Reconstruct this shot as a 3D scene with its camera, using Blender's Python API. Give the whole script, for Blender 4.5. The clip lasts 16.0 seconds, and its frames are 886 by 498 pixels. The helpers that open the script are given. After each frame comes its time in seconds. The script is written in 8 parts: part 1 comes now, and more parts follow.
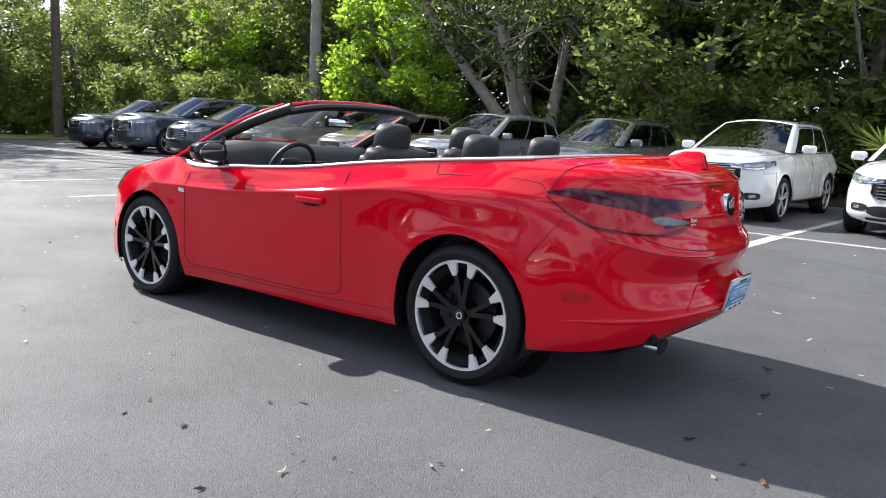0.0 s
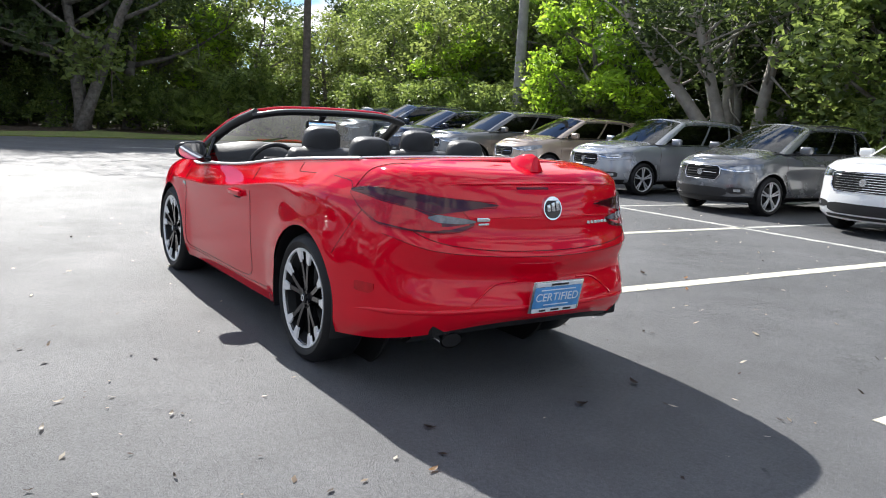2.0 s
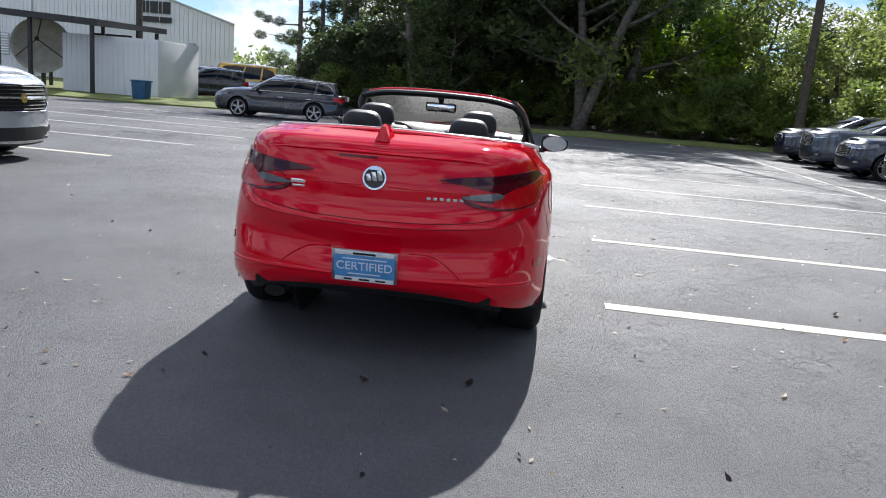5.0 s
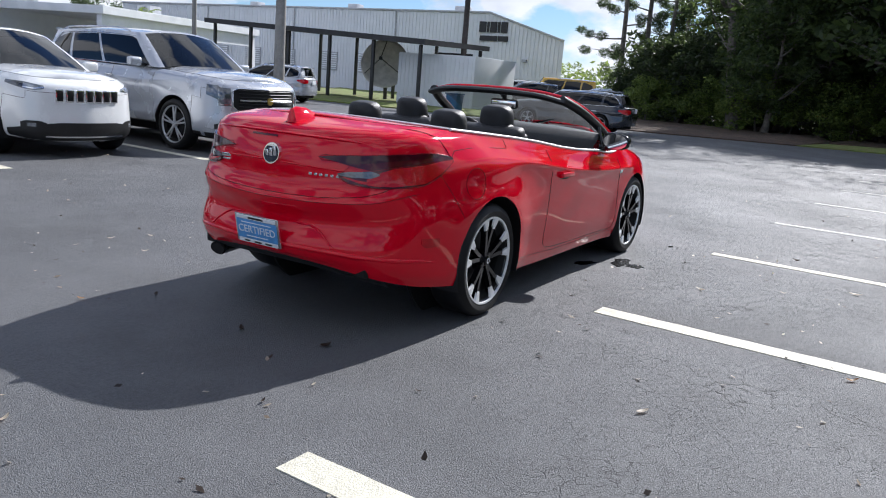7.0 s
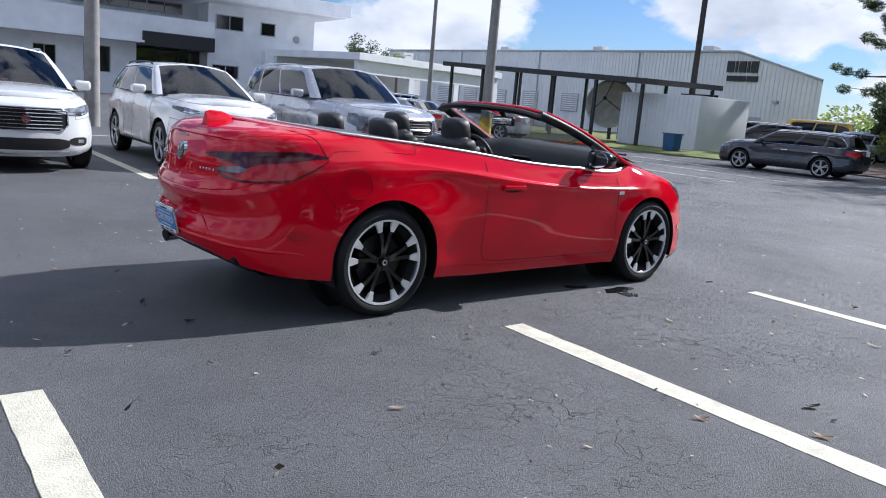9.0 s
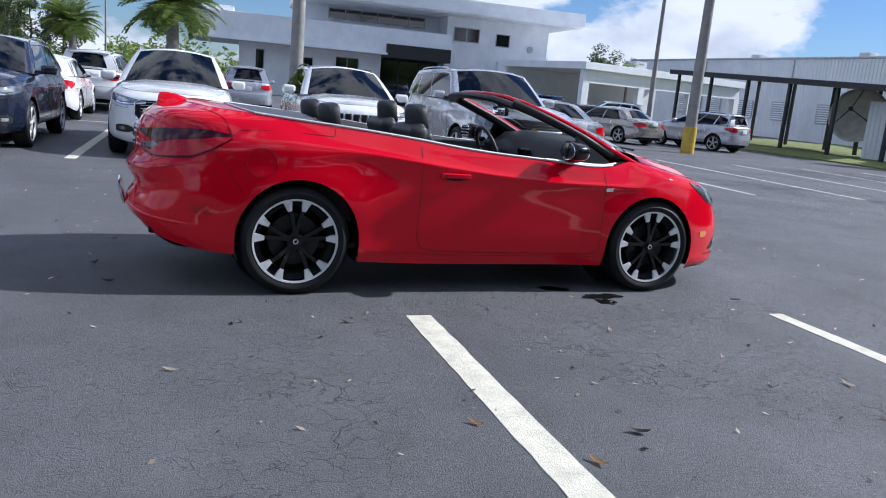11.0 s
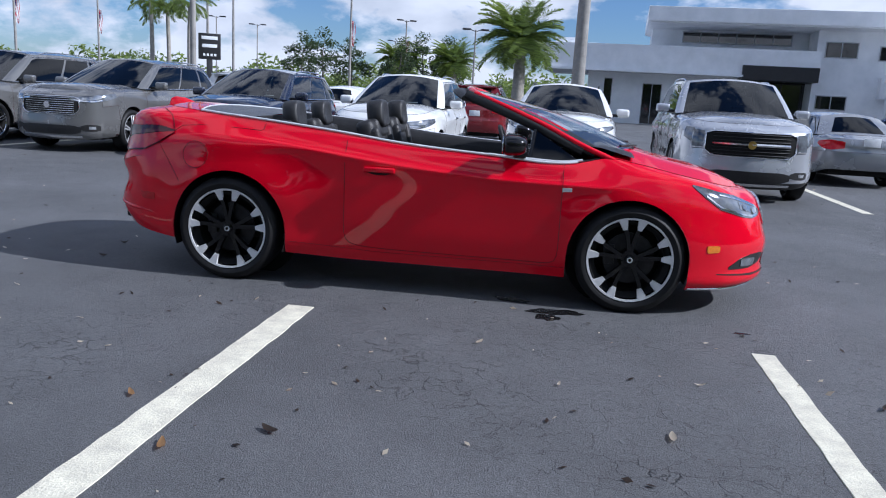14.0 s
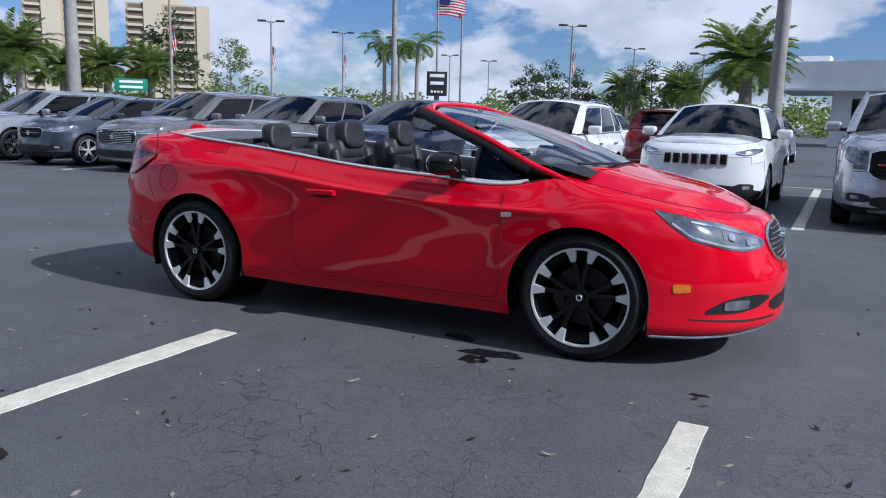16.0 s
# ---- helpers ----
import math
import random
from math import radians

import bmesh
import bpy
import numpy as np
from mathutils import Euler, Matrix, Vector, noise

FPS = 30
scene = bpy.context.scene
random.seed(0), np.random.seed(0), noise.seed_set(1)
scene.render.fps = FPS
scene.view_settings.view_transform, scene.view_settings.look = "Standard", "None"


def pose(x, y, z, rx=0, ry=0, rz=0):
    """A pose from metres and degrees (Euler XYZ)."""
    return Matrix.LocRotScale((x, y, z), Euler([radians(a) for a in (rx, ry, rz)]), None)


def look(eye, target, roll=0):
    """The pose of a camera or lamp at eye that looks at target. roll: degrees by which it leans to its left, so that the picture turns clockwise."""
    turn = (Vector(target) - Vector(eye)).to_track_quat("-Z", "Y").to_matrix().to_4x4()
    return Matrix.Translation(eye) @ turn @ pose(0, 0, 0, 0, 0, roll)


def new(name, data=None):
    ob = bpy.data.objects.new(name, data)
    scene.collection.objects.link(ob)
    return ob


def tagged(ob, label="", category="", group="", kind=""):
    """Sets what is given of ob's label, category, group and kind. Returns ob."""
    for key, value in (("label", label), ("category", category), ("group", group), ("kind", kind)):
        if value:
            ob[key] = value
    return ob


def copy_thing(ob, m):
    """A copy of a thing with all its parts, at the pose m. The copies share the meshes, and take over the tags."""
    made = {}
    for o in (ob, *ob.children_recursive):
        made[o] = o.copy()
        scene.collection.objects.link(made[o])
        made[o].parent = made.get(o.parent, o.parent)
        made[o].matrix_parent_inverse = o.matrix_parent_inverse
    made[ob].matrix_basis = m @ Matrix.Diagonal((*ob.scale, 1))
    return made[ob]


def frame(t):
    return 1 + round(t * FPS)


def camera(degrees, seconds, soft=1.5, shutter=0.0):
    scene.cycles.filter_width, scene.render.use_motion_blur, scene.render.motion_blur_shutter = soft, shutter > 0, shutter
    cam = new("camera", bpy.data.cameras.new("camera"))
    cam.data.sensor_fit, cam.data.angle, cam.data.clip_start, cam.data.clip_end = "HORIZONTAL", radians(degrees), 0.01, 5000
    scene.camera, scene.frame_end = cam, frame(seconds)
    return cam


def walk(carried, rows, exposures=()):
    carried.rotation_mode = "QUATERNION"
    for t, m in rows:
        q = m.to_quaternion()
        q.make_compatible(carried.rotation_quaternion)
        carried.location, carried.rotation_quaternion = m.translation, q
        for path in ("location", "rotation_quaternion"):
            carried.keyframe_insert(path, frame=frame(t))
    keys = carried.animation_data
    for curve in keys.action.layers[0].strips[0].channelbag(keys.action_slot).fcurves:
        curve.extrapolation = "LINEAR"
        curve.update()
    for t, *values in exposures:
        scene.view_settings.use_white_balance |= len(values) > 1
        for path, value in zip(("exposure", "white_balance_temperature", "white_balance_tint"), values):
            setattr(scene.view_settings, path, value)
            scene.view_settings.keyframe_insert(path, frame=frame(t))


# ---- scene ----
cam = camera(60.3, 16.0, soft=1.05)
PATH = [
    (0, (-3.426, 3.833, 1.237), (-2.242, 2.25, 0.929), 2.8),
    (0.5, (-3.923, 3.621, 1.293), (-2.648, 2.109, 0.995), 2.9),
    (1, (-4.328, 3.273, 1.325), (-2.94, 1.865, 1.024), 3.0),
    (1.5, (-4.754, 2.934, 1.332), (-3.241, 1.663, 1.02), 3.0),
    (2, (-5.094, 2.527, 1.326), (-3.461, 1.42, 1.0), 3.0),
    (2.5, (-5.406, 2.071, 1.331), (-3.665, 1.146, 0.994), 3.1),
    (3, (-5.631, 1.559, 1.342), (-3.8, 0.833, 0.992), 3.1),
    (3.5, (-5.744, 1.013, 1.366), (-3.848, 0.489, 1.006), 3.3),
    (4, (-5.874, 0.446, 1.358), (-3.932, 0.146, 0.986), 3.6),
    (4.5, (-5.902, -0.118, 1.346), (-3.941, -0.184, 0.961), 4.1),
    (4.7, (-5.927, -0.341, 1.355), (-3.965, -0.31, 0.966), 4.4),
    (6.8, (-5.46, -2.767, 1.374), (-3.748, -1.827, 0.942), 4.7),
    (7, (-5.369, -2.965, 1.393), (-3.692, -1.963, 0.965), 4.6),
    (7.5, (-5.115, -3.466, 1.379), (-3.531, -2.318, 0.962), 4.4),
    (8, (-4.773, -3.893, 1.352), (-3.289, -2.614, 0.95), 4.3),
    (8.5, (-4.438, -4.313, 1.341), (-3.063, -2.913, 0.953), 4.5),
    (8.7, (-4.286, -4.473, 1.354), (-2.958, -3.028, 0.973), 4.6),
    (10.8, (-2.386, -5.538, 1.345), (-1.607, -3.739, 0.95), 5.5),
    (11, (-2.186, -5.626, 1.352), (-1.473, -3.801, 0.953), 5.2),
    (11.5, (-1.707, -5.744, 1.32), (-1.161, -3.864, 0.913), 4.8),
    (12, (-1.217, -5.846, 1.327), (-0.841, -3.925, 0.917), 4.2),
    (12.5, (-0.728, -5.918, 1.342), (-0.518, -3.972, 0.932), 3.7),
    (13, (-0.233, -5.9, 1.351), (-0.18, -3.942, 0.943), 3.4),
    (13.5, (0.262, -5.867, 1.336), (0.17, -3.911, 0.932), 3.2),
    (14, (0.731, -5.75, 1.308), (0.497, -3.803, 0.916), 3.2),
    (14.5, (1.183, -5.615, 1.299), (0.802, -3.688, 0.925), 3.0),
    (15, (1.617, -5.426, 1.294), (1.085, -3.531, 0.939), 2.7),
    (15.5, (1.99, -5.142, 1.297), (1.309, -3.293, 0.955), 2.2),
    (16, (2.355, -4.829, 1.281), (1.528, -3.039, 0.945), 1.5),
]
walk(cam, [(t, look(eye, target, roll)) for t, eye, target, roll in PATH],
     [(0, 1.06, 6250, 10), (2.5, 0.90, 6250, 10), (4.7, 0.62, 6100, 11), (8, 0.46, 5850, 13), (12, 0.31, 5500, 14), (14, 0.22, 5450, 14), (16, 0.02, 5450, 14)])

# ---- world, sun ----
SUN = Vector((1.34, -0.100, 1.02)).normalized()
world = bpy.data.worlds.new("sky")
scene.world = world
world.use_nodes = True
wn, wl = world.node_tree.nodes, world.node_tree.links
wn.clear()
w_out = wn.new("ShaderNodeOutputWorld")
w_bg = wn.new("ShaderNodeBackground")
w_sky = wn.new("ShaderNodeTexSky")
w_sky.sky_type = "NISHITA"
w_sky.sun_disc = False
w_sky.sun_elevation = math.asin(SUN.z)
w_sky.sun_rotation = math.atan2(SUN.x, SUN.y)
w_sky.dust_density = 0.3
w_sky.ozone_density = 2.0
w_co = wn.new("ShaderNodeTexCoord")
w_map = wn.new("ShaderNodeMapping")
w_map.inputs["Scale"].default_value = (1.0, 1.0, 2.0)
w_n1 = wn.new("ShaderNodeTexNoise")
w_n1.inputs["Scale"].default_value = 3.8
w_n1.inputs["Detail"].default_value = 9
w_n1.inputs["Roughness"].default_value = 0.56
w_r1 = wn.new("ShaderNodeValToRGB")
w_r1.color_ramp.elements[0].position = 0.465
w_r1.color_ramp.elements[1].position = 0.525
w_n2 = wn.new("ShaderNodeTexNoise")
w_n2.inputs["Scale"].default_value = 7.0
w_n2.inputs["Detail"].default_value = 6
w_r2 = wn.new("ShaderNodeValToRGB")
w_r2.color_ramp.elements[0].position = 0.28
w_r2.color_ramp.elements[0].color = (5.4, 5.8, 6.4, 1)
w_r2.color_ramp.elements[1].position = 0.56
w_r2.color_ramp.elements[1].color = (9.4, 9.5, 9.7, 1)
w_mix = wn.new("ShaderNodeMix")
w_mix.data_type = "RGBA"
wl.new(w_co.outputs["Generated"], w_map.inputs["Vector"])
wl.new(w_map.outputs["Vector"], w_n1.inputs["Vector"])
wl.new(w_map.outputs["Vector"], w_n2.inputs["Vector"])
wl.new(w_n1.outputs["Fac"], w_r1.inputs["Fac"])
wl.new(w_n2.outputs["Fac"], w_r2.inputs["Fac"])
wl.new(w_r1.outputs["Color"], w_mix.inputs["Factor"])
w_blue = wn.new("ShaderNodeVectorMath")
w_blue.operation = "MULTIPLY"
w_blue.inputs[1].default_value = (0.66, 0.80, 1.0)
wl.new(w_sky.outputs["Color"], w_blue.inputs[0])
wl.new(w_blue.outputs["Vector"], w_mix.inputs["A"])
wl.new(w_r2.outputs["Color"], w_mix.inputs["B"])
wl.new(w_mix.outputs["Result"], w_bg.inputs["Color"])
w_bg.inputs["Strength"].default_value = 0.077
wl.new(w_bg.outputs["Background"], w_out.inputs["Surface"])

sun_data = bpy.data.lights.new("sun", "SUN")
sun_data.energy = 4.8
sun_data.angle = radians(0.55)
sun_data.color = (1.0, 0.95, 0.87)
sun = new("sun", sun_data)
sun.matrix_world = look(SUN * 60, (0, 0, 0))

# ---- materials ----
def material(name, color, rough=0.5, metal=0.0, var=0.12, scale=4.0, bump=0.0, bscale=150.0, coat=0.0, spec=0.5,
             second=None, rvar=0.08, glass=0.0, emit=0.0, each=0.0, fine=0.0):
    """A procedural surface: large and fine variation, roughness variation, relief."""
    m = bpy.data.materials.new(name)
    m.use_nodes = True
    n, l = m.node_tree.nodes, m.node_tree.links
    b = n["Principled BSDF"]
    b.inputs["Metallic"].default_value = metal
    b.inputs["Coat Weight"].default_value = coat
    b.inputs["Coat Roughness"].default_value = 0.03
    b.inputs["Specular IOR Level"].default_value = spec
    b.inputs["Transmission Weight"].default_value = glass
    co = n.new("ShaderNodeTexCoord")
    big = n.new("ShaderNodeTexNoise")
    big.inputs["Scale"].default_value = scale
    big.inputs["Detail"].default_value = 7
    big.inputs["Roughness"].default_value = 0.62
    l.new(co.outputs["Object"], big.inputs["Vector"])
    mix = n.new("ShaderNodeMix")
    mix.data_type = "RGBA"
    two = second or tuple(c * (1 - 2 * var) for c in color)
    mix.inputs["A"].default_value = (*two, 1)
    mix.inputs["B"].default_value = (*(tuple(min(1, c * (1 + var)) for c in color)), 1)
    ramp = n.new("ShaderNodeMapRange")
    ramp.inputs["From Min"].default_value, ramp.inputs["From Max"].default_value = 0.32, 0.68
    l.new(big.outputs["Fac"], ramp.inputs["Value"])
    l.new(ramp.outputs["Result"], mix.inputs["Factor"])
    last = mix.outputs["Result"]
    if fine:
        f = n.new("ShaderNodeTexNoise")
        f.inputs["Scale"].default_value = bscale
        f.inputs["Detail"].default_value = 3
        l.new(co.outputs["Object"], f.inputs["Vector"])
        fr = n.new("ShaderNodeMapRange")
        fr.inputs["From Min"].default_value, fr.inputs["From Max"].default_value = 0.3, 0.7
        fr.inputs["To Min"].default_value, fr.inputs["To Max"].default_value = 1 - fine, 1 + fine
        l.new(f.outputs["Fac"], fr.inputs["Value"])
        mul = n.new("ShaderNodeVectorMath")
        mul.operation = "SCALE"
        l.new(last, mul.inputs[0])
        l.new(fr.outputs["Result"], mul.inputs["Scale"])
        last = mul.outputs["Vector"]
    if each:
        info = n.new("ShaderNodeNewGeometry") if each < 0 else n.new("ShaderNodeObjectInfo")
        hs = n.new("ShaderNodeHueSaturation")
        er = n.new("ShaderNodeMapRange")
        er.inputs["To Min"].default_value, er.inputs["To Max"].default_value = 1 - abs(each), 1 + abs(each)
        l.new(info.outputs["Random Per Island" if each < 0 else "Random"], er.inputs["Value"])
        l.new(er.outputs["Result"], hs.inputs["Value"])
        l.new(last, hs.inputs["Color"])
        last = hs.outputs["Color"]
    l.new(last, b.inputs["Base Color"])
    rr = n.new("ShaderNodeMapRange")
    rr.inputs["To Min"].default_value = max(0.0, rough - rvar)
    rr.inputs["To Max"].default_value = min(1.0, rough + rvar)
    l.new(big.outputs["Fac"], rr.inputs["Value"])
    l.new(rr.outputs["Result"], b.inputs["Roughness"])
    if bump:
        t = n.new("ShaderNodeTexNoise")
        t.inputs["Scale"].default_value = bscale
        t.inputs["Detail"].default_value = 4
        l.new(co.outputs["Object"], t.inputs["Vector"])
        bp = n.new("ShaderNodeBump")
        bp.inputs["Strength"].default_value = bump
        bp.inputs["Distance"].default_value = 0.01
        l.new(t.outputs["Fac"], bp.inputs["Height"])
        l.new(bp.outputs["Normal"], b.inputs["Normal"])
    if emit:
        b.inputs["Emission Color"].default_value = (*color, 1)
        b.inputs["Emission Strength"].default_value = emit
    return m


def paint(name, color, metal=0.35, rough=0.34, coat=1.0, spec=0.5):
    return material(name, color, rough=rough, metal=metal, var=0.02, scale=2.0, coat=coat, rvar=0.03, bscale=900, fine=0.05, spec=spec)


def glass_material(name, tint, rough=0.0, ior=1.52):
    m = bpy.data.materials.new(name)
    m.use_nodes = True
    n, l = m.node_tree.nodes, m.node_tree.links
    n.clear()
    out = n.new("ShaderNodeOutputMaterial")
    tr = n.new("ShaderNodeBsdfTransparent")
    tr.inputs["Color"].default_value = (*tint, 1)
    gl = n.new("ShaderNodeBsdfGlossy")
    gl.inputs["Roughness"].default_value = rough + 0.01
    lw = n.new("ShaderNodeLayerWeight")
    lw.inputs["Blend"].default_value = 0.5
    pw = n.new("ShaderNodeMath")
    pw.operation = "POWER"
    pw.inputs[1].default_value = 4.0
    l.new(lw.outputs["Facing"], pw.inputs[0])
    fr = n.new("ShaderNodeMapRange")
    fr.inputs["To Min"].default_value = ((ior - 1) / (ior + 1)) ** 2
    fr.inputs["To Max"].default_value = 1.0
    l.new(pw.outputs["Value"], fr.inputs["Value"])
    mx = n.new("ShaderNodeMixShader")
    l.new(fr.outputs["Result"], mx.inputs["Fac"])
    l.new(tr.outputs["BSDF"], mx.inputs[1])
    l.new(gl.outputs["BSDF"], mx.inputs[2])
    l.new(mx.outputs["Shader"], out.inputs["Surface"])
    return m


def leaf_material(name, color, second, each=0.35):
    m = bpy.data.materials.new(name)
    m.use_nodes = True
    n, l = m.node_tree.nodes, m.node_tree.links
    b = n["Principled BSDF"]
    out = n["Material Output"]
    b.inputs["Roughness"].default_value = 0.5
    geo = n.new("ShaderNodeNewGeometry")
    mix = n.new("ShaderNodeMix")
    mix.data_type = "RGBA"
    mix.inputs["A"].default_value = (*second, 1)
    mix.inputs["B"].default_value = (*color, 1)
    l.new(geo.outputs["Random Per Island"], mix.inputs["Factor"])
    l.new(mix.outputs["Result"], b.inputs["Base Color"])
    tl = n.new("ShaderNodeBsdfTranslucent")
    bright = n.new("ShaderNodeHueSaturation")
    bright.inputs["Value"].default_value = 2.3
    bright.inputs["Hue"].default_value = 0.485
    l.new(mix.outputs["Result"], bright.inputs["Color"])
    l.new(bright.outputs["Color"], tl.inputs["Color"])
    ms = n.new("ShaderNodeMixShader")
    ms.inputs["Fac"].default_value = 0.5
    l.new(b.outputs["BSDF"], ms.inputs[1])
    l.new(tl.outputs["BSDF"], ms.inputs[2])
    l.new(ms.outputs["Shader"], out.inputs["Surface"])
    return m


def asphalt_material():
    m = bpy.data.materials.new("asphalt")
    m.use_nodes = True
    n, l = m.node_tree.nodes, m.node_tree.links
    b = n["Principled BSDF"]
    co = n.new("ShaderNodeTexCoord")

    def noise_node(scale, detail=4, rough=0.55):
        t = n.new("ShaderNodeTexNoise")
        t.inputs["Scale"].default_value = scale
        t.inputs["Detail"].default_value = detail
        t.inputs["Roughness"].default_value = rough
        l.new(co.outputs["Object"], t.inputs["Vector"])
        return t.outputs["Fac"]

    def remap(value, a, c, lo, hi):
        r = n.new("ShaderNodeMapRange")
        for key, v in (("From Min", a), ("From Max", c), ("To Min", lo), ("To Max", hi)):
            r.inputs[key].default_value = v
        l.new(value, r.inputs["Value"])
        return r.outputs["Result"]

    def times(a, c):
        k = n.new("ShaderNodeMath")
        k.operation = "MULTIPLY"
        l.new(a, k.inputs[0])
        l.new(c, k.inputs[1])
        return k.outputs["Value"]

    grain = noise_node(120, 3, 0.7)
    stains = noise_node(0.55, 5, 0.6)
    blots = noise_node(3.2, 6, 0.65)
    vor = n.new("ShaderNodeTexVoronoi")
    vor.feature = "DISTANCE_TO_EDGE"
    vor.inputs["Scale"].default_value = 7.5
    warp = n.new("ShaderNodeTexNoise")
    warp.inputs["Scale"].default_value = 6
    warp.inputs["Detail"].default_value = 6
    l.new(co.outputs["Object"], warp.inputs["Vector"])
    add = n.new("ShaderNodeVectorMath")
    add.operation = "MULTIPLY_ADD"
    add.inputs[1].default_value = (0.35, 0.35, 0.0)
    l.new(warp.outputs["Color"], add.inputs[0])
    l.new(co.outputs["Object"], add.inputs[2])
    l.new(add.outputs["Vector"], vor.inputs["Vector"])
    sep = n.new("ShaderNodeSeparateXYZ")
    l.new(co.outputs["Object"], sep.inputs["Vector"])
    where = times(remap(noise_node(0.42, 4), 0.43, 0.56, 0.0, 1.0), remap(sep.outputs["Y"], -0.4, -2.6, 0.2, 1.0))
    crack = times(remap(vor.outputs["Distance"], 0.0, 0.020, 1.0, 0.0), where)
    shade = times(times(remap(grain, 0.34, 0.68, 0.74, 1.26), times(remap(noise_node(45, 2, 0.6), 0.32, 0.68, 0.84, 1.16), remap(noise_node(210, 1, 0.5), 0.60, 0.70, 1.0, 1.4))), times(remap(stains, 0.3, 0.7, 0.78, 1.22), remap(blots, 0.3, 0.7, 0.9, 1.1)))
    dark = remap(crack, 0, 1, 1.0, 0.32)
    val = times(shade, dark)
    sc = n.new("ShaderNodeVectorMath")
    sc.operation = "SCALE"
    sc.inputs[0].default_value = (0.098, 0.100, 0.104)
    l.new(val, sc.inputs["Scale"])
    l.new(sc.outputs["Vector"], b.inputs["Base Color"])
    l.new(remap(stains, 0.3, 0.7, 0.74, 0.62), b.inputs["Roughness"])
    b.inputs["Specular IOR Level"].default_value = 0.50
    hgt = n.new("ShaderNodeMath")
    hgt.operation = "SUBTRACT"
    l.new(grain, hgt.inputs[0])
    l.new(crack, hgt.inputs[1])
    bp = n.new("ShaderNodeBump")
    bp.inputs["Strength"].default_value = 0.8
    bp.inputs["Distance"].default_value = 0.012
    l.new(hgt.outputs["Value"], bp.inputs["Height"])
    l.new(bp.outputs["Normal"], b.inputs["Normal"])
    return m


ASPHALT = asphalt_material()
LINE = material("road_paint", (0.66, 0.63, 0.50), 0.75, var=0.10, scale=9, bump=0.5, bscale=130, second=(0.52, 0.49, 0.40), fine=0.12)
LINE_OLD = material("worn_road_paint", (0.56, 0.55, 0.49), 0.75, var=0.15, scale=6, bump=0.5, bscale=130, second=(0.25, 0.25, 0.25), fine=0.2)
RED = paint("red_car_paint", (0.64, 0.0008, 0.015), 0.0, 0.45, 1.0, 0.0)
RED.node_tree.nodes["Principled BSDF"].inputs["Coat IOR"].default_value = 1.46
BLACK = material("black_plastic", (0.012, 0.012, 0.013), 0.5, var=0.2, scale=12, bump=0.1, bscale=400)
GLOSS_BLACK = material("gloss_black", (0.005, 0.005, 0.006), 0.16, var=0.1, scale=8, coat=0.25, spec=0.35)
RUBBER = material("tyre_rubber", (0.009, 0.009, 0.010), 0.55, var=0.2, scale=10, bump=0.12, bscale=220, spec=0.3)
CHROME = material("chrome", (0.78, 0.79, 0.81), 0.16, 1.0, var=0.04, scale=6, rvar=0.05)
MACHINED = material("machined_aluminium", (0.82, 0.83, 0.84), 0.32, 0.45, var=0.05, scale=14, bscale=500, bump=0.04)
ALLOY = material("grey_alloy", (0.62, 0.63, 0.65), 0.3, 0.5, var=0.06, scale=10)
LEATHER = material("black_leather", (0.022, 0.022, 0.024), 0.5, var=0.2, scale=9, bump=0.25, bscale=160)
FABRIC = material("dark_tonneau", (0.062, 0.064, 0.070), 0.42, var=0.12, scale=6, bump=0.2, bscale=420, fine=0.15)
BRAKE = material("dull_brake_iron", (0.035, 0.035, 0.038), 0.45, 0.6, var=0.2, scale=20)
DARK = material("dark_void", (0.004, 0.004, 0.004), 0.9, var=0.1)
GAP = material("dark_gap", (0.030, 0.004, 0.005), 0.9, var=0.1)
LAMP_RED = material("red_lens", (0.50, 0.002, 0.010), 0.12, var=0.1, scale=30, spec=0.2, coat=0.6, bump=0.15, bscale=90)
LAMP_SMOKE = material("smoked_lens", (0.050, 0.003, 0.010), 0.1, var=0.15, scale=20, coat=0.3, spec=0.3)
LAMP_CLEAR = material("clear_lens", (0.50, 0.53, 0.56), 0.12, 0.6, var=0.2, scale=5, coat=1.0, second=(0.16, 0.17, 0.19))
TRIM_BRIGHT = material("satin_aluminium", (0.82, 0.83, 0.85), 0.38, 0.55, var=0.03, scale=8)
MAROON_LENS = material("maroon_lens", (0.085, 0.002, 0.010), 0.12, var=0.1, scale=20, coat=0.4, spec=0.3)
LAMP_DARK = material("dark_headlamp_lens", (0.20, 0.22, 0.25), 0.10, 0.3, var=0.3, scale=6, coat=1.0, second=(0.03, 0.033, 0.04))
LAMP_GREY = material("grey_lens", (0.16, 0.16, 0.18), 0.14, 0.2, var=0.2, scale=40, coat=0.6)
AMBER = material("amber_lens", (0.75, 0.22, 0.01), 0.2, var=0.12, scale=40, coat=0.8)
MIRROR = material("mirror_glass", (0.8, 0.82, 0.84), 0.02, 1.0, var=0.01, rvar=0.01)
GLASS = glass_material("clear_glass", (0.86, 0.91, 0.89), ior=2.9)
GLASS_SIDE = glass_material("side_glass", (0.06, 0.07, 0.08))
GLASS_SCREEN = glass_material("screen_glass", (0.13, 0.16, 0.165), ior=1.65)

# ---- ground ----

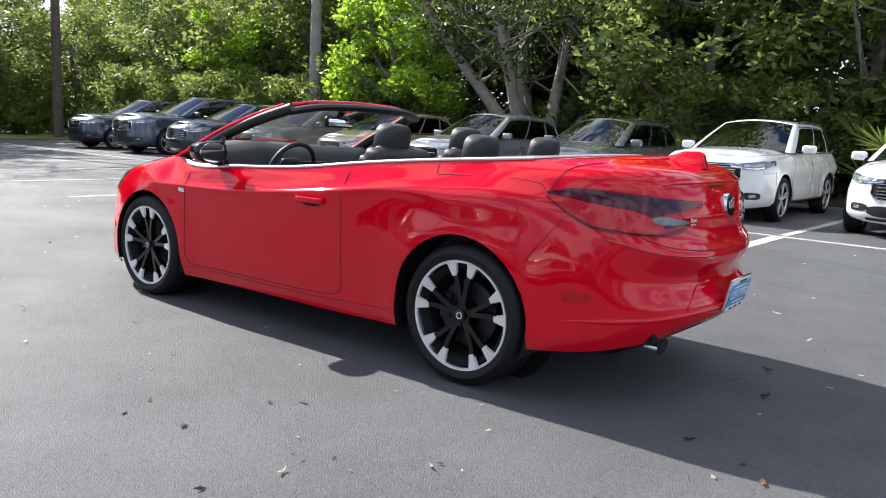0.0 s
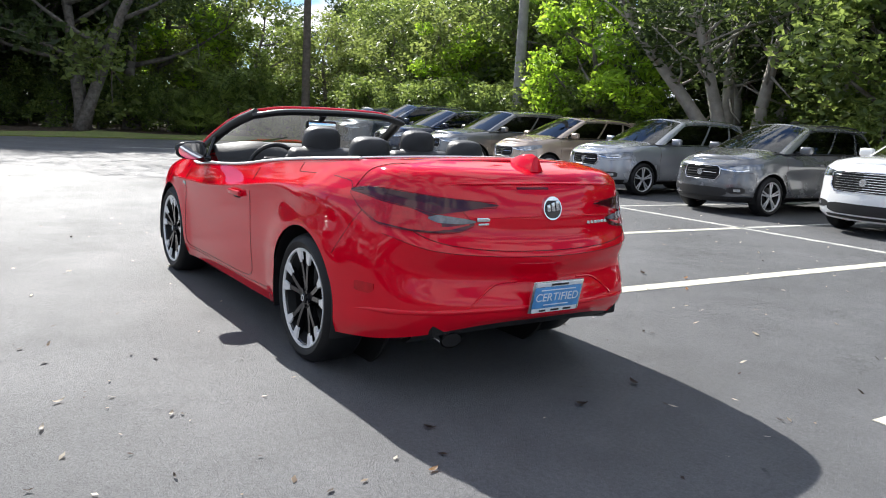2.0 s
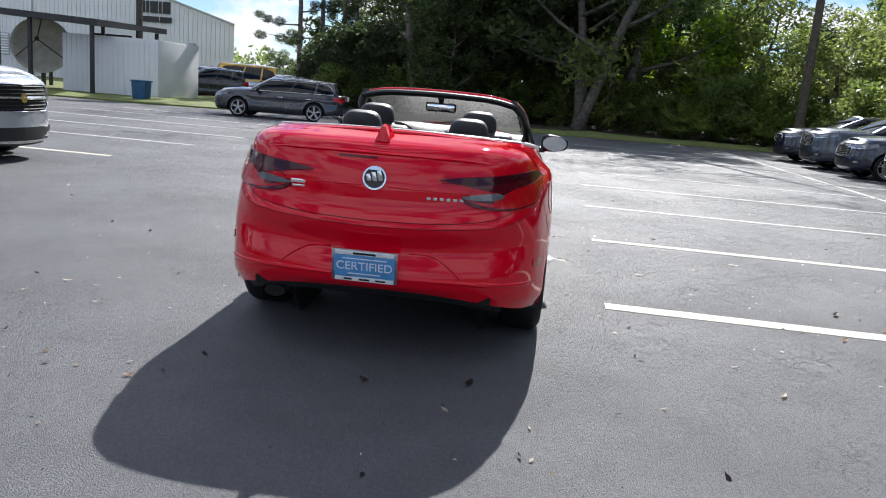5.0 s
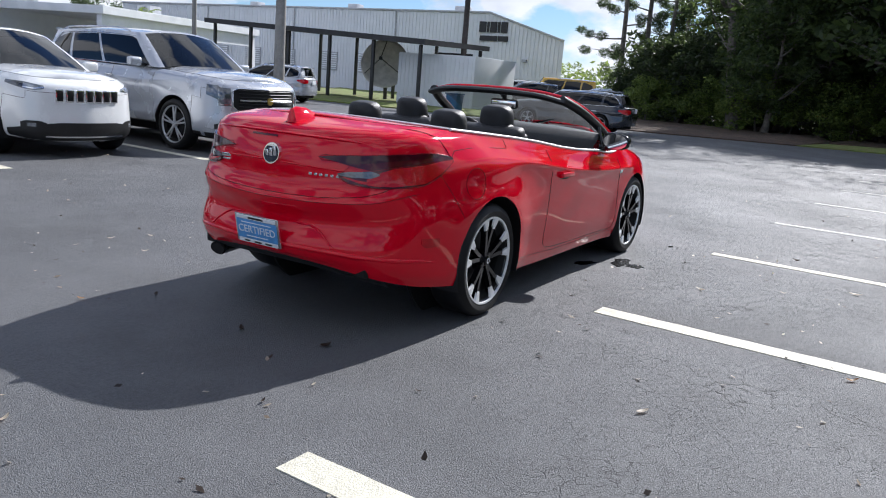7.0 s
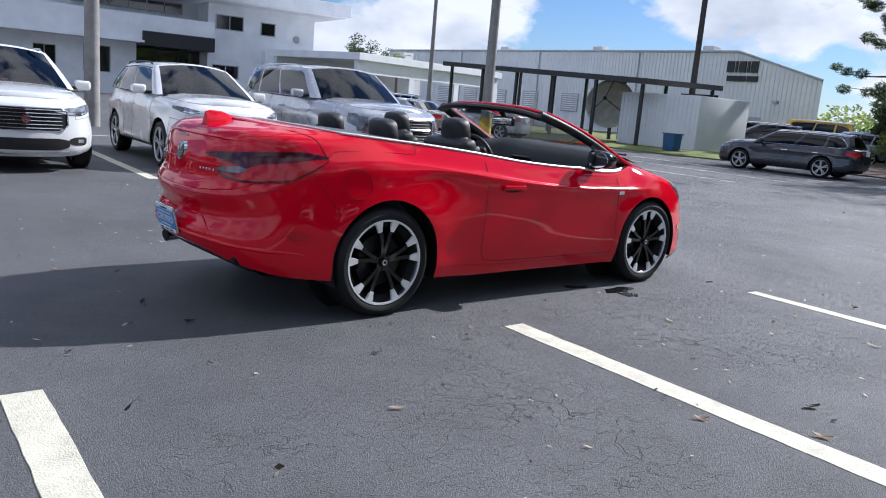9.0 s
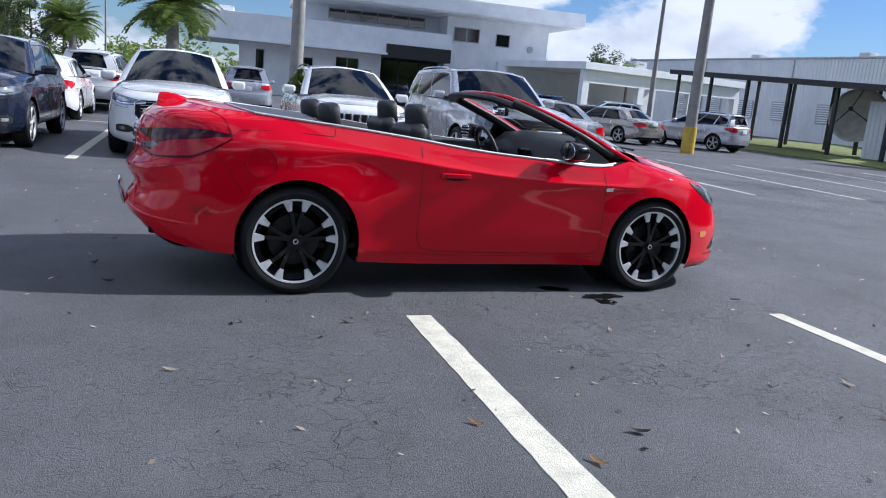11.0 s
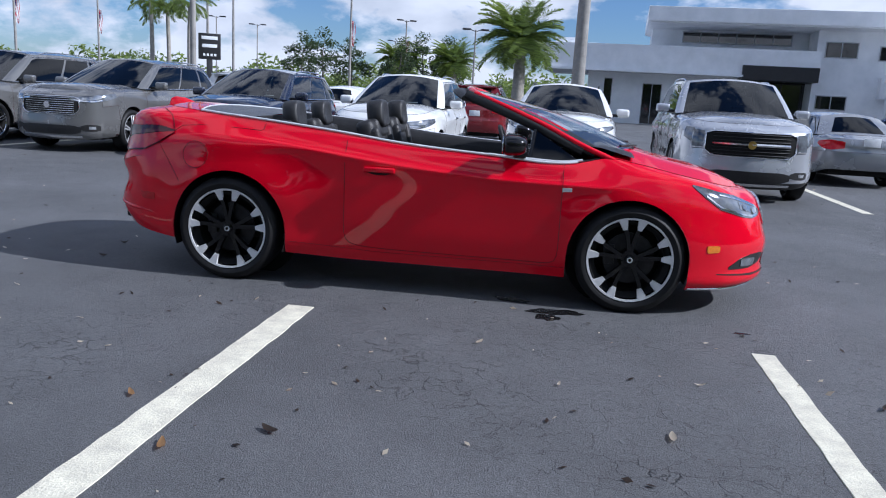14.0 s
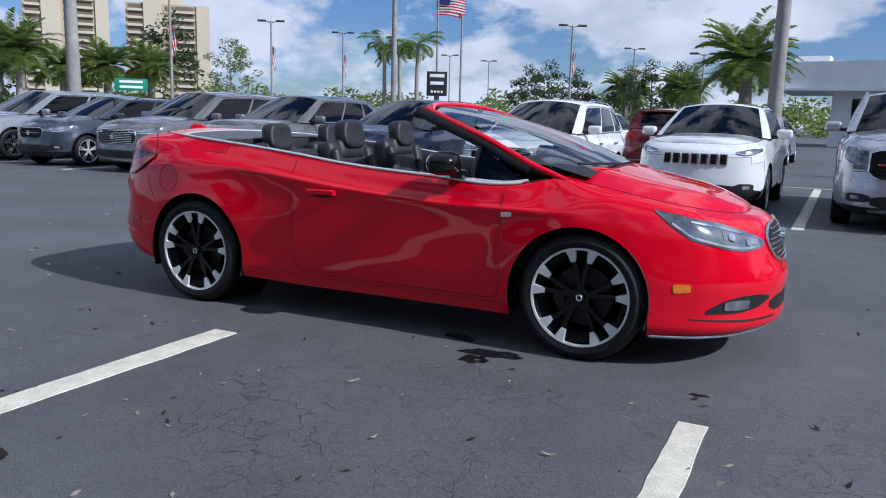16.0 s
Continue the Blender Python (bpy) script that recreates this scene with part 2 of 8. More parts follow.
# ---- building tools ----
def mesh_of(name, verts, faces, mats, smooth=True, sharp=None):
    me = bpy.data.meshes.new(name)
    me.from_pydata([tuple(v) for v in verts], [], faces)
    for m in (mats if isinstance(mats, (list, tuple)) else [mats]):
        me.materials.append(m)
    if smooth:
        me.shade_smooth()
        if sharp:
            me.set_sharp_from_angle(angle=radians(sharp))
    me.update()
    return me


def thing(name, m=None, label="", category="", group="", kind=""):
    ob = new(name)
    ob.empty_display_size = 0.2
    if m is not None:
        ob.matrix_world = m
    return tagged(ob, label, category, group, kind)


def hold(name, me, parent=None, m=None, label=""):
    ob = new(name, me)
    if parent is not None:
        ob.parent = parent
    if m is not None:
        ob.matrix_basis = m
    return tagged(ob, label)


def part(name, bm, mat, parent=None, label="", m=None, smooth=40):
    me = bpy.data.meshes.new(name)
    bm.to_mesh(me)
    bm.free()
    for q in (mat if isinstance(mat, (list, tuple)) else [mat]):
        me.materials.append(q)
    if smooth:
        me.shade_smooth()
        me.set_sharp_from_angle(angle=radians(smooth))
    return hold(name, me, parent, m, label)


def add_box(bm, c, s, rot=None, bevel=0.0, seg=2):
    """A bevelled box with centre c and size s."""
    m = Matrix.Translation(c) @ (rot.to_4x4() if rot is not None else Matrix()) @ Matrix.Diagonal((*s, 1))
    made = bmesh.ops.create_cube(bm, size=1, matrix=m)["verts"]
    if bevel:
        edges = list({e for v in made for e in v.link_edges})
        bmesh.ops.bevel(bm, geom=edges, offset=bevel, segments=seg, affect="EDGES", profile=0.6)
    return bm


def box(c, s, bevel=0.0, rot=None, seg=2):
    return add_box(bmesh.new(), c, s, rot, bevel, seg)


def add_cyl(bm, a, b, r1, r2=None, seg=16, caps=True):
    a, b = Vector(a), Vector(b)
    d = b - a
    m = Matrix.Translation((a + b) / 2) @ d.to_track_quat("Z", "Y").to_matrix().to_4x4()
    bmesh.ops.create_cone(bm, cap_ends=caps, segments=seg, radius1=r1, radius2=r1 if r2 is None else r2, depth=d.length, matrix=m)
    return bm


def cyl(a, b, r1, r2=None, seg=16):
    return add_cyl(bmesh.new(), a, b, r1, r2, seg)


def tube_mesh(name, pts, r, mat, seg=8, closed=False, flat=1.0):
    """A tube along pts; r may be a list. flat squeezes it in z."""
    pts = [Vector(p) for p in pts]
    n = len(pts)
    rs = r if isinstance(r, (list, tuple)) else [r] * n
    verts, faces = [], []
    side = None
    for i, p in enumerate(pts):
        a = pts[(i - 1) % n] if (closed or i > 0) else p
        b = pts[(i + 1) % n] if (closed or i < n - 1) else p
        t = (b - a).normalized() if (b - a).length > 1e-9 else Vector((0, 0, 1))
        if side is None:
            side = t.orthogonal().normalized()
            if abs(t.z) < 0.9:
                side = t.cross(Vector((0, 0, 1))).normalized()
        side = (side - t * side.dot(t)).normalized()
        up = side.cross(t)
        for k in range(seg):
            g = 2 * math.pi * k / seg
            verts.append(p + side * math.cos(g) * rs[i] + up * math.sin(g) * rs[i] * flat)
    last = n if closed else n - 1
    for i in range(last):
        j = (i + 1) % n
        for k in range(seg):
            q = (k + 1) % seg
            faces.append((i * seg + k, i * seg + q, j * seg + q, j * seg + k))
    if not closed:
        faces.append(tuple(range(seg))[::-1])
        faces.append(tuple(range((n - 1) * seg, n * seg)))
    return mesh_of(name, verts, faces, mat, sharp=60)


def spin_mesh(name, prof, mat, seg=32, axis="y", sharp=35):
    """A body of revolution about y: prof is a list of (radius, y)."""
    verts, faces = [], []
    n = len(prof)
    for k in range(seg):
        g = 2 * math.pi * k / seg
        for r, y in prof:
            verts.append((r * math.cos(g), y, r * math.sin(g)))
    for k in range(seg):
        q = (k + 1) % seg
        for i in range(n - 1):
            faces.append((k * n + i, k * n + i + 1, q * n + i + 1, q * n + i))
    return mesh_of(name, verts, faces, mat, sharp=sharp)


def spline(ts, vs, t):
    """A smooth curve through vs at ts."""
    ts, vs = np.asarray(ts, float), np.asarray(vs, float)
    if vs.ndim == 1:
        return spline(ts, vs[:, None], t)[..., 0]
    h = np.diff(ts)
    sl = np.diff(vs, axis=0) / h[:, None]
    m = np.empty_like(vs)
    m[0], m[-1] = sl[0], sl[-1]
    m[1:-1] = (sl[:-1] * h[1:, None] + sl[1:] * h[:-1, None]) / (h[1:] + h[:-1])[:, None]
    t = np.atleast_1d(np.clip(t, ts[0], ts[-1]))
    i = np.clip(np.searchsorted(ts, t, "right") - 1, 0, len(h) - 1)
    u = ((t - ts[i]) / h[i])[:, None]
    hh = h[i][:, None]
    return ((1 + 2 * u) * (1 - u) ** 2 * vs[i] + u * (1 - u) ** 2 * hh * m[i]
            + u * u * (3 - 2 * u) * vs[i + 1] + u * u * (u - 1) * hh * m[i + 1])


def path3(pts, n):
    pts = np.asarray(pts, float)
    ts = np.concatenate([[0], np.cumsum(np.linalg.norm(np.diff(pts, axis=0), axis=1))])
    return [Vector(p) for p in spline(ts, pts, np.linspace(0, ts[-1], n))]


class Shell:
    """The outer skin of a car's left half, from the nose's middle along the side to the tail's middle.
    keys: (x, y, eight pairs of (offset, height) from sill to shoulder, and the place of the top edge)."""

    def __init__(self, keys, arches, mid=4, flare=0.014, reach=0.10, soft=0.05):
        self.keys, self.arches, self.mid, self.flare, self.reach = keys, arches, mid, flare, reach
        xy = np.array([k[:2] for k in keys], float)
        self.S = np.concatenate([[0], np.cumsum(np.linalg.norm(np.diff(xy, axis=0), axis=1))])
        self.xy = xy
        self.rows = np.array([[c for pair in k[2] for c in pair] for k in keys], float)
        self.top = np.array([k[3] for k in keys], float)
        self.known, self.fine, self.table = {}, {}, None
        # one even, softened table of the plan, the rows and the top edge, mirrored past nose and tail
        n = 1201
        u = np.linspace(0, self.S[-1], n)
        self.step = u[1]
        k = int(3.5 * soft / self.step)
        bell = np.exp(-.5 * (np.arange(-k, k + 1) * self.step / soft) ** 2)
        bell /= bell.sum()
        odd = np.array([1, -1] + [1] * 16 + [1, -1, 1], float)
        a = np.hstack([spline(self.S, self.xy, u), spline(self.S, self.rows, u), spline(self.S, self.top, u)])
        b = np.vstack([a[1:k + 1][::-1] * odd, a, a[-k - 1:-1][::-1] * odd])
        self.even = np.stack([np.convolve(b[:, i], bell, "valid") for i in range(b.shape[1])], 1)

    def at(self, s):
        f = min(max(s / self.step, 0), len(self.even) - 1.000001)
        i = int(f)
        return self.even[i] + (self.even[i + 1] - self.even[i]) * (f - i)

    def plan(self, s):
        p = self.at(s)[:2]
        e = 8e-3
        d = self.at(s + e)[:2] - self.at(s - e)[:2]
        if s < 1e-6 or s > self.S[-1] - 1e-6:
            d = np.array([0, 1.0 if s < 1 else -1.0])
        d /= np.linalg.norm(d)
        return p, np.array([d[1], -d[0]])

    def at_x(self, x):
        if self.table is None:
            u = np.linspace(0, self.S[-1], 3000)
            self.table = (u, np.stack([self.at(v)[:2] for v in u]))
        u, q = self.table
        return float(np.interp(-x, np.maximum.accumulate(-q[:, 0]), u))

    def at_y(self, y, rear=True):
        self.at_x(0)
        u, q = self.table
        k = u >= self.S[len(self.S) // 2]
        if rear:
            return float(np.interp(-y, np.maximum.accumulate(-q[k, 1]), u[k]))
        k = ~k
        return float(np.interp(y, np.maximum.accumulate(q[k, 1]), u[k]))

    def column(self, s):
        if s in self.known:
            return self.known[s]
        p, nrm = self.plan(s)
        both = self.at(s)
        pts = [(*(p + nrm * d), z) for d, z in both[2:18].reshape(8, 2)] + [tuple(both[18:])]
        pts = np.array(pts)
        ts = np.concatenate([[0], np.cumsum(np.linalg.norm(np.diff(pts, axis=0), axis=1) + 1e-6)])
        self.known[s] = (pts, ts, nrm)
        return pts, ts, nrm

    def point(self, s, z, lift=0.0):
        """The place on the skin at s and height z, lifted outwards."""
        pts, ts, nrm = self.column(s)
        if s not in self.fine:
            fine = spline(ts, pts, np.linspace(0, ts[-1], 90))
            i = int(np.argmax(fine[:, 2]))
            f = fine[:i + 1]
            self.fine[s] = f[np.argsort(f[:, 2])]
        f = self.fine[s]
        e = 0.01
        x, x2 = np.interp((z, z + e), f[:, 2], f[:, 0])
        y, y2 = np.interp((z, z + e), f[:, 2], f[:, 1])
        slope = ((x2 - x) * nrm[0] + (y2 - y) * nrm[1]) / e
        nn = Vector((nrm[0], nrm[1], -slope)).normalized()
        return self.flared(Vector((x, y, z)), nrm) + nn * lift, nn

    def flared(self, q, nrm):
        """The skin swells towards the wheel arches."""
        for xa, za, ra in self.arches:
            rho = max(0, math.hypot(q.x - xa, q.z - za) - ra) / self.reach
            if rho < 1:
                q = q + Vector((nrm[0], nrm[1], 0)) * self.flare * (1 - rho) ** 2 * (1 + 2 * rho)
        return q

    def grid(self, ncol, n_low, n_up, extra=()):
        cols = list(np.linspace(0, self.S[-1], ncol))
        marks = []
        for xa, za, ra in self.arches:
            marks += [self.at_x(xa + ra), self.at_x(xa - ra)]
            marks += [self.at_x(xa + ra * math.cos(g)) for g in np.linspace(0.2, math.pi - 0.2, 15)]
        marks += [self.at_x(x) for x in extra]
        cols = [c for c in cols if min(abs(c - m) for m in marks) > 0.008] + marks if marks else cols
        cols.sort()
        self.cols = cols
        out = []
        for s in cols:
            pts, ts, nrm = self.column(s)
            px = self.at(s)[0]
            zb = pts[0, 2]
            # rows split at hub height, so that the arch's ends meet the skin beside it
            axle = max(zb + .03, np.interp(px, [a[0] for a in self.arches[::-1]], [a[1] for a in self.arches[::-1]]))
            rim = axle
            for xa, za, ra in self.arches:
                if abs(px - xa) < ra:
                    rim = max(rim, za + math.sqrt(ra * ra - (px - xa) ** 2))
            zm = max(pts[self.mid, 2], rim + 0.03)
            self.foot = max(2, n_low // 3)
            low = [self.point(s, z)[0] for z in list(np.linspace(zb, axle, self.foot + 1))[:-1] + list(np.linspace(rim, zm, n_low - self.foot))]
            fine = spline(ts, pts, np.linspace(ts[self.mid], ts[-1], 70))
            a = np.concatenate([[0], np.cumsum(np.linalg.norm(np.diff(fine, axis=0), axis=1))])
            # rows gather round the control rows so that creases stay crisp
            stops = np.concatenate([np.linspace(i, i + 1, max(2, n_up // 4), endpoint=False) for i in range(self.mid, 8)] + [[8]])
            tt = np.interp(stops, range(9), ts)
            up = [self.flared(Vector(v), nrm) for v in spline(ts, pts, tt)[1:-1]] + [Vector(pts[-1])]
            out.append(low + up)
        self.P = out
        self.nrow = len(out[0])
        self.n_low = n_low
        return out

    def patch(self, name, marks, mat, n=24, rows=8, lift=0.006, mirror=False, rim=0.012):
        """A lens or trim plate that follows the skin: marks are (s, low z, high z)."""
        m = np.array(marks, float)
        verts, faces = [], []
        us = np.linspace(m[0, 0], m[-1, 0], n)
        for s in us:
            lo, hi = np.interp(s, m[:, 0], m[:, 1]), np.interp(s, m[:, 0], m[:, 2])
            ring = []
            for j, v in enumerate(np.linspace(0, 1, rows)):
                ring.append(self.point(s, lo + (hi - lo) * v, lift)[0])
            a, b = self.point(s, lo, -rim)[0], self.point(s, hi, -rim)[0]
            verts += [a] + ring + [b]
        k = rows + 2
        for i in range(n - 1):
            for j in range(k - 1):
                faces.append((i * k + j, (i + 1) * k + j, (i + 1) * k + j + 1, i * k + j + 1))
        faces.append(tuple(range(k))[::-1])
        faces.append(tuple((n - 1) * k + j for j in range(k)))
        if mirror:
            verts = [Vector((v[0], -v[1], v[2])) for v in verts]
            faces = [f[::-1] for f in faces]
        return mesh_of(name, verts, faces, mat, sharp=40)


def panels(shell, chooser, sides=(1, -1)):
    """Cuts the skin into named panels: chooser(x, y, z, column, row, s) names the panel of a cell or gives None."""
    P, nr = shell.P, shell.nrow
    nc = len(P)
    out = {}
    names = [[None] * (nr - 1) for _ in range(nc - 1)]
    for c in range(nc - 1):
        for r in range(nr - 1):
            q = (P[c][r] + P[c + 1][r] + P[c + 1][r + 1] + P[c][r + 1]) / 4
            open_arch = r < shell.foot and any(abs((P[c][0].x + P[c + 1][0].x) / 2 - xa) < ra - 1e-3 for xa, za, ra in shell.arches)
            names[c][r] = None if open_arch else chooser(q.x, q.y, q.z, c, r, (shell.cols[c] + shell.cols[c + 1]) / 2)
    seams = []
    for c in range(nc - 1):
        for r in range(nr - 1):
            nm = names[c][r]
            if nm is None:
                continue
            if c + 1 < nc - 1 and names[c + 1][r] not in (nm, None):
                seams.append((P[c + 1][r], P[c + 1][r + 1], frozenset((nm, names[c + 1][r]))))
            if r + 1 < nr - 1 and names[c][r + 1] not in (nm, None):
                seams.append((P[c][r + 1], P[c + 1][r + 1], frozenset((nm, names[c][r + 1]))))
            for sgn in sides:
                whole = nm.endswith("*")
                key = nm.rstrip("*") if whole else (nm, sgn)
                verts, faces, idx = out.setdefault(key, ([], [], {}))
                f = []
                for cc, r2 in ((c, r), (c + 1, r), (c + 1, r + 1), (c, r + 1)):
                    k = (cc, r2, sgn if abs(P[cc][r2].y) > 1e-5 else 0)
                    if k not in idx:
                        idx[k] = len(verts)
                        verts.append(Vector((P[cc][r2].x, P[cc][r2].y * sgn, P[cc][r2].z)))
                    f.append(idx[k])
                faces.append(tuple(f) if sgn > 0 else tuple(f[::-1]))
    return out, seams


def seam_parts(seams, r, parent, skip=()):
    """Dark gaps between panels, each run of edges one bent strip."""
    groups = {}
    for p, q, pair in seams:
        if pair in skip or (p - q).length < 1e-4:
            continue
        groups.setdefault(pair, []).append((p, q))
    for edges in groups.values():
        key = lambda v: (round(v.x, 4), round(v.y, 4), round(v.z, 4))
        at, place_ = {}, {}
        for i, (p, q) in enumerate(edges):
            for v in (p, q):
                at.setdefault(key(v), []).append(i)
                place_[key(v)] = v
        free = set(range(len(edges)))
        starts = [k for k in at if len(at[k]) == 1] + list(at)
        for k0 in starts:
            k, run = k0, [place_[k0]]
            while True:
                nxt = [i for i in at[k] if i in free]
                if not nxt:
                    break
                free.discard(nxt[0])
                p, q = edges[nxt[0]]
                k = key(q) if key(p) == k else key(p)
                run.append(place_[k])
            if len(run) < 2 or sum((m - n).length for m, n in zip(run, run[1:])) < .04:
                continue
            for sg in (1, -1):
                hold("panel_gap", tube_mesh("panel_gap", [(v.x, v.y * sg, v.z) for v in run], r, GAP, 6), parent)


def thick(ob, t):
    md = ob.modifiers.new("thickness", "SOLIDIFY")
    md.thickness = t
    md.offset = -1
    return ob
def ground_sheet():
    bm = bmesh.new()
    xs = [-3000, -400, -120, -60, -40] + list(range(-30, 45, 5)) + [60, 120, 400, 3000]
    vs = [[bm.verts.new((x, y, 0)) for y in xs] for x in xs]
    for i in range(len(xs) - 1):
        for j in range(len(xs) - 1):
            bm.faces.new((vs[i][j], vs[i + 1][j], vs[i + 1][j + 1], vs[i][j + 1]))
    ob = part("ground", bm, ASPHALT, smooth=0)
    return tagged(ob, "dark grey sealed asphalt of the parking lot with fine cracks", "ground", kind="structure")


def stripe(a, b, w, mat, label="white painted parking stall line on asphalt"):
    """A painted line with slightly uneven edges, a few millimetres thick."""
    a, b = Vector(a), Vector(b)
    d = (b - a)
    n = max(2, int(d.length / 0.12))
    t = d.normalized()
    s = Vector((-t.y, t.x, 0))
    verts, faces = [], []
    rnd = random.Random(int(a.x * 97 + b.y * 31 + 5))
    for i in range(n + 1):
        p = a + d * (i / n)
        l, r = (w / 2 + rnd.uniform(-0.004, 0.004) for _ in range(2))
        verts += [(p + s * l + Vector((0, 0, 0.0005))), (p + s * (l - 0.002) + Vector((0, 0, 0.004))),
                  (p - s * (r - 0.002) + Vector((0, 0, 0.004))), (p - s * r + Vector((0, 0, 0.0005)))]
    for i in range(n):
        for k in range(3):
            faces.append((4 * i + k, 4 * i + k + 1, 4 * i + 5 + k, 4 * i + 4 + k))
    faces.append((3, 2, 1, 0))
    faces.append((4 * n, 4 * n + 1, 4 * n + 2, 4 * n + 3))
    ob = new("parking_line", mesh_of("parking_line", verts, faces, mat, smooth=False))
    return tagged(ob, label, "parking line", "painted stall lines", "structure")


ground = ground_sheet()
SOUTH_X = [-8.9, -6.17, -3.43, -0.65, 2.04, 4.8, 7.7, 10.55, 13.3, 16.1, 18.9, 21.6]
for x in SOUTH_X:
    y0 = -1.44 - 0.05 * x
    wide = 0.17 if x < 1 else 0.13
    stripe((x, y0 + 0.03, 0), (x - 0.20, y0 - 6.0, 0), wide, LINE if -4 < x < 3 else LINE_OLD)
    stripe((x - 0.21, y0 - 6.14, 0), (x - 0.45, y0 - 11.6, 0), 0.12, LINE_OLD)
stripe((-14, -6.75, 0), (26, -8.75, 0), 0.12, LINE_OLD, "long white painted line dividing two rows of stalls")
NORTH_X = [-20.7, -17.8, -14.9, -12.0, -9.05, -6.15, -3.27, -0.45, 2.4, 5.4, 8.37, 11.2, 14.0, 16.8, 19.4]
for x in NORTH_X:
    y0 = 5.95 - 0.055 * x
    if x > 7:
        y0 = 5.65
    stripe((x, y0, 0), (x + 0.35, y0 + 7.5, 0), 0.15, LINE if x < 7 else LINE_OLD)
stripe((-24, 14.6, 0), (7, 13.4, 0), 0.12, LINE_OLD, "long white painted line dividing two rows of stalls")

# ---- the red convertible ----
HERO_ARCH = [(1.325, 0.35, 0.385), (-1.318, 0.355, 0.392)]
BELT_X = [-1.35, -.95, -.55, -.17, .40, 1.00, 1.14]
BELT = [(.745, 1.103), (.783, 1.072), (.800, 1.033), (.810, .989), (.820, .953), (.805, .941), (.755, .978)]


def side_key(x):
    """A section of the side: sill, blade crease low down, hollow door, rising shoulder, belt."""
    yt, zt = spline(BELT_X, BELT, x)[0]
    zc = spline([-1.35, -.95, -.55, -.17, .40, 1.14], [.978, .943, .897, .856, .815, .802], x)[0]
    zb = spline([-1.35, -.9, -.55, -.2, .2, .9, 1.14], [.46, .43, .375, .325, .300, .290, .290], x)[0]
    back = min(1, max(0, (-.45 - x) / .9))
    back = back * back * (3 - 2 * back)
    rear = min(1, max(0, (-.80 - x) / .55))
    rear = rear * rear * (3 - 2 * rear)
    wide = .9045
    out = -.005 - .033 * back
    blade = .006 * math.exp(-((x + .55) / .5) ** 2)
    tuck = min(1, max(0, (1.30 - abs(x)) / .75))
    tuck = tuck * tuck * (3 - 2 * tuck)
    return (x, wide, [(-.045 + .02 * back - .026 * tuck, .20 + .035 * back), (-.028 + .012 * back - .026 * tuck, .245 + .025 * back), (-.014 + blade - .025 * tuck, zb), (-.002 - .016 * tuck, .56),
                      (out - .003 + .025 * rear, zc - .035 - .145 * rear), (out, zc), (out - .013, zc + .013), (yt - wide + .010, zt - .013)], (x, yt, zt))


HERO_KEYS = [
    (2.355, 0.0, [(-.06, .20), (0, .24), (-.012, .31), (0, .46), (-.03, .55), (-.06, .65), (-.09, .735), (-.15, .785)], (2.12, 0, .805)),
    (2.305, .35, [(-.06, .195), (0, .235), (-.012, .30), (0, .46), (-.03, .55), (-.06, .65), (-.10, .735), (-.16, .785)], (2.09, .26, .805)),
    (2.150, .62, [(-.05, .19), (0, .225), (-.008, .30), (0, .47), (-.02, .57), (-.05, .65), (-.10, .735), (-.16, .785)], (1.97, .47, .825)),
    (1.955, .78, [(-.05, .18), (0, .215), (0, .30), (0, .48), (-.02, .60), (-.035, .69), (-.07, .77), (-.12, .822)], (1.84, .62, .855)),
    (1.720, .862, [(-.03, .18), (0, .22), (0, .32), (0, .50), (-.012, .64), (-.025, .73), (-.055, .81), (-.10, .862)], (1.64, .70, .893)),
    (1.3475, .905, [(-.03, .20), (-.01, .25), (0, .40), (0, .60), (-.015, .76), (-.03, .82), (-.055, .875), (-.115, .928)], (1.33, .735, .955)),
] + [side_key(x) for x in (1.14, 1.0, .75, .5, .25, 0, -.25, -.5, -.75, -1.0, -1.2, -1.3475)] + [
    (-1.70, .876, [(-.02, .258), (-.005, .30), (0, .43), (-.003, .65), (-.016, .80), (-.050, .957), (-.076, .997), (-.135, 1.082)], (-1.66, .675, 1.126)),
    (-2.00, .800, [(-.04, .285), (-.005, .35), (0, .46), (-.010, .68), (-.025, .80), (-.045, .880), (-.070, .970), (-.095, 1.070)], (-1.85, .58, 1.138)),
    (-2.20, .660, [(-.05, .33), (-.005, .42), (0, .475), (-.035, .64), (-.010, .748), (-.048, .840), (-.070, .950), (-.095, 1.062)], (-1.94, .43, 1.142)),
    (-2.32, .370, [(-.05, .38), (-.005, .43), (0, .480), (-.050, .61), (-.004, .722), (-.045, .795), (-.062, .940), (-.105, 1.062)], (-1.98, .24, 1.145)),
    (-2.365, 0.0, [(-.04, .40), (0, .43), (0, .48), (-.050, .60), (-.004, .712), (-.045, .780), (-.066, .940), (-.125, 1.063)], (-1.99, 0, 1.147)),
]


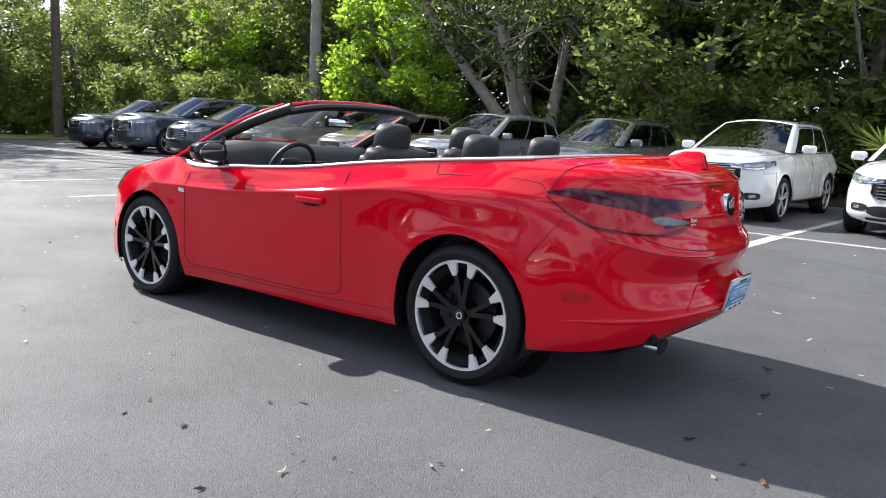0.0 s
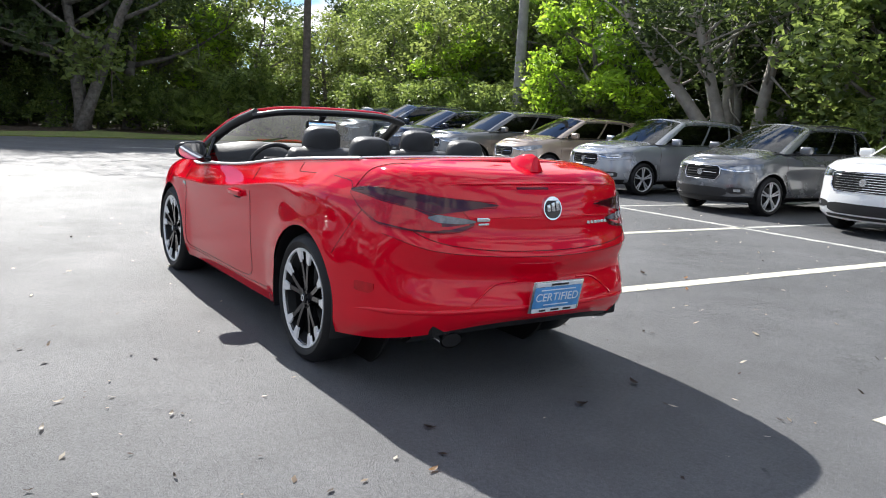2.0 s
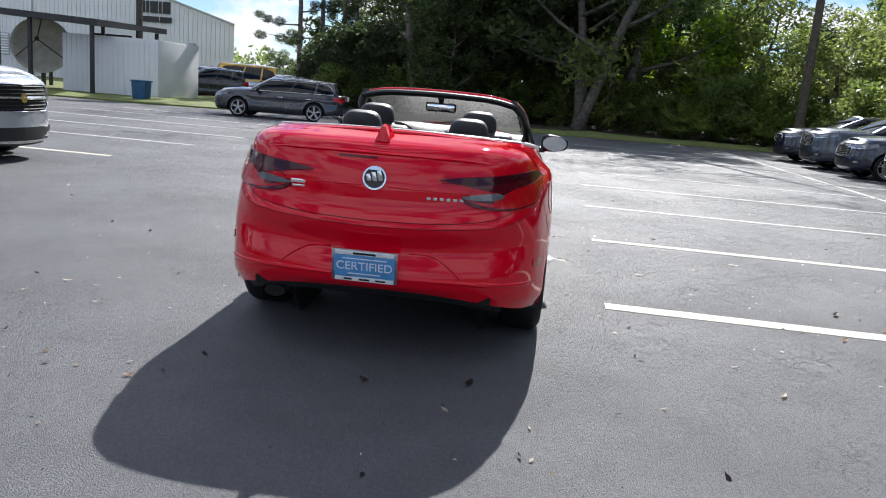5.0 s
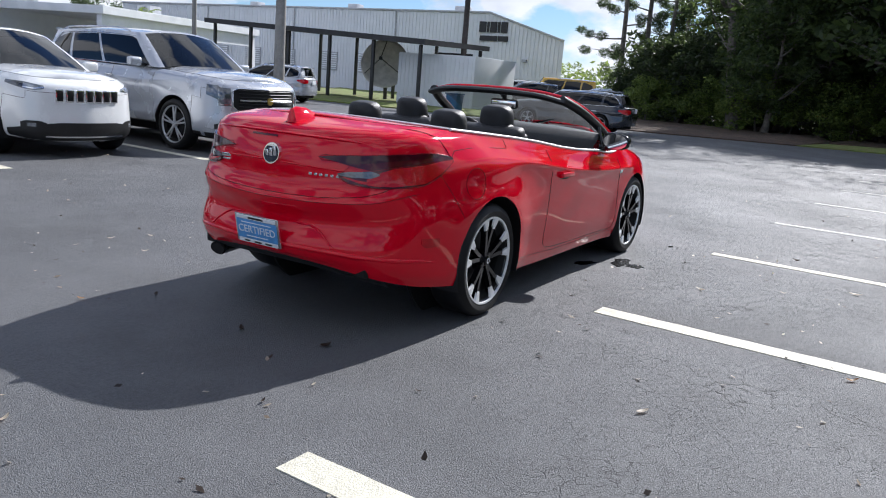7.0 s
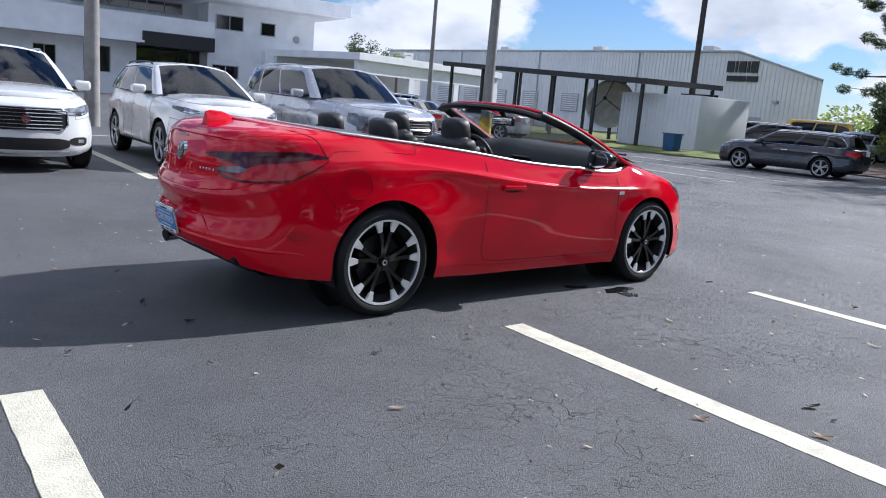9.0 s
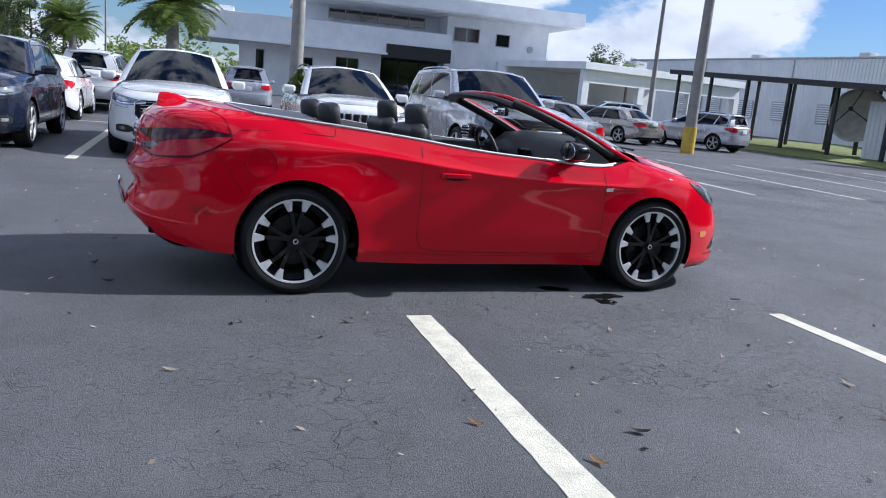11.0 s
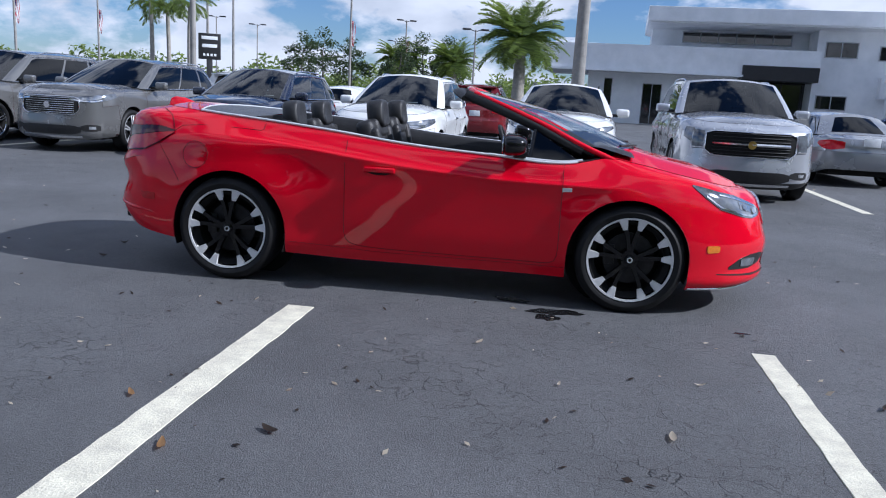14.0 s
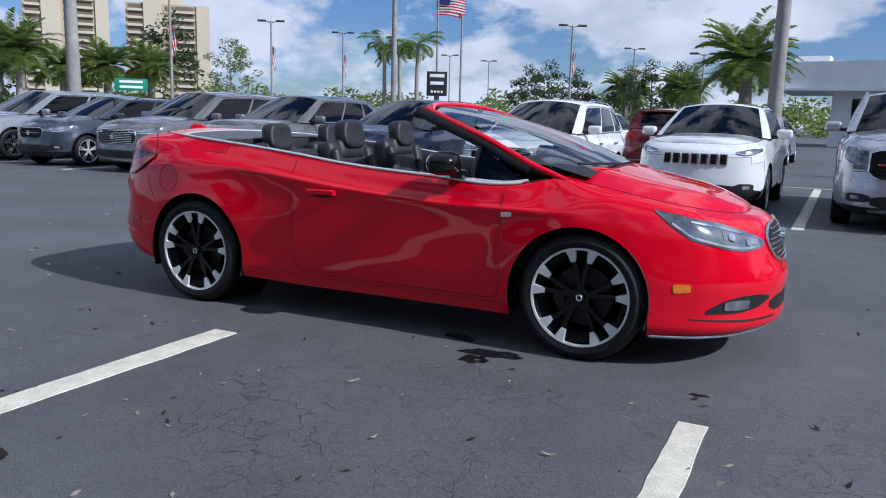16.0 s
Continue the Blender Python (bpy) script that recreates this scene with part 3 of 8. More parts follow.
def wheel(parent, name, x, y, z, tyre_r, rim_r, width, style, flip, face, spokes, dark):
    """A road wheel whose outer face looks along +y in its own frame (turned about z for the other side)."""
    w = hold(name, None, parent, pose(x, y, z, 0, 0, 180 if flip else 0))
    hw = width / 2
    tp = [(rim_r - .012, -hw + .02), (rim_r + .012, -hw + .004), (tyre_r - .045, -hw - .006), (tyre_r - .014, -hw + .012), (tyre_r, -hw + .04),
          (tyre_r, hw - .04), (tyre_r - .014, hw - .012), (tyre_r - .045, hw + .006), (rim_r + .03, hw + .004), (rim_r + .010, hw - .004), (rim_r - .012, hw - .02)]
    hold("tyre", spin_mesh("tyre", tp, RUBBER, 48), w)
    rp = [(rim_r + .006, hw - .012), (rim_r + .004, hw - .002), (rim_r - .007, hw - .004), (rim_r - .009, hw - .014)]
    hold("rim", spin_mesh("rim", rp, [face], 48), w)
    hold("inner_rim", spin_mesh("inner_rim", [(rim_r - .009, hw - .013), (rim_r - .022, hw - .03), (rim_r - .035, hw - .06), (rim_r - .045, -hw + .05), (rim_r - .01, -hw + .02)], [dark], 40), w)
    hold("barrel", spin_mesh("barrel", [(rim_r - .018, hw - .022), (rim_r - .048, hw - .06), (rim_r - .05, -hw + .04), (0.03, -hw + .03)], DARK, 40), w)
    hold("brake_disc", spin_mesh("brake_disc", [(.07, hw - .085), (.145 * rim_r / .26, hw - .085), (.16 * rim_r / .26, hw - .088), (.16 * rim_r / .26, hw - .105), (.07, hw - .105)], BRAKE, 36), w)
    style(w, rim_r, hw, face, dark, spokes)
    part("brake_caliper", box((.125 * rim_r / .26, hw - .088, .02), (.07, .05, .13), .012), BRAKE, w)
    hold("hub_cap", spin_mesh("hub_cap", [(0.0, hw - .008), (.020, hw - .008), (.029, hw - .012), (.031, hw - .02), (.031, hw - .04)], dark, 20), w)
    hold("cap_badge", spin_mesh("cap_badge", [(.011, hw - .0075), (.013, hw - .0062), (.017, hw - .0062), (.019, hw - .009)], ALLOY, 20), w)
    return w


def forked_spokes(w, R, hw, face, dark, count):
    """Five pairs of dark blades with bright machined ends."""
    def blade(g0, g1, wid0, wid1, vv, ff, r0, r1, y0, y1, deep, steps=5):
        i0 = len(vv)
        for k in range(steps + 1):
            u = k / steps
            r, g = r0 + (r1 - r0) * u, g0 + (g1 - g0) * u ** 1.3
            wd = wid0 + (wid1 - wid0) * u
            y = y0 + (y1 - y0) * (u ** 0.8)
            c = Vector((math.cos(g), 0, math.sin(g)))
            t = Vector((-math.sin(g), 0, math.cos(g)))
            for a, dy in ((-.5, -deep), (-.42, 0), (.42, 0), (.5, -deep)):
                p = c * r + t * wd * a
                vv.append((p.x, y + dy, p.z))
        for k in range(steps):
            for q in range(3):
                a = i0 + 4 * k + q
                ff.append((a, a + 4, a + 5, a + 1))
        ff.append((i0, i0 + 1, i0 + 2, i0 + 3))
        e = i0 + 4 * steps
        ff.append((e + 3, e + 2, e + 1, e))

    for k in range(5):
        g = math.pi / 2 + k * 2 * math.pi / 5
        for sgn in (-1, 1):
            verts, faces, tips_v, tips_f = [], [], [], []
            blade(g + sgn * .12, g + sgn * .232, .026, .032, verts, faces, .035, R - .015, hw - .030, hw - .012, .035)
            blade(g + sgn * .222, g + sgn * .240, .030, .064, tips_v, tips_f, R - .072, R - .005, hw - .0135, hw - .005, .012, 3)
            hold("spoke", mesh_of("spoke", verts, faces, dark, sharp=35), w)
            hold("spoke_tip", mesh_of("spoke_tip", tips_v, tips_f, face, sharp=35), w)
    bm = bmesh.new()
    add_cyl(bm, (0, hw - .075, 0), (0, hw - .026, 0), .062, .055, 24)
    for k in range(5):
        g = math.pi / 2 + math.pi / 5 + k * 2 * math.pi / 5
        add_cyl(bm, (.046 * math.cos(g), hw - .03, .046 * math.sin(g)), (.046 * math.cos(g), hw - .017, .046 * math.sin(g)), .010, .009, 6)
    part("hub", bm, dark, w)


def plain_spokes(w, R, hw, face, dark, count):
    """Simple twin spokes for parked cars."""
    bm = bmesh.new()
    for k in range(count):
        g = 2 * math.pi * k / count + math.pi / 2
        for s in (-.09, .09):
            a, b = g + s * 1.2, g + s * 1.5
            c = Vector(((.04 * math.cos(a) + (R - .01) * math.cos(b)) / 2, hw - .024, (.04 * math.sin(a) + (R - .01) * math.sin(b)) / 2))
            add_box(bm, c, (R - .045, .022, .026), Matrix.Rotation(-b, 3, "Y"), .004, 1)
    add_cyl(bm, (0, hw - .05, 0), (0, hw - .018, 0), .055, .05, 20)
    part("spoke", bm, face, w)


def hero_car():
    car = thing("convertible", label="glossy red two-door convertible car with its roof folded down", category="car")
    sh = Shell(HERO_KEYS, HERO_ARCH, flare=.010, reach=.20)
    D0, D1 = 0.885, -0.527
    sh.grid(190, 16, 20, extra=(D0, D1, 1.70, -1.985))

    def chooser(x, y, z, c, r, s):
        up = r >= sh.n_low - 1
        if x > 1.70:
            return "front_bumper*"
        if x > D0:
            return "sill" if (r < 2 and x < .95) else "front_fender"
        if x > D1:
            return "sill" if r < 2 else "door"
        if x > -.93 and r < 2:
            return "sill"
        if x < -1.985 and (not up):
            return "rear_bumper*"
        if x < -1.985 and r >= sh.n_low - 1:
            return "trunk_lid*"
        return "rear_quarter"

    found, seams = panels(sh, chooser)
    for key, (v, f, _) in found.items():
        name = key if isinstance(key, str) else key[0]
        hold(name, mesh_of(name, v, f, RED, sharp=52), car)
    seam_parts(seams, .0014, car, (frozenset(("rear_bumper*", "rear_quarter")), frozenset(("trunk_lid*", "rear_quarter")), frozenset(("door", "rear_quarter")),
                                   frozenset(("door", "front_fender")), frozenset(("front_bumper*", "front_fender")), frozenset(("sill", "door")), frozenset(("sill", "front_fender")), frozenset(("sill", "rear_quarter"))))
    outline = [(D1, z) for z in (.995, .92, .85, .75, .65, .55, .46, .39)] + [(-.515, .345), (-.485, .318), (-.43, .302), (-.33, .296)]
    outline += [(x, .292 - .004 * (x + .25)) for x in np.linspace(-.2, .78, 14)] + [(.835, .292), (.868, .31), (.882, .345), (D0, .40)] + [(D0, z) for z in (.5, .6, .7, .8, .88, .925)]
    sill_line = [(x, .268 + .03 * max(0, (-.3 - x) / .6)) for x in np.linspace(-.90, .93, 24)]
    for sg in (1, -1):
        for run, r in ((outline, .0017), (sill_line, .0011)):
            pts = [sh.point(sh.at_x(x), z, .0004)[0] for x, z in run]
            hold("panel_gap", tube_mesh("panel_gap", [(p.x, p.y * sg, p.z) for p in pts], r, GAP, 6), car)

    # the bonnet: a fan between the two top edges ahead of the windscreen
    top = [p[-1] for p, s in zip(sh.P, sh.cols) if p[-1].x > 1.16]
    verts, faces = [], []
    m = 17
    for e in top:
        crown = .072 * min(1, e.y / .5) * (1 if e.x < 1.8 else 1 - (e.x - 1.8) * .9)
        for k in range(m):
            u = 1 - 2 * k / (m - 1)
            lift = crown * (1 - abs(u) ** 2.6)
            ridge = .012 * math.exp(-((abs(u) - .62) / .12) ** 2) * min(1, e.y / .5)
            verts.append(Vector((e.x + .10 * (1 - u * u) * max(0, 1 - (e.x - 1.16) / .35), e.y * u, e.z + lift + ridge)))
    for i in range(len(top) - 1):
        for k in range(m - 1):
            a = i * m + k
            faces.append((a, a + 1, a + m + 1, a + m))
    hold("bonnet", mesh_of("bonnet", verts, faces, RED, sharp=60), car)
    gap = [(e.x, e.y, e.z) for e in top[1:]]
    for sg in (1, -1):
        hold("bonnet_gap", tube_mesh("bonnet_gap", [(x, y * sg, z + .001) for x, y, z in gap], .0018, GAP, 6), car)

    # wheel housings, floor and dark underside
    for xa, za, ra in HERO_ARCH:
        for sg in (1, -1):
            vv, ff = [], []
            n = 22
            for k in range(n + 1):
                g = -.35 + (math.pi + .7) * k / n
                for yy in (.905, .86, .55):
                    rr = ra + (.004 if yy > .9 else .012)
                    vv.append((xa + rr * math.cos(g), sg * (yy - (.014 if yy > .9 else 0)), za + rr * math.sin(g)))
            for k in range(n):
                for q in range(2):
                    a = 3 * k + q
                    ff.append((a, a + 3, a + 4, a + 1) if sg > 0 else (a + 1, a + 4, a + 3, a))
            hold("wheel_housing", mesh_of("wheel_housing", vv, ff, BLACK), car)
            part("housing_wall", cyl((xa, sg * .54, za), (xa, sg * .56, za), ra + .02, None, 28), DARK, car)
    part("underbody", box((.12, 0, .25), (3.5, 1.05, .09), .03), DARK, car)
    part("underbody", box((0, 0, .235), (1.75, 1.62, .07), .02), DARK, car)
    # unseen boxes added in the boot to keep sun out of the car's shadow
    part("boot_light_block", box((-1.78, 0, .37), (.86, 1.22, .08), .02), DARK, car)
    part("boot_light_block", box((-1.84, 0, .50), (.76, 1.18, .06), .02), DARK, car)
    # wheels
    for x in (1.345, -1.335):
        for sg in (1, -1):
            wheel(car, "wheel", x, sg * .772, .350, .352, .268, .235, forked_spokes, sg < 0, MACHINED, 5, GLOSS_BLACK)

    # rear lamps, badges and plate
    t = sh.at_x(-1.745)
    for sg in (False, True):
        def yr(y):
            return sh.at_y(y)
        low = [(t, .965, .972), (sh.at_x(-1.86), .895, .965), (sh.at_x(-1.97), .845, .950), (yr(.72), .826, .928), (yr(.62), .822, .905), (yr(.50), .835, .888), (yr(.445), .862, .872)]
        upp = [(t, .972, .982), (sh.at_x(-1.86), .967, 1.004), (sh.at_x(-1.97), .952, 1.006), (yr(.72), .930, .996), (yr(.62), .907, .985), (yr(.50), .925, .975), (yr(.40), .943, .966), (yr(.325), .952, .955)]
        lamp = hold("tail_lamp", sh.patch("tail_lamp", low, MAROON_LENS, 34, 8, .010, sg), car, label="red and smoked tail lamp")
        hold("lamp_seal", sh.patch("lamp_seal", [(a_, b_ - .002, c_) for a_, b_, c_ in low], MAROON_LENS, 34, 3, .003, sg), lamp)
        hold("upper_lens", sh.patch("upper_lens", upp, MAROON_LENS, 34, 5, .0105, sg), lamp)
        red = [(s_, lo_ + (hi_ - lo_) * .05, lo_ + (hi_ - lo_) * .95) for s_, lo_, hi_ in low[:3]] + [(yr(.72), .830, .925), (yr(.64), .828, .890), (yr(.60), .832, .862)]
        hold("red_lens", sh.patch("red_lens", red, LAMP_RED, 26, 6, .0125, sg), lamp)
        hold("light_band", sh.patch("light_band", [(yr(.66), .828, .846), (yr(.56), .838, .852), (yr(.47), .862, .868)], LAMP_RED, 12, 3, .0125, sg), lamp)
        hold("smoked_lens", sh.patch("smoked_lens", [(a_, b_ + (.50 if i_ < 5 else .15) * (c_ - b_), c_) for i_, (a_, b_, c_) in enumerate(upp)], LAMP_SMOKE, 34, 7, .012, sg), lamp)
        hold("reversing_lens", sh.patch("reversing_lens", [(yr(.66), .885, .893), (yr(.62), .868, .906), (yr(.50), .866, .893), (yr(.44), .873, .882)], LAMP_GREY, 14, 4, .0135, sg), lamp)
        edge_ = [sh.point(s_, z_, .009)[0] for s_, z_ in [(a_, c_ + .002) for a_, b_, c_ in upp] + [(a_, b_ - .002) for a_, b_, c_ in reversed(upp[5:])] + [(a_, b_ - .002) for a_, b_, c_ in reversed(low)]]
        hold("lamp_edge", tube_mesh("lamp_edge", [(p.x, p.y * (-1 if sg else 1), p.z) for p in path3([tuple(p) for p in edge_], 60)], .0012, MAROON_LENS, 6), lamp)
        hold("side_reflector", sh.patch("side_reflector", [(sh.at_x(-1.865), .515, .553), (sh.at_x(-1.885), .508, .556), (sh.at_x(-1.965), .508, .556), (sh.at_x(-1.985), .530, .556)], LAMP_RED, 10, 4, .004, sg), car)
        ex = -1 if sg else 1
        # marker lamp, wing badge and headlamp
        hold("side_marker", sh.patch("side_marker", [(sh.at_x(1.905), .436, .466), (sh.at_x(1.895), .430, .472), (sh.at_x(1.83), .424, .472), (sh.at_x(1.82), .438, .468)], AMBER, 10, 4, .005, sg), car)
        hold("wing_badge", sh.patch("wing_badge", [(sh.at_x(.945), .762, .785), (sh.at_x(.885), .757, .782)], TRIM_BRIGHT, 6, 4, .004, sg), car)
        hl = [(sh.at_y(.42, False), .660, .676), (sh.at_y(.48, False), .640, .708), (sh.at_y(.60, False), .632, .746), (sh.at_y(.70, False), .650, .778), (sh.at_x(1.90), .698, .806), (sh.at_x(1.80), .765, .828), (sh.at_x(1.71), .838, .845)]
        lamp = hold("headlamp", sh.patch("headlamp", hl, LAMP_DARK, 34, 9, .005, sg, .03), car, label="clear headlamp with dark trim")
        h2 = [(a, b + .008, b + .020) for a, b, c in hl[1:-1]]
        hold("running_light", sh.patch("running_light", h2, CHROME, 20, 4, .009, sg), lamp)
        h3 = [(a, b + (c - b) * .34, b + (c - b) * .72) for a, b, c in hl[1:-3]]
        hold("reflector", sh.patch("reflector", h3, LAMP_CLEAR, 20, 4, .0075, sg), lamp)
        h4 = [(a, b + (c - b) * .78, b + (c - b) * .86) for a, b, c in hl[1:-2]]
        hold("lamp_bar", sh.patch("lamp_bar", h4, CHROME, 20, 3, .009, sg), lamp)
        for ya, zz in ((.56, .675), (.66, .705)):
            c0, cn = sh.point(sh.at_y(ya, False), zz, .004)
            c0.y *= ex
            cn.y *= ex
            part("projector", cyl(c0, c0 + cn * .010, .026, .022, 18), LAMP_CLEAR, lamp)
        fog = [(sh.at_y(.42, False), .375, .385), (sh.at_y(.50, False), .335, .405), (sh.at_y(.62, False), .315, .405), (sh.at_y(.70, False), .315, .385), (sh.at_x(1.985), .318, .335)]
        hold("fog_lamp_recess", sh.patch("fog_lamp_recess", fog, BLACK, 20, 5, .004, sg), car)
        hold("fog_lamp", sh.patch("fog_lamp", [(sh.at_y(.58, False), .335, .38), (sh.at_y(.66, False), .330, .385), (sh.at_y(.70, False), .335, .375)], LAMP_DARK, 10, 4, .010, sg), car)
        # dark strip on the skin paints the shade in the bumper's crease
        hold("bumper_crease", sh.patch("bumper_crease", [(sh.at_y(.34, False), .262, .272), (sh.at_y(.60, False), .262, .276), (sh.at_x(1.90), .285, .292)], GAP, 20, 3, .002, sg), car)
        lip = [sh.point(s, .192, .008)[0] for s in np.linspace(0, sh.at_x(1.72), 26)]
        hold("chin_trim", tube_mesh("chin_trim", [(p.x, p.y * ex, p.z) for p in lip], .007, CHROME, 6), car)
        # door handle
        hb = bmesh.new()
        hp, hn = sh.point(sh.at_x(-.295), .815, 0)
        add_box(hb, (hp.x, (hp.y + .018) * ex, hp.z + .004), (.205, .022, .034), None, .010, 3)
        add_box(hb, (hp.x + .09, (hp.y + .008) * ex, hp.z), (.03, .03, .03), None, .006)
        add_box(hb, (hp.x - .09, (hp.y + .008) * ex, hp.z), (.03, .03, .03), None, .006)
        part("door_handle", hb, RED, car)
        # dark patch paints the shade of the bowl behind the handle
        hold("handle_bowl", sh.patch("handle_bowl", [(sh.at_x(-.22), .795, .815), (sh.at_x(-.26), .785, .815), (sh.at_x(-.33), .785, .815), (sh.at_x(-.37), .795, .815)], GAP, 10, 3, .0015, sg), car)
        # belt trim and mirror
        belt = [p[-1] for p in sh.P if -1.60 < p[-1].x < 1.0]
        hold("belt_trim", tube_mesh("belt_trim", [(p.x, (p.y - .002) * ex, p.z + .006) for p in belt], .010, TRIM_BRIGHT, 8, flat=.85), car, label="bright chrome belt trim")
        mirror = hold("wing_mirror", None, car)
        mb = bmesh.new()
        bmesh.ops.create_uvsphere(mb, u_segments=24, v_segments=14, radius=1)
        for v in mb.verts:
            q = v.co
            fx = .105 if q.x > 0 else .045
            pw = lambda a_: math.copysign(abs(a_) ** .62, a_)
            v.co = Vector((.545 + fx * pw(q.x), ex * (.955 + (.108 - .022 * q.x) * pw(q.y)), 1.035 + .066 * pw(q.z) * (1 - .18 * pw(q.y)) * (1 - .12 * q.x)))
        part("mirror_housing", mb, GLOSS_BLACK, mirror, "dark carbon-look mirror cap")
        part("mirror_foot", box((.60, ex * .842, .975), (.09, .09, .05), .018), GLOSS_BLACK, mirror)
        gm = bmesh.new()
        add_cyl(gm, (.500, ex * .955, 1.035), (.494, ex * .955, 1.035), 1, None, 28)
        for v in gm.verts:
            v.co = Vector((v.co.x, ex * .955 + (v.co.y - ex * .955) * .098, 1.035 + (v.co.z - 1.035) * .060))
        part("mirror_glass", gm, MIRROR, mirror)
        # quarter glass and its post
        tri = [(.985, ex * .800, .945), (.66, ex * .812, .938), (.685, ex * .735, 1.130)]
        me = mesh_of("quarter_glass", [Vector(p) + Vector((0, ex * o, 0)) for o in (0, -.006) for p in tri], [(0, 1, 2), (5, 4, 3), (0, 3, 4, 1), (1, 4, 5, 2), (2, 5, 3, 0)], GLASS_SIDE, False)
        hold("quarter_glass", me, car)
        hold("window_post", tube_mesh("window_post", [tri[1], tri[2]], .013, GLOSS_BLACK, 8), car)
        hold("quarter_trim", tube_mesh("quarter_trim", path3([(.40, ex * .822, .960), (.66, ex * .816, .945), (.93, ex * .806, .945), (1.0, ex * .795, .957)], 14), .010, TRIM_BRIGHT, 8), car)
        # windscreen pillar, red outside and black inside
        pil = path3([(1.20, ex * .735, .965), (1.02, ex * .745, 1.035), (.735, ex * .715, 1.165), (.45, ex * .665, 1.275), (.27, ex * .60, 1.338)], 20)
        hold("windscreen_pillar", tube_mesh("windscreen_pillar", pil, .021, RED, 10, flat=.9), car)
        hold("pillar_lining", tube_mesh("pillar_lining", [p + Vector((-.055, -ex * .012, -.012)) for p in pil[3:]], .034, BLACK, 10), car)
        hold("pillar_lining", tube_mesh("pillar_lining", [p + Vector((-.026, -ex * .020, -.010)) for p in pil[2:]], .024, BLACK, 10), car)

    # windscreen header, glass and inside mirror
    hd = path3([(.30, .605, 1.330), (.235, .45, 1.362), (.20, .2, 1.376), (.195, 0, 1.379), (.20, -.2, 1.376), (.235, -.45, 1.362), (.30, -.605, 1.330)], 31)
    hold("windscreen_header", tube_mesh("windscreen_header", hd, .025, RED, 10, flat=.62), car)
    hold("header_lining", tube_mesh("header_lining", [p + Vector((-.075, 0, -.026)) for p in hd], .048, BLACK, 10, flat=.5), car)
    vv, ff = [], []
    a0 = path3([(1.19, .69, .985), (1.32, .45, 1.025), (1.37, 0, 1.045), (1.32, -.45, 1.025), (1.19, -.69, .985)], 25)
    b0 = path3([(.32, .585, 1.325), (.24, .3, 1.362), (.225, 0, 1.370), (.24, -.3, 1.362), (.32, -.585, 1.325)], 25)
    nv = 9
    for p, q in zip(a0, b0):
        for k in range(nv):
            u = k / (nv - 1)
            vv.append(p.lerp(q, u) + Vector((.10 * u * (1 - u), 0, .22 * u * (1 - u))) * .6)
    for i in range(24):
        for k in range(nv - 1):
            a = i * nv + k
            ff.append((a, a + 1, a + nv + 1, a + nv))
    ws = hold("windscreen", mesh_of("windscreen", vv, ff, GLASS), car, label="clear raked windscreen")
    ws.visible_shadow = False
    bv, bf = [], []
    for p, q in zip(a0, b0):
        for u in (0.0, .025, .05):
            bv.append(p.lerp(q, u) + Vector((.10 * u * (1 - u), 0, .22 * u * (1 - u))) * .6 + Vector((-.003, 0, -.003)))
    for i in range(24):
        for k in range(2):
            a = i * 3 + k
            bf.append((a, a + 1, a + 4, a + 3))
    hold("screen_band", mesh_of("screen_band", bv, bf, BLACK), car)
    hold("cowl", tube_mesh("cowl", [p + Vector((.0, 0, -.016)) for p in a0], .013, BLACK, 8, flat=.6), car)
    for y in (-.22, .34):
        wp = path3([(1.385, y, 1.045), (1.34, y - .16, 1.05), (1.24, y - .42, 1.055)], 8)
        hold("wiper", tube_mesh("wiper", wp, .009, BLACK, 6), car)
    im = hold("inside_mirror", None, car)
    part("mirror_body", box((.40, 0, 1.255), (.035, .25, .075), .025, None, 3), BLACK, im)
    part("mirror_glass", box((.380, 0, 1.255), (.006, .225, .055), .002), MIRROR, im)
    part("mirror_stem", cyl((.42, 0, 1.27), (.36, 0, 1.34), .014, .03, 10), BLACK, im)

    # boot lid details
    prof = [(-2.170, 0.0), (-2.155, .076), (-2.125, .086), (-2.05, .062), (-1.94, .024), (-1.90, 0.0)]
    fv, ffc = [], []
    for x, h in prof:
        zb = 1.108 if x < -2.05 else 1.128
        wb = .044 if x > -2.12 else .038
        fv += [(x, -wb, zb), (x, -wb * .35, zb + h * .9), (x, 0, zb + h), (x, wb * .35, zb + h * .9), (x, wb, zb)]
    for i in range(len(prof) - 1):
        for k in range(4):
            a = 5 * i + k
            ffc.append((a, a + 1, a + 6, a + 5))
    ffc.append((0, 1, 2, 3, 4))
    hold("aerial_fin", mesh_of("aerial_fin", fv, ffc, RED, sharp=50), car)
    lp = [sh.point(sh.at_y(y), .938, .0)[0] for y in (.0,)][0]
    bd = hold("rear_badge", None, car)
    part("badge_ring", cyl((lp.x + .01, 0, .938), (lp.x - .010, 0, .941), .062, .058, 32), CHROME, bd)
    part("badge_field", cyl((lp.x - .008, 0, .941), (lp.x - .0125, 0, .942), .050, None, 32), GLOSS_BLACK, bd)
    for y in (-.026, 0, .026):
        bm = bmesh.new()
        add_box(bm, (lp.x - .013, y, .944 - y * .4), (.006, .022, .052), Matrix.Rotation(radians(-14), 3, "X"), .004)
        part("badge_shield", bm, CHROME, bd)
    for k in range(7):
        y = -.275 - k * .033
        q, n_ = sh.point(sh.at_y(-y), .862, .003)
        bm = bmesh.new()
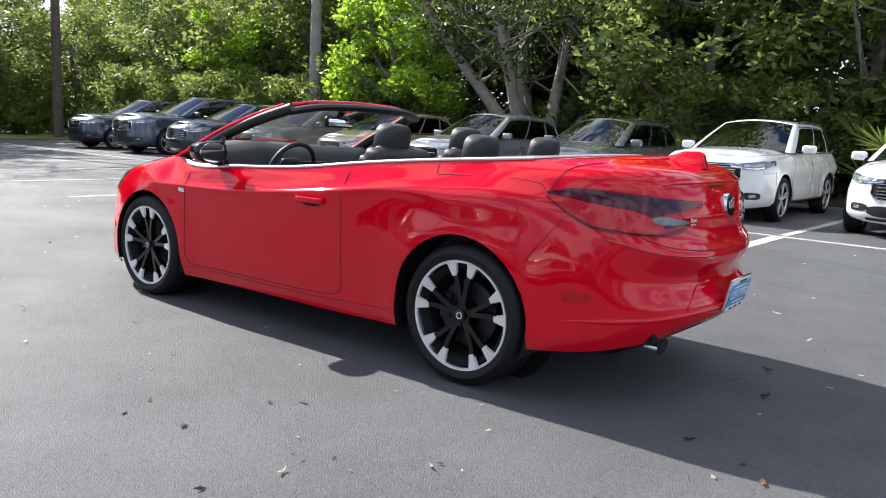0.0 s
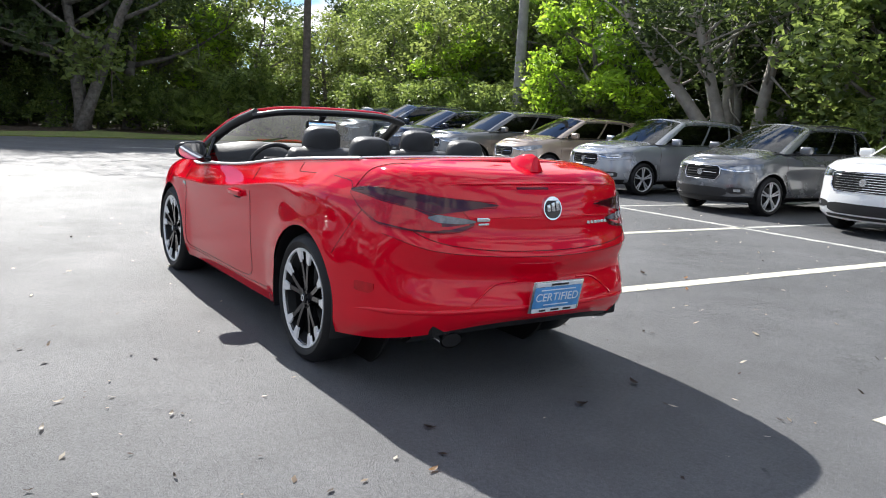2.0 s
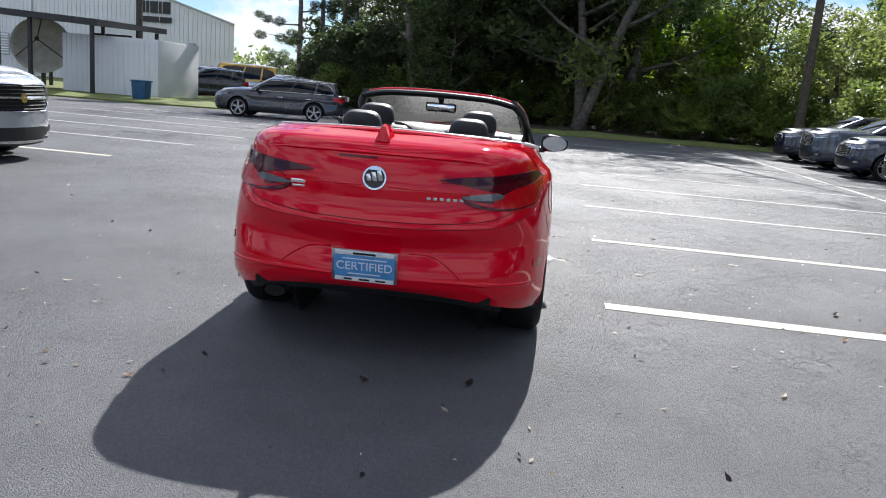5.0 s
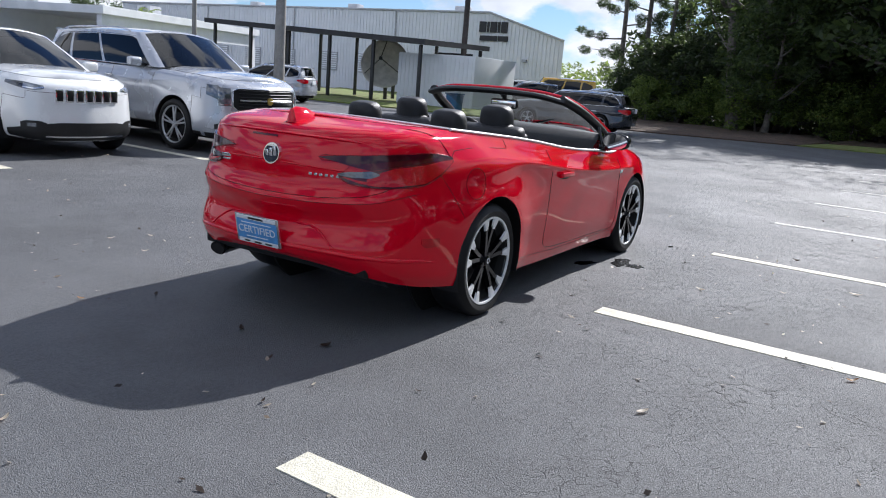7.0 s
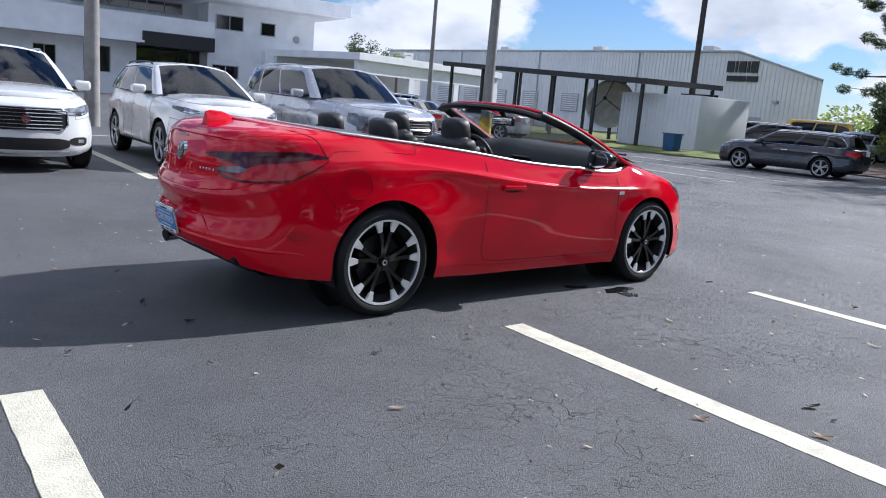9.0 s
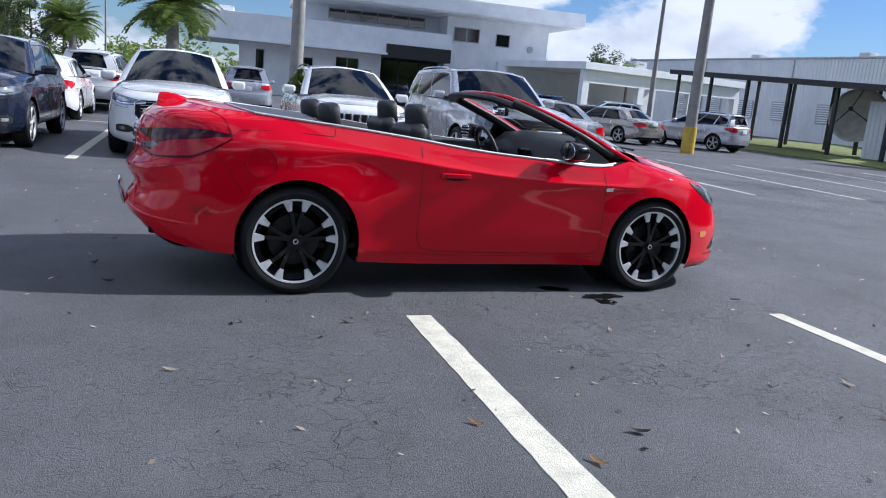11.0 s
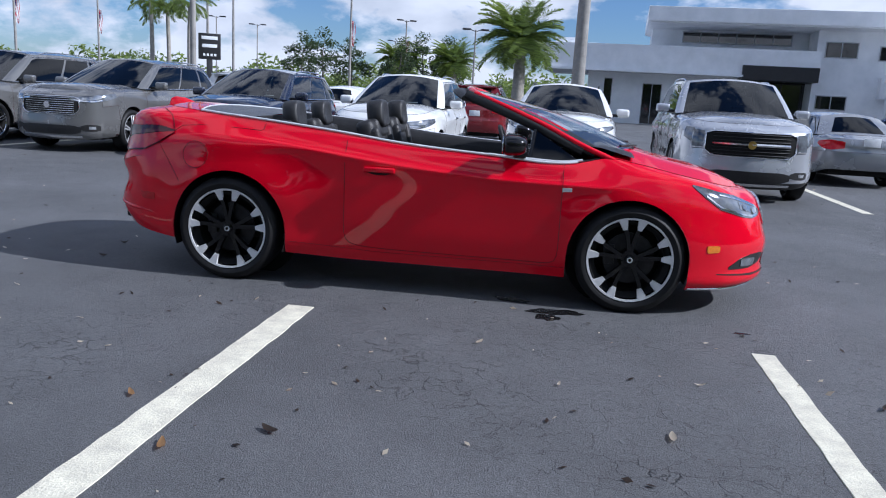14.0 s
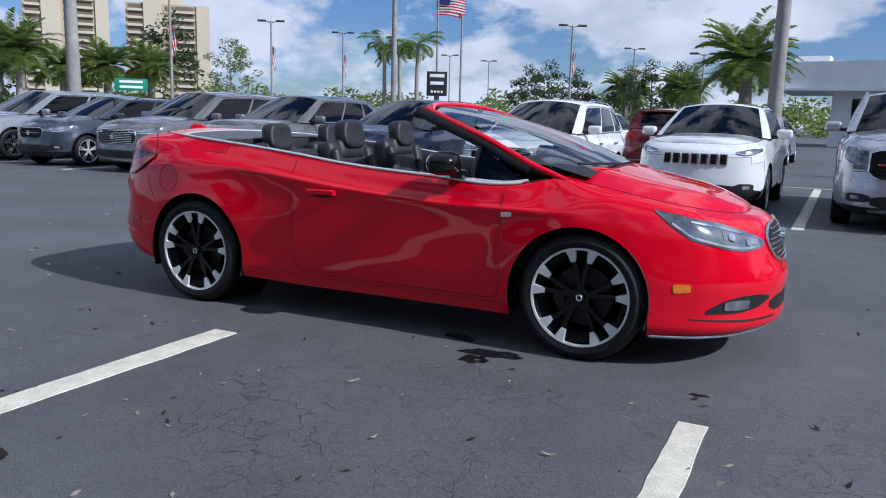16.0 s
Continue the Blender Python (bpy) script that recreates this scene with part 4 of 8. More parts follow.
        add_box(bm, (q.x, -q.y, .862), (.006, .021, .016), Matrix.Rotation(.0, 3, "Z"), .002, 1)
        part("model_script_bar", bm, CHROME, car, "chrome script bar")
    q, n_ = sh.point(sh.at_y(.385), .885, .002)
    part("dealer_badge", box((q.x, q.y, .888), (.006, .105, .020), .003), CHROME, car)
    part("dealer_badge", box((q.x, q.y, .866), (.006, .09, .010), .002), CHROME, car)
    # maroon strip that paints the shade in the recess under the boot lip
    hold("brake_light", sh.patch("brake_light", [(sh.at_y(.20), 1.028, 1.038), (sh.at_y(.0), 1.028, 1.038)], MAROON_LENS, 10, 3, .003), car)
    pl = hold("plate", None, car, pose(-2.386, .006, .520, 0, -12, 0))
    part("plate_frame", box((.004, 0, 0), (.014, .324, .166), .006), CHROME, pl, "silver plate frame")
    part("plate_panel", box((-.005, 0, -.002), (.004, .296, .110), .002), PLATE_BLUE, pl, "light blue advertising plate")
    part("plate_strip", box((-.005, 0, .066), (.004, .29, .020), .002), PLATE_WHITE, pl)
    part("plate_strip", box((-.005, 0, -.070), (.004, .29, .022), .002), PLATE_WHITE, pl)
    for k, w_ in enumerate((.050, .052, .040)):
        part("small_print", box((-.0075, (k - 1) * .08, -.070), (.003, w_, .009), 0), BLACK, pl)
    part("small_print", box((-.0075, 0, .066), (.003, .11, .010), 0), BLACK, pl)
    part("small_print", box((-.0075, 0, .038), (.003, .22, .005), 0), PLATE_WHITE, pl)
    part("small_print", box((-.0075, 0, -.040), (.003, .16, .005), 0), PLATE_WHITE, pl)
    tx = bpy.data.curves.new("plate_word", "FONT")
    tx.body, tx.size, tx.align_x, tx.align_y, tx.extrude = "CERTIFIED", .060, "CENTER", "CENTER", .001
    tx.materials.append(PLATE_WHITE)
    hold("plate_word", tx, pl, Matrix(((0, 0, -1, -.008), (-1, 0, 0, 0), (0, 1, 0, -.002), (0, 0, 0, 1))))
    # plate recess lines, valance and tailpipes
    for sg in (1, -1):
        rec = [sh.point(sh.at_y(y), z, .001)[0] for y, z in ((.45, .485), (.40, .53), (.33, .575), (.20, .588))]
        hold("recess_edge", tube_mesh("recess_edge", [(p.x, p.y * sg, p.z) for p in path3([tuple(p) for p in rec], 12)], .006, RED, 6), car)
    vv, ff = [], []
    cols_v = np.linspace(sh.at_y(.70), sh.S[-1], 18)
    for sg in (1, -1):
        o = len(vv)
        for s in cols_v:
            pts, _, nr = sh.column(s)
            b = Vector(pts[0])
            for dx, dz in ((.0, .02), (.012, -.012), (.06, -.045), (.16, -.065)):
                vv.append(Vector(((b.x + dx), b.y * sg, b.z + dz)))
        for i in range(len(cols_v) - 1):
            for k in range(3):
                a = o + 4 * i + k
                ff.append((a, a + 4, a + 5, a + 1) if sg > 0 else (a + 1, a + 5, a + 4, a))
    hold("rear_valance", mesh_of("rear_valance", vv, ff, BLACK), car, label="black lower rear valance")
    for y in (.50,):
        pm = bmesh.new()
        add_cyl(pm, (-2.05, y, .318), (-2.215, y, .305), .034, .038, 24, False)
        add_cyl(pm, (-2.205, y, .3055), (-2.05, y, .318), .031, .028, 24, True)
        for v in pm.verts:
            v.co.y = y + (v.co.y - y) * 1.7
        tail = part("tailpipe", pm, CHROME, car, "oval chrome tailpipe")
        # solid near-black plug, its colour the shade inside the pipe
        pb = bmesh.new()
        add_cyl(pb, (-2.12, y, .3125), (-2.2175, y, .3048), .031, .032, 24)
        for v in pb.verts:
            v.co.y = y + (v.co.y - y) * 1.7
        part("pipe_bore_shade", pb, DARK, tail)
    # fuel flap on the right
    ring = []
    for k in range(28):
        g = 2 * math.pi * k / 28
        p, n_ = sh.point(sh.at_x(-1.56 + .092 * math.cos(g)), .838 + .088 * math.sin(g), .001)
        ring.append((p.x, -p.y, p.z))
    hold("fuel_flap", tube_mesh("fuel_flap", ring, .0013, GAP, 6, True), car)
    # seam from the tail lamp to the rear wheel arch
    for sg in (1, -1):
        ds = [sh.point(sh.at_x(x), z, .0005)[0] for x, z in ((-1.86, .90), (-1.80, .83), (-1.74, .75), (-1.675, .655))]
        hold("panel_gap", tube_mesh("panel_gap", [(p.x, p.y * sg, p.z) for p in ds], .0014, GAP, 6), car)
        fl = [sh.point(sh.at_x(x), z, .0006)[0] for x, z in ((-1.742, .985), (-1.70, 1.02), (-1.55, 1.032), (-1.30, 1.028), (-1.12, 1.020), (-1.105, 1.03), (-1.10, 1.07))]
        hold("panel_gap", tube_mesh("panel_gap", [(p.x, p.y * sg, p.z) for p in fl], .0016, GAP, 6), car)
        ld = [sh.point(sh.at_x(-1.745), .98, .0008)[0], sh.point(sh.at_x(-1.77), 1.03, .0008)[0], sh.point(sh.at_x(-1.80), 1.075, .001)[0]]
        hold("panel_gap", tube_mesh("panel_gap", [(p.x, p.y * sg, p.z) for p in path3([tuple(p) for p in ld] + [(-1.86, .665, 1.117), (-1.93, .56, 1.126)], 16)], .0016, GAP, 6), car)
    # boot shut line and the crease across the lid
    for sg in (1, -1):
        sl = [sh.point(sh.at_y(y), z, .0008)[0] for y, z in ((.735, .842), (.68, .806), (.60, .778), (.48, .759), (.34, .747), (.17, .741), (.004, .739))]
        hold("panel_gap", tube_mesh("panel_gap", [(p.x, p.y * sg, p.z) for p in path3([tuple(p) for p in sl], 30)], .0017, GAP, 6), car)
        cr = [sh.point(sh.at_y(y), z, -.001)[0] for y, z in ((.47, .893), (.36, .897), (.25, .900), (.07, .903))]
        hold("lid_crease", tube_mesh("lid_crease", [(p.x, p.y * sg, p.z) for p in path3([tuple(p) for p in cr], 16)], .0045, RED, 6), car)
    # the lip along the boot's rear edge and the ridge of the bumper
    for sg in (1, -1):
        lip = [sh.point(sh.at_y(y), z, -.002)[0] for y, z in ((.62, 1.040), (.50, 1.050), (.36, 1.054), (.18, 1.056), (.0, 1.057))]
        hold("boot_lip", tube_mesh("boot_lip", [(p.x, p.y * sg, p.z) for p in path3([tuple(p) for p in lip], 24)], [.004 + .009 * min(1, k / 6) for k in range(24)], RED, 8, flat=.6), car)
        rdg = [sh.point(s_, z, -.007)[0] for s_, z in ((sh.at_x(-1.80), .405), (sh.at_x(-1.92), .425), (sh.at_y(.74), .440), (sh.at_y(.60), .452), (sh.at_y(.40), .462), (sh.at_y(.18), .466), (sh.at_y(.0), .467))]
        hold("bumper_ridge", tube_mesh("bumper_ridge", [(p.x, p.y * sg, p.z) for p in path3([tuple(p) for p in rdg], 34)], [.005 + .010 * min(1, k / 8) for k in range(34)], RED, 8), car)
    # grille
    gr = hold("grille", None, car)
    for sg in (False, True):
        hold("grille_field", sh.patch("grille_field", [(0.0, .555, .745), (sh.at_y(.22, False), .560, .742), (sh.at_y(.33, False), .60, .72), (sh.at_y(.37, False), .66, .70)], DARK, 14, 5, .004, sg), gr)
        hold("lower_grille", sh.patch("lower_grille", [(0.0, .29, .375), (sh.at_y(.34, False), .29, .375), (sh.at_y(.40, False), .32, .35)], DARK, 12, 4, .003, sg), gr)
        ex = -1 if sg else 1
        for z in (.575, .60, .625, .65, .675, .70, .725):
            pts = [sh.point(s, z, .010)[0] for s in np.linspace(0, sh.at_y(.30 + (.05 if .6 < z < .7 else 0), False), 10)]
            hold("grille_bar", tube_mesh("grille_bar", [(p.x, p.y * ex, p.z) for p in pts], .005, CHROME, 6), gr)
        rim = [sh.point(sh.at_y(y, False) if y else 0, z, .008)[0] for y, z in ((0, .75), (.22, .748), (.345, .722), (.385, .68), (.345, .60), (.22, .553), (0, .548))]
        hold("grille_rim", tube_mesh("grille_rim", [(p.x, p.y * ex, p.z) for p in path3([tuple(p) for p in rim], 24)], .008, CHROME, 6), gr)
    part("front_badge", cyl((2.29, 0, .65), (2.315, 0, .65), .062, .058, 28), CHROME, gr)
    cockpit(car, sh)
    return car


def cockpit(car, sh):
    """Seats, dashboard, door linings, tonneau."""
    part("cabin_floor", box((-.15, 0, .30), (2.2, 1.5, .04), .01), BLACK, car)
    for sg in (1, -1):
        vv, ff = [], []
        cols_ = [p[-1] for p in sh.P if -1.30 < p[-1].x < 1.12]
        for p in cols_:
            for dy, dz in ((-.004, .004), (-.05, .012), (-.075, -.01), (-.085, -.10), (-.10, -.25), (-.13, -.62)):
                vv.append(Vector((p.x, (p.y + dy) * sg, p.z + dz)))
        for i in range(len(cols_) - 1):
            for k in range(5):
                a = 6 * i + k
                ff.append((a, a + 1, a + 7, a + 6) if sg > 0 else (a + 6, a + 7, a + 1, a))
        hold("door_lining", mesh_of("door_lining", vv, ff, LEATHER), car)
    # tonneau behind the rear seats, and the red deck of the boot lid behind it
    edge = [p[-1] for p in sh.P if p[-1].x < -1.18]
    m = 17
    split = max(range(len(edge)), key=lambda i: -abs(edge[i].x + 1.585))

    def deck_point(e, u, lift):
        bow = min(1, max(0, (-1.25 - e.x) / .33)) if e.x > -1.585 else max(0, (e.x + 1.99) / .405)
        half = e.y - .012 if e.y > .02 else e.y
        return Vector((e.x - .13 * bow * (1 - u * u), half * u, e.z + lift + .022 * (1 - u * u) * min(1, e.y * 2)))

    for name, run, mat, lift, label in (("tonneau_cover", edge[:split + 1], FABRIC, .006, "dark grey tonneau cover over the folded roof"),
                                        ("boot_deck", edge[split:], RED, .002, "")):
        vv = [deck_point(e, 1 - 2 * k / (m - 1), lift) for e in run for k in range(m)]
        ff = [(i * m + k, i * m + k + 1, (i + 1) * m + k + 1, (i + 1) * m + k) for i in range(len(run) - 1) for k in range(m - 1)]
        hold(name, mesh_of(name, vv, ff, mat), car, label=label)
    rear_edge = [deck_point(edge[split], 1 - 2 * k / 24, .008) for k in range(25)]
    hold("tonneau_trim", tube_mesh("tonneau_trim", rear_edge, .006, TRIM_BRIGHT, 8), car, label="bright trim behind the tonneau")
    part("tonneau_front", box((-1.19, 0, 1.04), (.03, 1.40, .14), .01), LEATHER, car)
    # dashboard
    dv, df = [], []
    ys = np.linspace(-.72, .72, 19)
    for y in ys:
        hood_ = .055 * math.exp(-((y - .36) / .17) ** 2)
        for x, z in ((1.33, 1.035 - .05 * (y / .72) ** 2), (1.12, 1.088 - .05 * (y / .72) ** 2 + hood_ * .3), (.80, 1.068 + hood_ * .6), (.66, .965 + hood_ * .9), (.64, .86), (.70, .70), (.72, .45)):
            dv.append((x, y, z))
    for i in range(len(ys) - 1):
        for k in range(6):
            a = 7 * i + k
            df.append((a, a + 1, a + 8, a + 7))
    hold("dashboard", mesh_of("dashboard", dv, df, LEATHER), car)
    part("centre_screen", box((.648, 0, .92), (.02, .22, .10), .01, Matrix.Rotation(radians(-12), 3, "Y")), GLOSS_BLACK, car)
    part("centre_console", box((.10, 0, .50), (1.1, .22, .28), .05, None, 3), LEATHER, car)
    sw = hold("steering_wheel", None, car, pose(.47, .36, .93, 0, -24, 0))
    rim = [(0, .185 * math.cos(g), .185 * math.sin(g)) for g in np.linspace(0, 2 * math.pi, 33)[:-1]]
    hold("wheel_rim", tube_mesh("wheel_rim", rim, .016, LEATHER, 10, True), sw)
    part("wheel_boss", box((.03, 0, 0), (.05, .15, .13), .03, None, 3), BLACK, sw)
    for g in (0, 180, 270):
        a = radians(g)
        part("wheel_spoke", cyl((.03, .05 * math.cos(a), .05 * math.sin(a)), (0, .18 * math.cos(a), .18 * math.sin(a)), .016, .013, 8), CHROME if g == 270 else BLACK, sw)
    part("steering_column", cyl((.50, .36, .92), (.75, .36, .82), .045, .05, 14), BLACK, car)

    def seat(x, y, zt, front):
        st = hold("front_seat" if front else "rear_seat", None, car)
        wd = .50 if front else .46
        part("seat_cushion", box((x + .28, y, .52), (.52, wd, .16), .05, None, 3), LEATHER, st)
        lean = Matrix.Rotation(radians(-14), 3, "Y")
        part("backrest", box((x - .01, y, zt - .43), (.13, wd, .62), .055, lean, 4), LEATHER, st)
        part("backrest_wing", box((x + .02, y + wd / 2 - .05, zt - .42), (.13, .09, .50), .035, lean, 3), LEATHER, st)
        part("backrest_wing", box((x + .02, y - wd / 2 + .05, zt - .42), (.13, .09, .50), .035, lean, 3), LEATHER, st)
        part("shoulder", box((x - .045, y, zt - .185), (.12, wd * .62, .14), .05, lean, 4), LEATHER, st)
        hr = hold("headrest", None, st)
        bm = bmesh.new()
        bmesh.ops.create_uvsphere(bm, u_segments=24, v_segments=16, radius=1)
        sq = lambda a_: math.copysign(abs(a_) ** .58, a_)
        for v in bm.verts:
            v.co = Vector((.060 * sq(v.co.x), .128 * sq(v.co.y), .098 * sq(v.co.z)))
        for v in bm.verts:
            v.co.x += .03 * (v.co.y / .13) ** 2 + .02 * (v.co.z / .09) ** 2 * (1 if v.co.x > 0 else -.3)
            v.co.y *= 1 - .10 * (v.co.z / .09 if v.co.z > 0 else 0)
        part("headrest_pad", bm, LEATHER, hr, m=pose(x - .045, y, zt - .085, 0, -8, 0))
        for dy in (-.06, .06):
            part("headrest_post", cyl((x - .045, y + dy, zt - .22), (x - .045, y + dy, zt - .10), .007, None, 8), CHROME, hr)

    for y in (.37, -.37):
        seat(-.40, y, 1.245, True)
        seat(-1.02, y * .93, 1.205, False)
    part("rear_shelf", box((-1.10, 0, .98), (.22, 1.30, .10), .03), LEATHER, car)


PLATE_BLUE = material("plate_blue", (0.10, 0.32, 0.66), 0.4, var=0.1, scale=20)
PLATE_WHITE = material("plate_white", (0.78, 0.80, 0.82), 0.4, var=0.03, scale=30)
hero = hero_car()

# ---- parked cars ----
def car_paint(name, color, metal=0.5):
    return paint(name, color, metal, 0.27)


WHITE_P = car_paint("white_car_paint", (0.76, 0.77, 0.77), 0.0)
SILVER_P = car_paint("silver_car_paint", (0.48, 0.50, 0.54), 0.4)
GREY_P = car_paint("grey_car_paint", (0.14, 0.145, 0.155), 0.45)
MIDGREY_P = car_paint("silver_grey_car_paint", (0.30, 0.315, 0.34), 0.45)
BRONZE_P = car_paint("grey_bronze_car_paint", (0.175, 0.175, 0.175), 0.45)
TAN_P = car_paint("tan_car_paint", (0.42, 0.33, 0.26), 0.45)
NAVY_P = car_paint("navy_car_paint", (0.012, 0.018, 0.040), 0.3)
SLATE_P = car_paint("slate_blue_car_paint", (0.055, 0.07, 0.095), 0.5)
MAROON_P = car_paint("maroon_car_paint", (0.22, 0.012, 0.018), 0.3)
BLACK_P = car_paint("black_car_paint", (0.010, 0.011, 0.014), 0.2)
BEIGE_P = car_paint("beige_silver_car_paint", (0.42, 0.39, 0.35), 0.6)
BLUE_P = car_paint("blue_car_paint", (0.02, 0.05, 0.14), 0.3)
YELLOW_P = car_paint("yellow_van_paint", (0.72, 0.42, 0.04), 0.0)
CABIN = material("dark_car_cabin", (0.02, 0.02, 0.022), 0.8, var=0.2)


def parked_car(label, body, L=4.66, W=1.84, H=1.68, wr=.35, base=2.75, hood=1.02, nose=.86, belt=1.05, cowl=.98, wtop=-.02, rtop=-1.95, rbelt=-2.15,
               sill=.30, grille="bars", lower=None, rails=True, kind="suv", rim=ALLOY, spokes=5, category="car", group="", trim=BLACK, tumble=.235):
    """A parked car of its own proportions: it looks along +x, wheels on the ground."""
    lower = lower or (BLACK if kind == "suv" else body)
    car = thing("parked_" + kind, label=label, category=category, group=group)
    a, b = L / 2, W / 2
    xf, xr = base / 2 + .02, -base / 2 + .02
    R = wr + .055
    zs = belt - .07
    rows_side = lambda lo, ext=0.0: [(-.05, lo), (-.012, lo + .07), (-.002, lo + .14), (-.018, .62 + ext), (-.008, .76), (0, zs - .12), (-.011, zs - .09), (-.058, zs + .02)]
    tail_x = -a
    keys = [
        (a, 0.0, [(-.10, .22), (-.03, .28), (0, .40), (0, .54), (-.012, .64), (-.03, nose - .13), (-.05, nose - .05), (-.12, nose)], (a - .24, 0, nose + .05)),
        (a - .06, b * .42, [(-.10, .22), (-.03, .28), (0, .40), (0, .54), (-.012, .64), (-.03, nose - .13), (-.05, nose - .05), (-.12, nose)], (a - .28, b * .36, nose + .05)),
        (a - .20, b * .76, [(-.08, .24), (-.02, .30), (0, .42), (0, .55), (-.012, .66), (-.03, nose - .12), (-.06, nose - .04), (-.13, nose + .01)], (a - .36, b * .62, nose + .06)),
        (a - .44, b * .925, [(-.06, .27), (-.01, .33), (0, .44), (0, .57), (-.01, .69), (-.025, nose - .09), (-.05, nose - .01), (-.10, nose + .035)], (a - .50, b * .76, nose + .08)),
        (xf, b * .985, [(-.03, sill), (-.01, sill + .06), (0, .45), (0, .62), (-.01, .76), (-.025, hood - .15), (-.05, hood - .07), (-.10, hood - .03)], (xf, b * .82, hood)),
        (cowl, b, rows_side(sill), (cowl, b * .86, belt)),
        (0.0, b, rows_side(sill), (0.0, b * .925, belt)),
        (-.7, b, rows_side(sill), (-.7, b * .925, belt + .012)),
        (xr, b * .995, rows_side(sill, .02), (xr, b * .91, belt + .03)),
        (tail_x + .38, b * .955, rows_side(sill + .03), (rbelt + .22, b * .86, belt + .04)),
        (tail_x + .14, b * .84, [(-.05, .33), (-.01, .42), (0, .52), (0, .64), (-.02, .76), (-.03, belt - .16), (-.045, belt - .06), (-.06, belt)], (rbelt + .05, b * .76, belt + .045)),
        (tail_x + .03, b * .50, [(-.05, .34), (-.01, .42), (0, .52), (0, .64), (-.03, .76), (-.03, belt - .16), (-.045, belt - .06), (-.06, belt)], (rbelt + .01, b * .45, belt + .05)),
        (tail_x, 0.0, [(-.05, .34), (-.01, .42), (0, .52), (0, .64), (-.03, .76), (-.03, belt - .16), (-.045, belt - .06), (-.06, belt)], (rbelt, 0, belt + .05)),
    ]
    sh = Shell(keys, [(xf, wr, R), (xr, wr, R)], flare=.020, reach=.15, soft=.07)
    sh.grid(74, 8, 8, extra=(cowl - .05, -.18, xr + .62))

    def chooser(x, y, z, c, r, s):
        if z < sill + .10 and abs(x) < a - .55 and r < 1:
            return "sill"
        if x > xf + R * .92 and z < nose - .16:
            return "front_bumper*"
        if x < xr - R * .92 and z < .70:
            return "rear_bumper*"
        if x > cowl - .05:
            return "front_wing"
        if x > -.18:
            return "front_door"
        if x > xr + .62 - .0 and x > xr:
            return "rear_door"
        return "rear_quarter" if x > tail_x + .2 else "tailgate*"

    found, seams = panels(sh, chooser)
    for key, (v, f, _) in found.items():
        name = key if isinstance(key, str) else key[0]
        hold(name, mesh_of(name, v, f, lower if name == "sill" else body, sharp=48), car)
    seam_parts(seams, .003, car)
    # bonnet
    top = [p[-1] for p in sh.P if p[-1].x > cowl - .02]
    vv, ff = [], []
    m = 11
    for e in top:
        cr = .075 * min(1, e.y / .4)
        for k in range(m):
            u = 1 - 2 * k / (m - 1)
            vv.append(Vector((e.x + .06 * (1 - u * u) * max(0, 1 - (e.x - cowl) / .4), e.y * u, e.z + cr * (1 - abs(u) ** 2.4) + .012 * math.exp(-((abs(u) - .66) / .10) ** 2) * min(1, e.y / .5))))
    for i in range(len(top) - 1):
        for k in range(m - 1):
            q = i * m + k
            ff.append((q, q + 1, q + m + 1, q + m))
    hold("bonnet", mesh_of("bonnet", vv, ff, body, sharp=60), car)
    for sg in (1, -1):
        hold("bonnet_gap", tube_mesh("bonnet_gap", [(e.x, e.y * sg, e.z + .001) for e in top[2:]], .0025, DARK, 5), car)
    # glasshouse
    yb, yt = b * .905, b * (.905 - tumble)
    zr = H - .105

    def side(u, v):
        """The side of the glasshouse: u from the windscreen's foot to the tail, v from belt to roof."""
        lo = Vector((cowl - .02 + (rbelt + .10 - cowl) * u, b * (.885 if u < .02 else .92) - .05 * max(0, u - .85) / .15 * .9, belt + .012 + .035 * u))
        hi = Vector((wtop + (rtop - wtop) * u, yt + .02 * math.sin(math.pi * u) - .03 * max(0, u - .8) / .2, zr + .045 * math.sin(math.pi * min(1, .12 + u * .9)) - .01))
        p = lo.lerp(hi, v)
        p.y += .075 * v * (1 - v)
        return p

    nu, nvv = 20, 6
    for sg in (1, -1):
        vv = [Vector((p.x, p.y * sg, p.z)) for i in range(nu + 1) for j in range(nvv + 1) for p in [side(i / nu, j / nvv)]]
        ff = []
        for i in range(nu):
            for j in range(nvv):
                q = i * (nvv + 1) + j
                f = (q, q + nvv + 1, q + nvv + 2, q + 1)
                ff.append(f[::-1] if sg > 0 else f)
        hold("cabin_side", mesh_of("cabin_side", vv, ff, body), car)
        marks = (("front_window", .055, .43), ("rear_window", .455, .735), ("quarter_window", .765, .955)) if kind != "saloon" else (("front_window", .065, .48), ("rear_window", .51, .86))
        for nm, u0, u1 in marks:
            vv, ff = [], []
            n = 9
            for i in range(n + 1):
                u = u0 + (u1 - u0) * i / n
                ends = .80 if not (nm == "quarter_window" and i == n) else .62
                lo_v, hi_v = .03, .86 if not (i == 0 and nm == "front_window") else .80
                if nm == "quarter_window":
                    hi_v = .86 - .22 * (i / n) ** 2
                    lo_v = .03 + .16 * (i / n) ** 3
                for j in range(5):
                    p = side(u, lo_v + (hi_v - lo_v) * j / 4)
                    vv.append(Vector((p.x, (p.y + .006) * sg, p.z + .001)))
            for i in range(n):
                for j in range(4):
                    q = i * 5 + j
                    f = (q, q + 5, q + 6, q + 1)
                    ff.append(f[::-1] if sg > 0 else f)
            hold(nm, mesh_of(nm, vv, ff, TINTED), car)
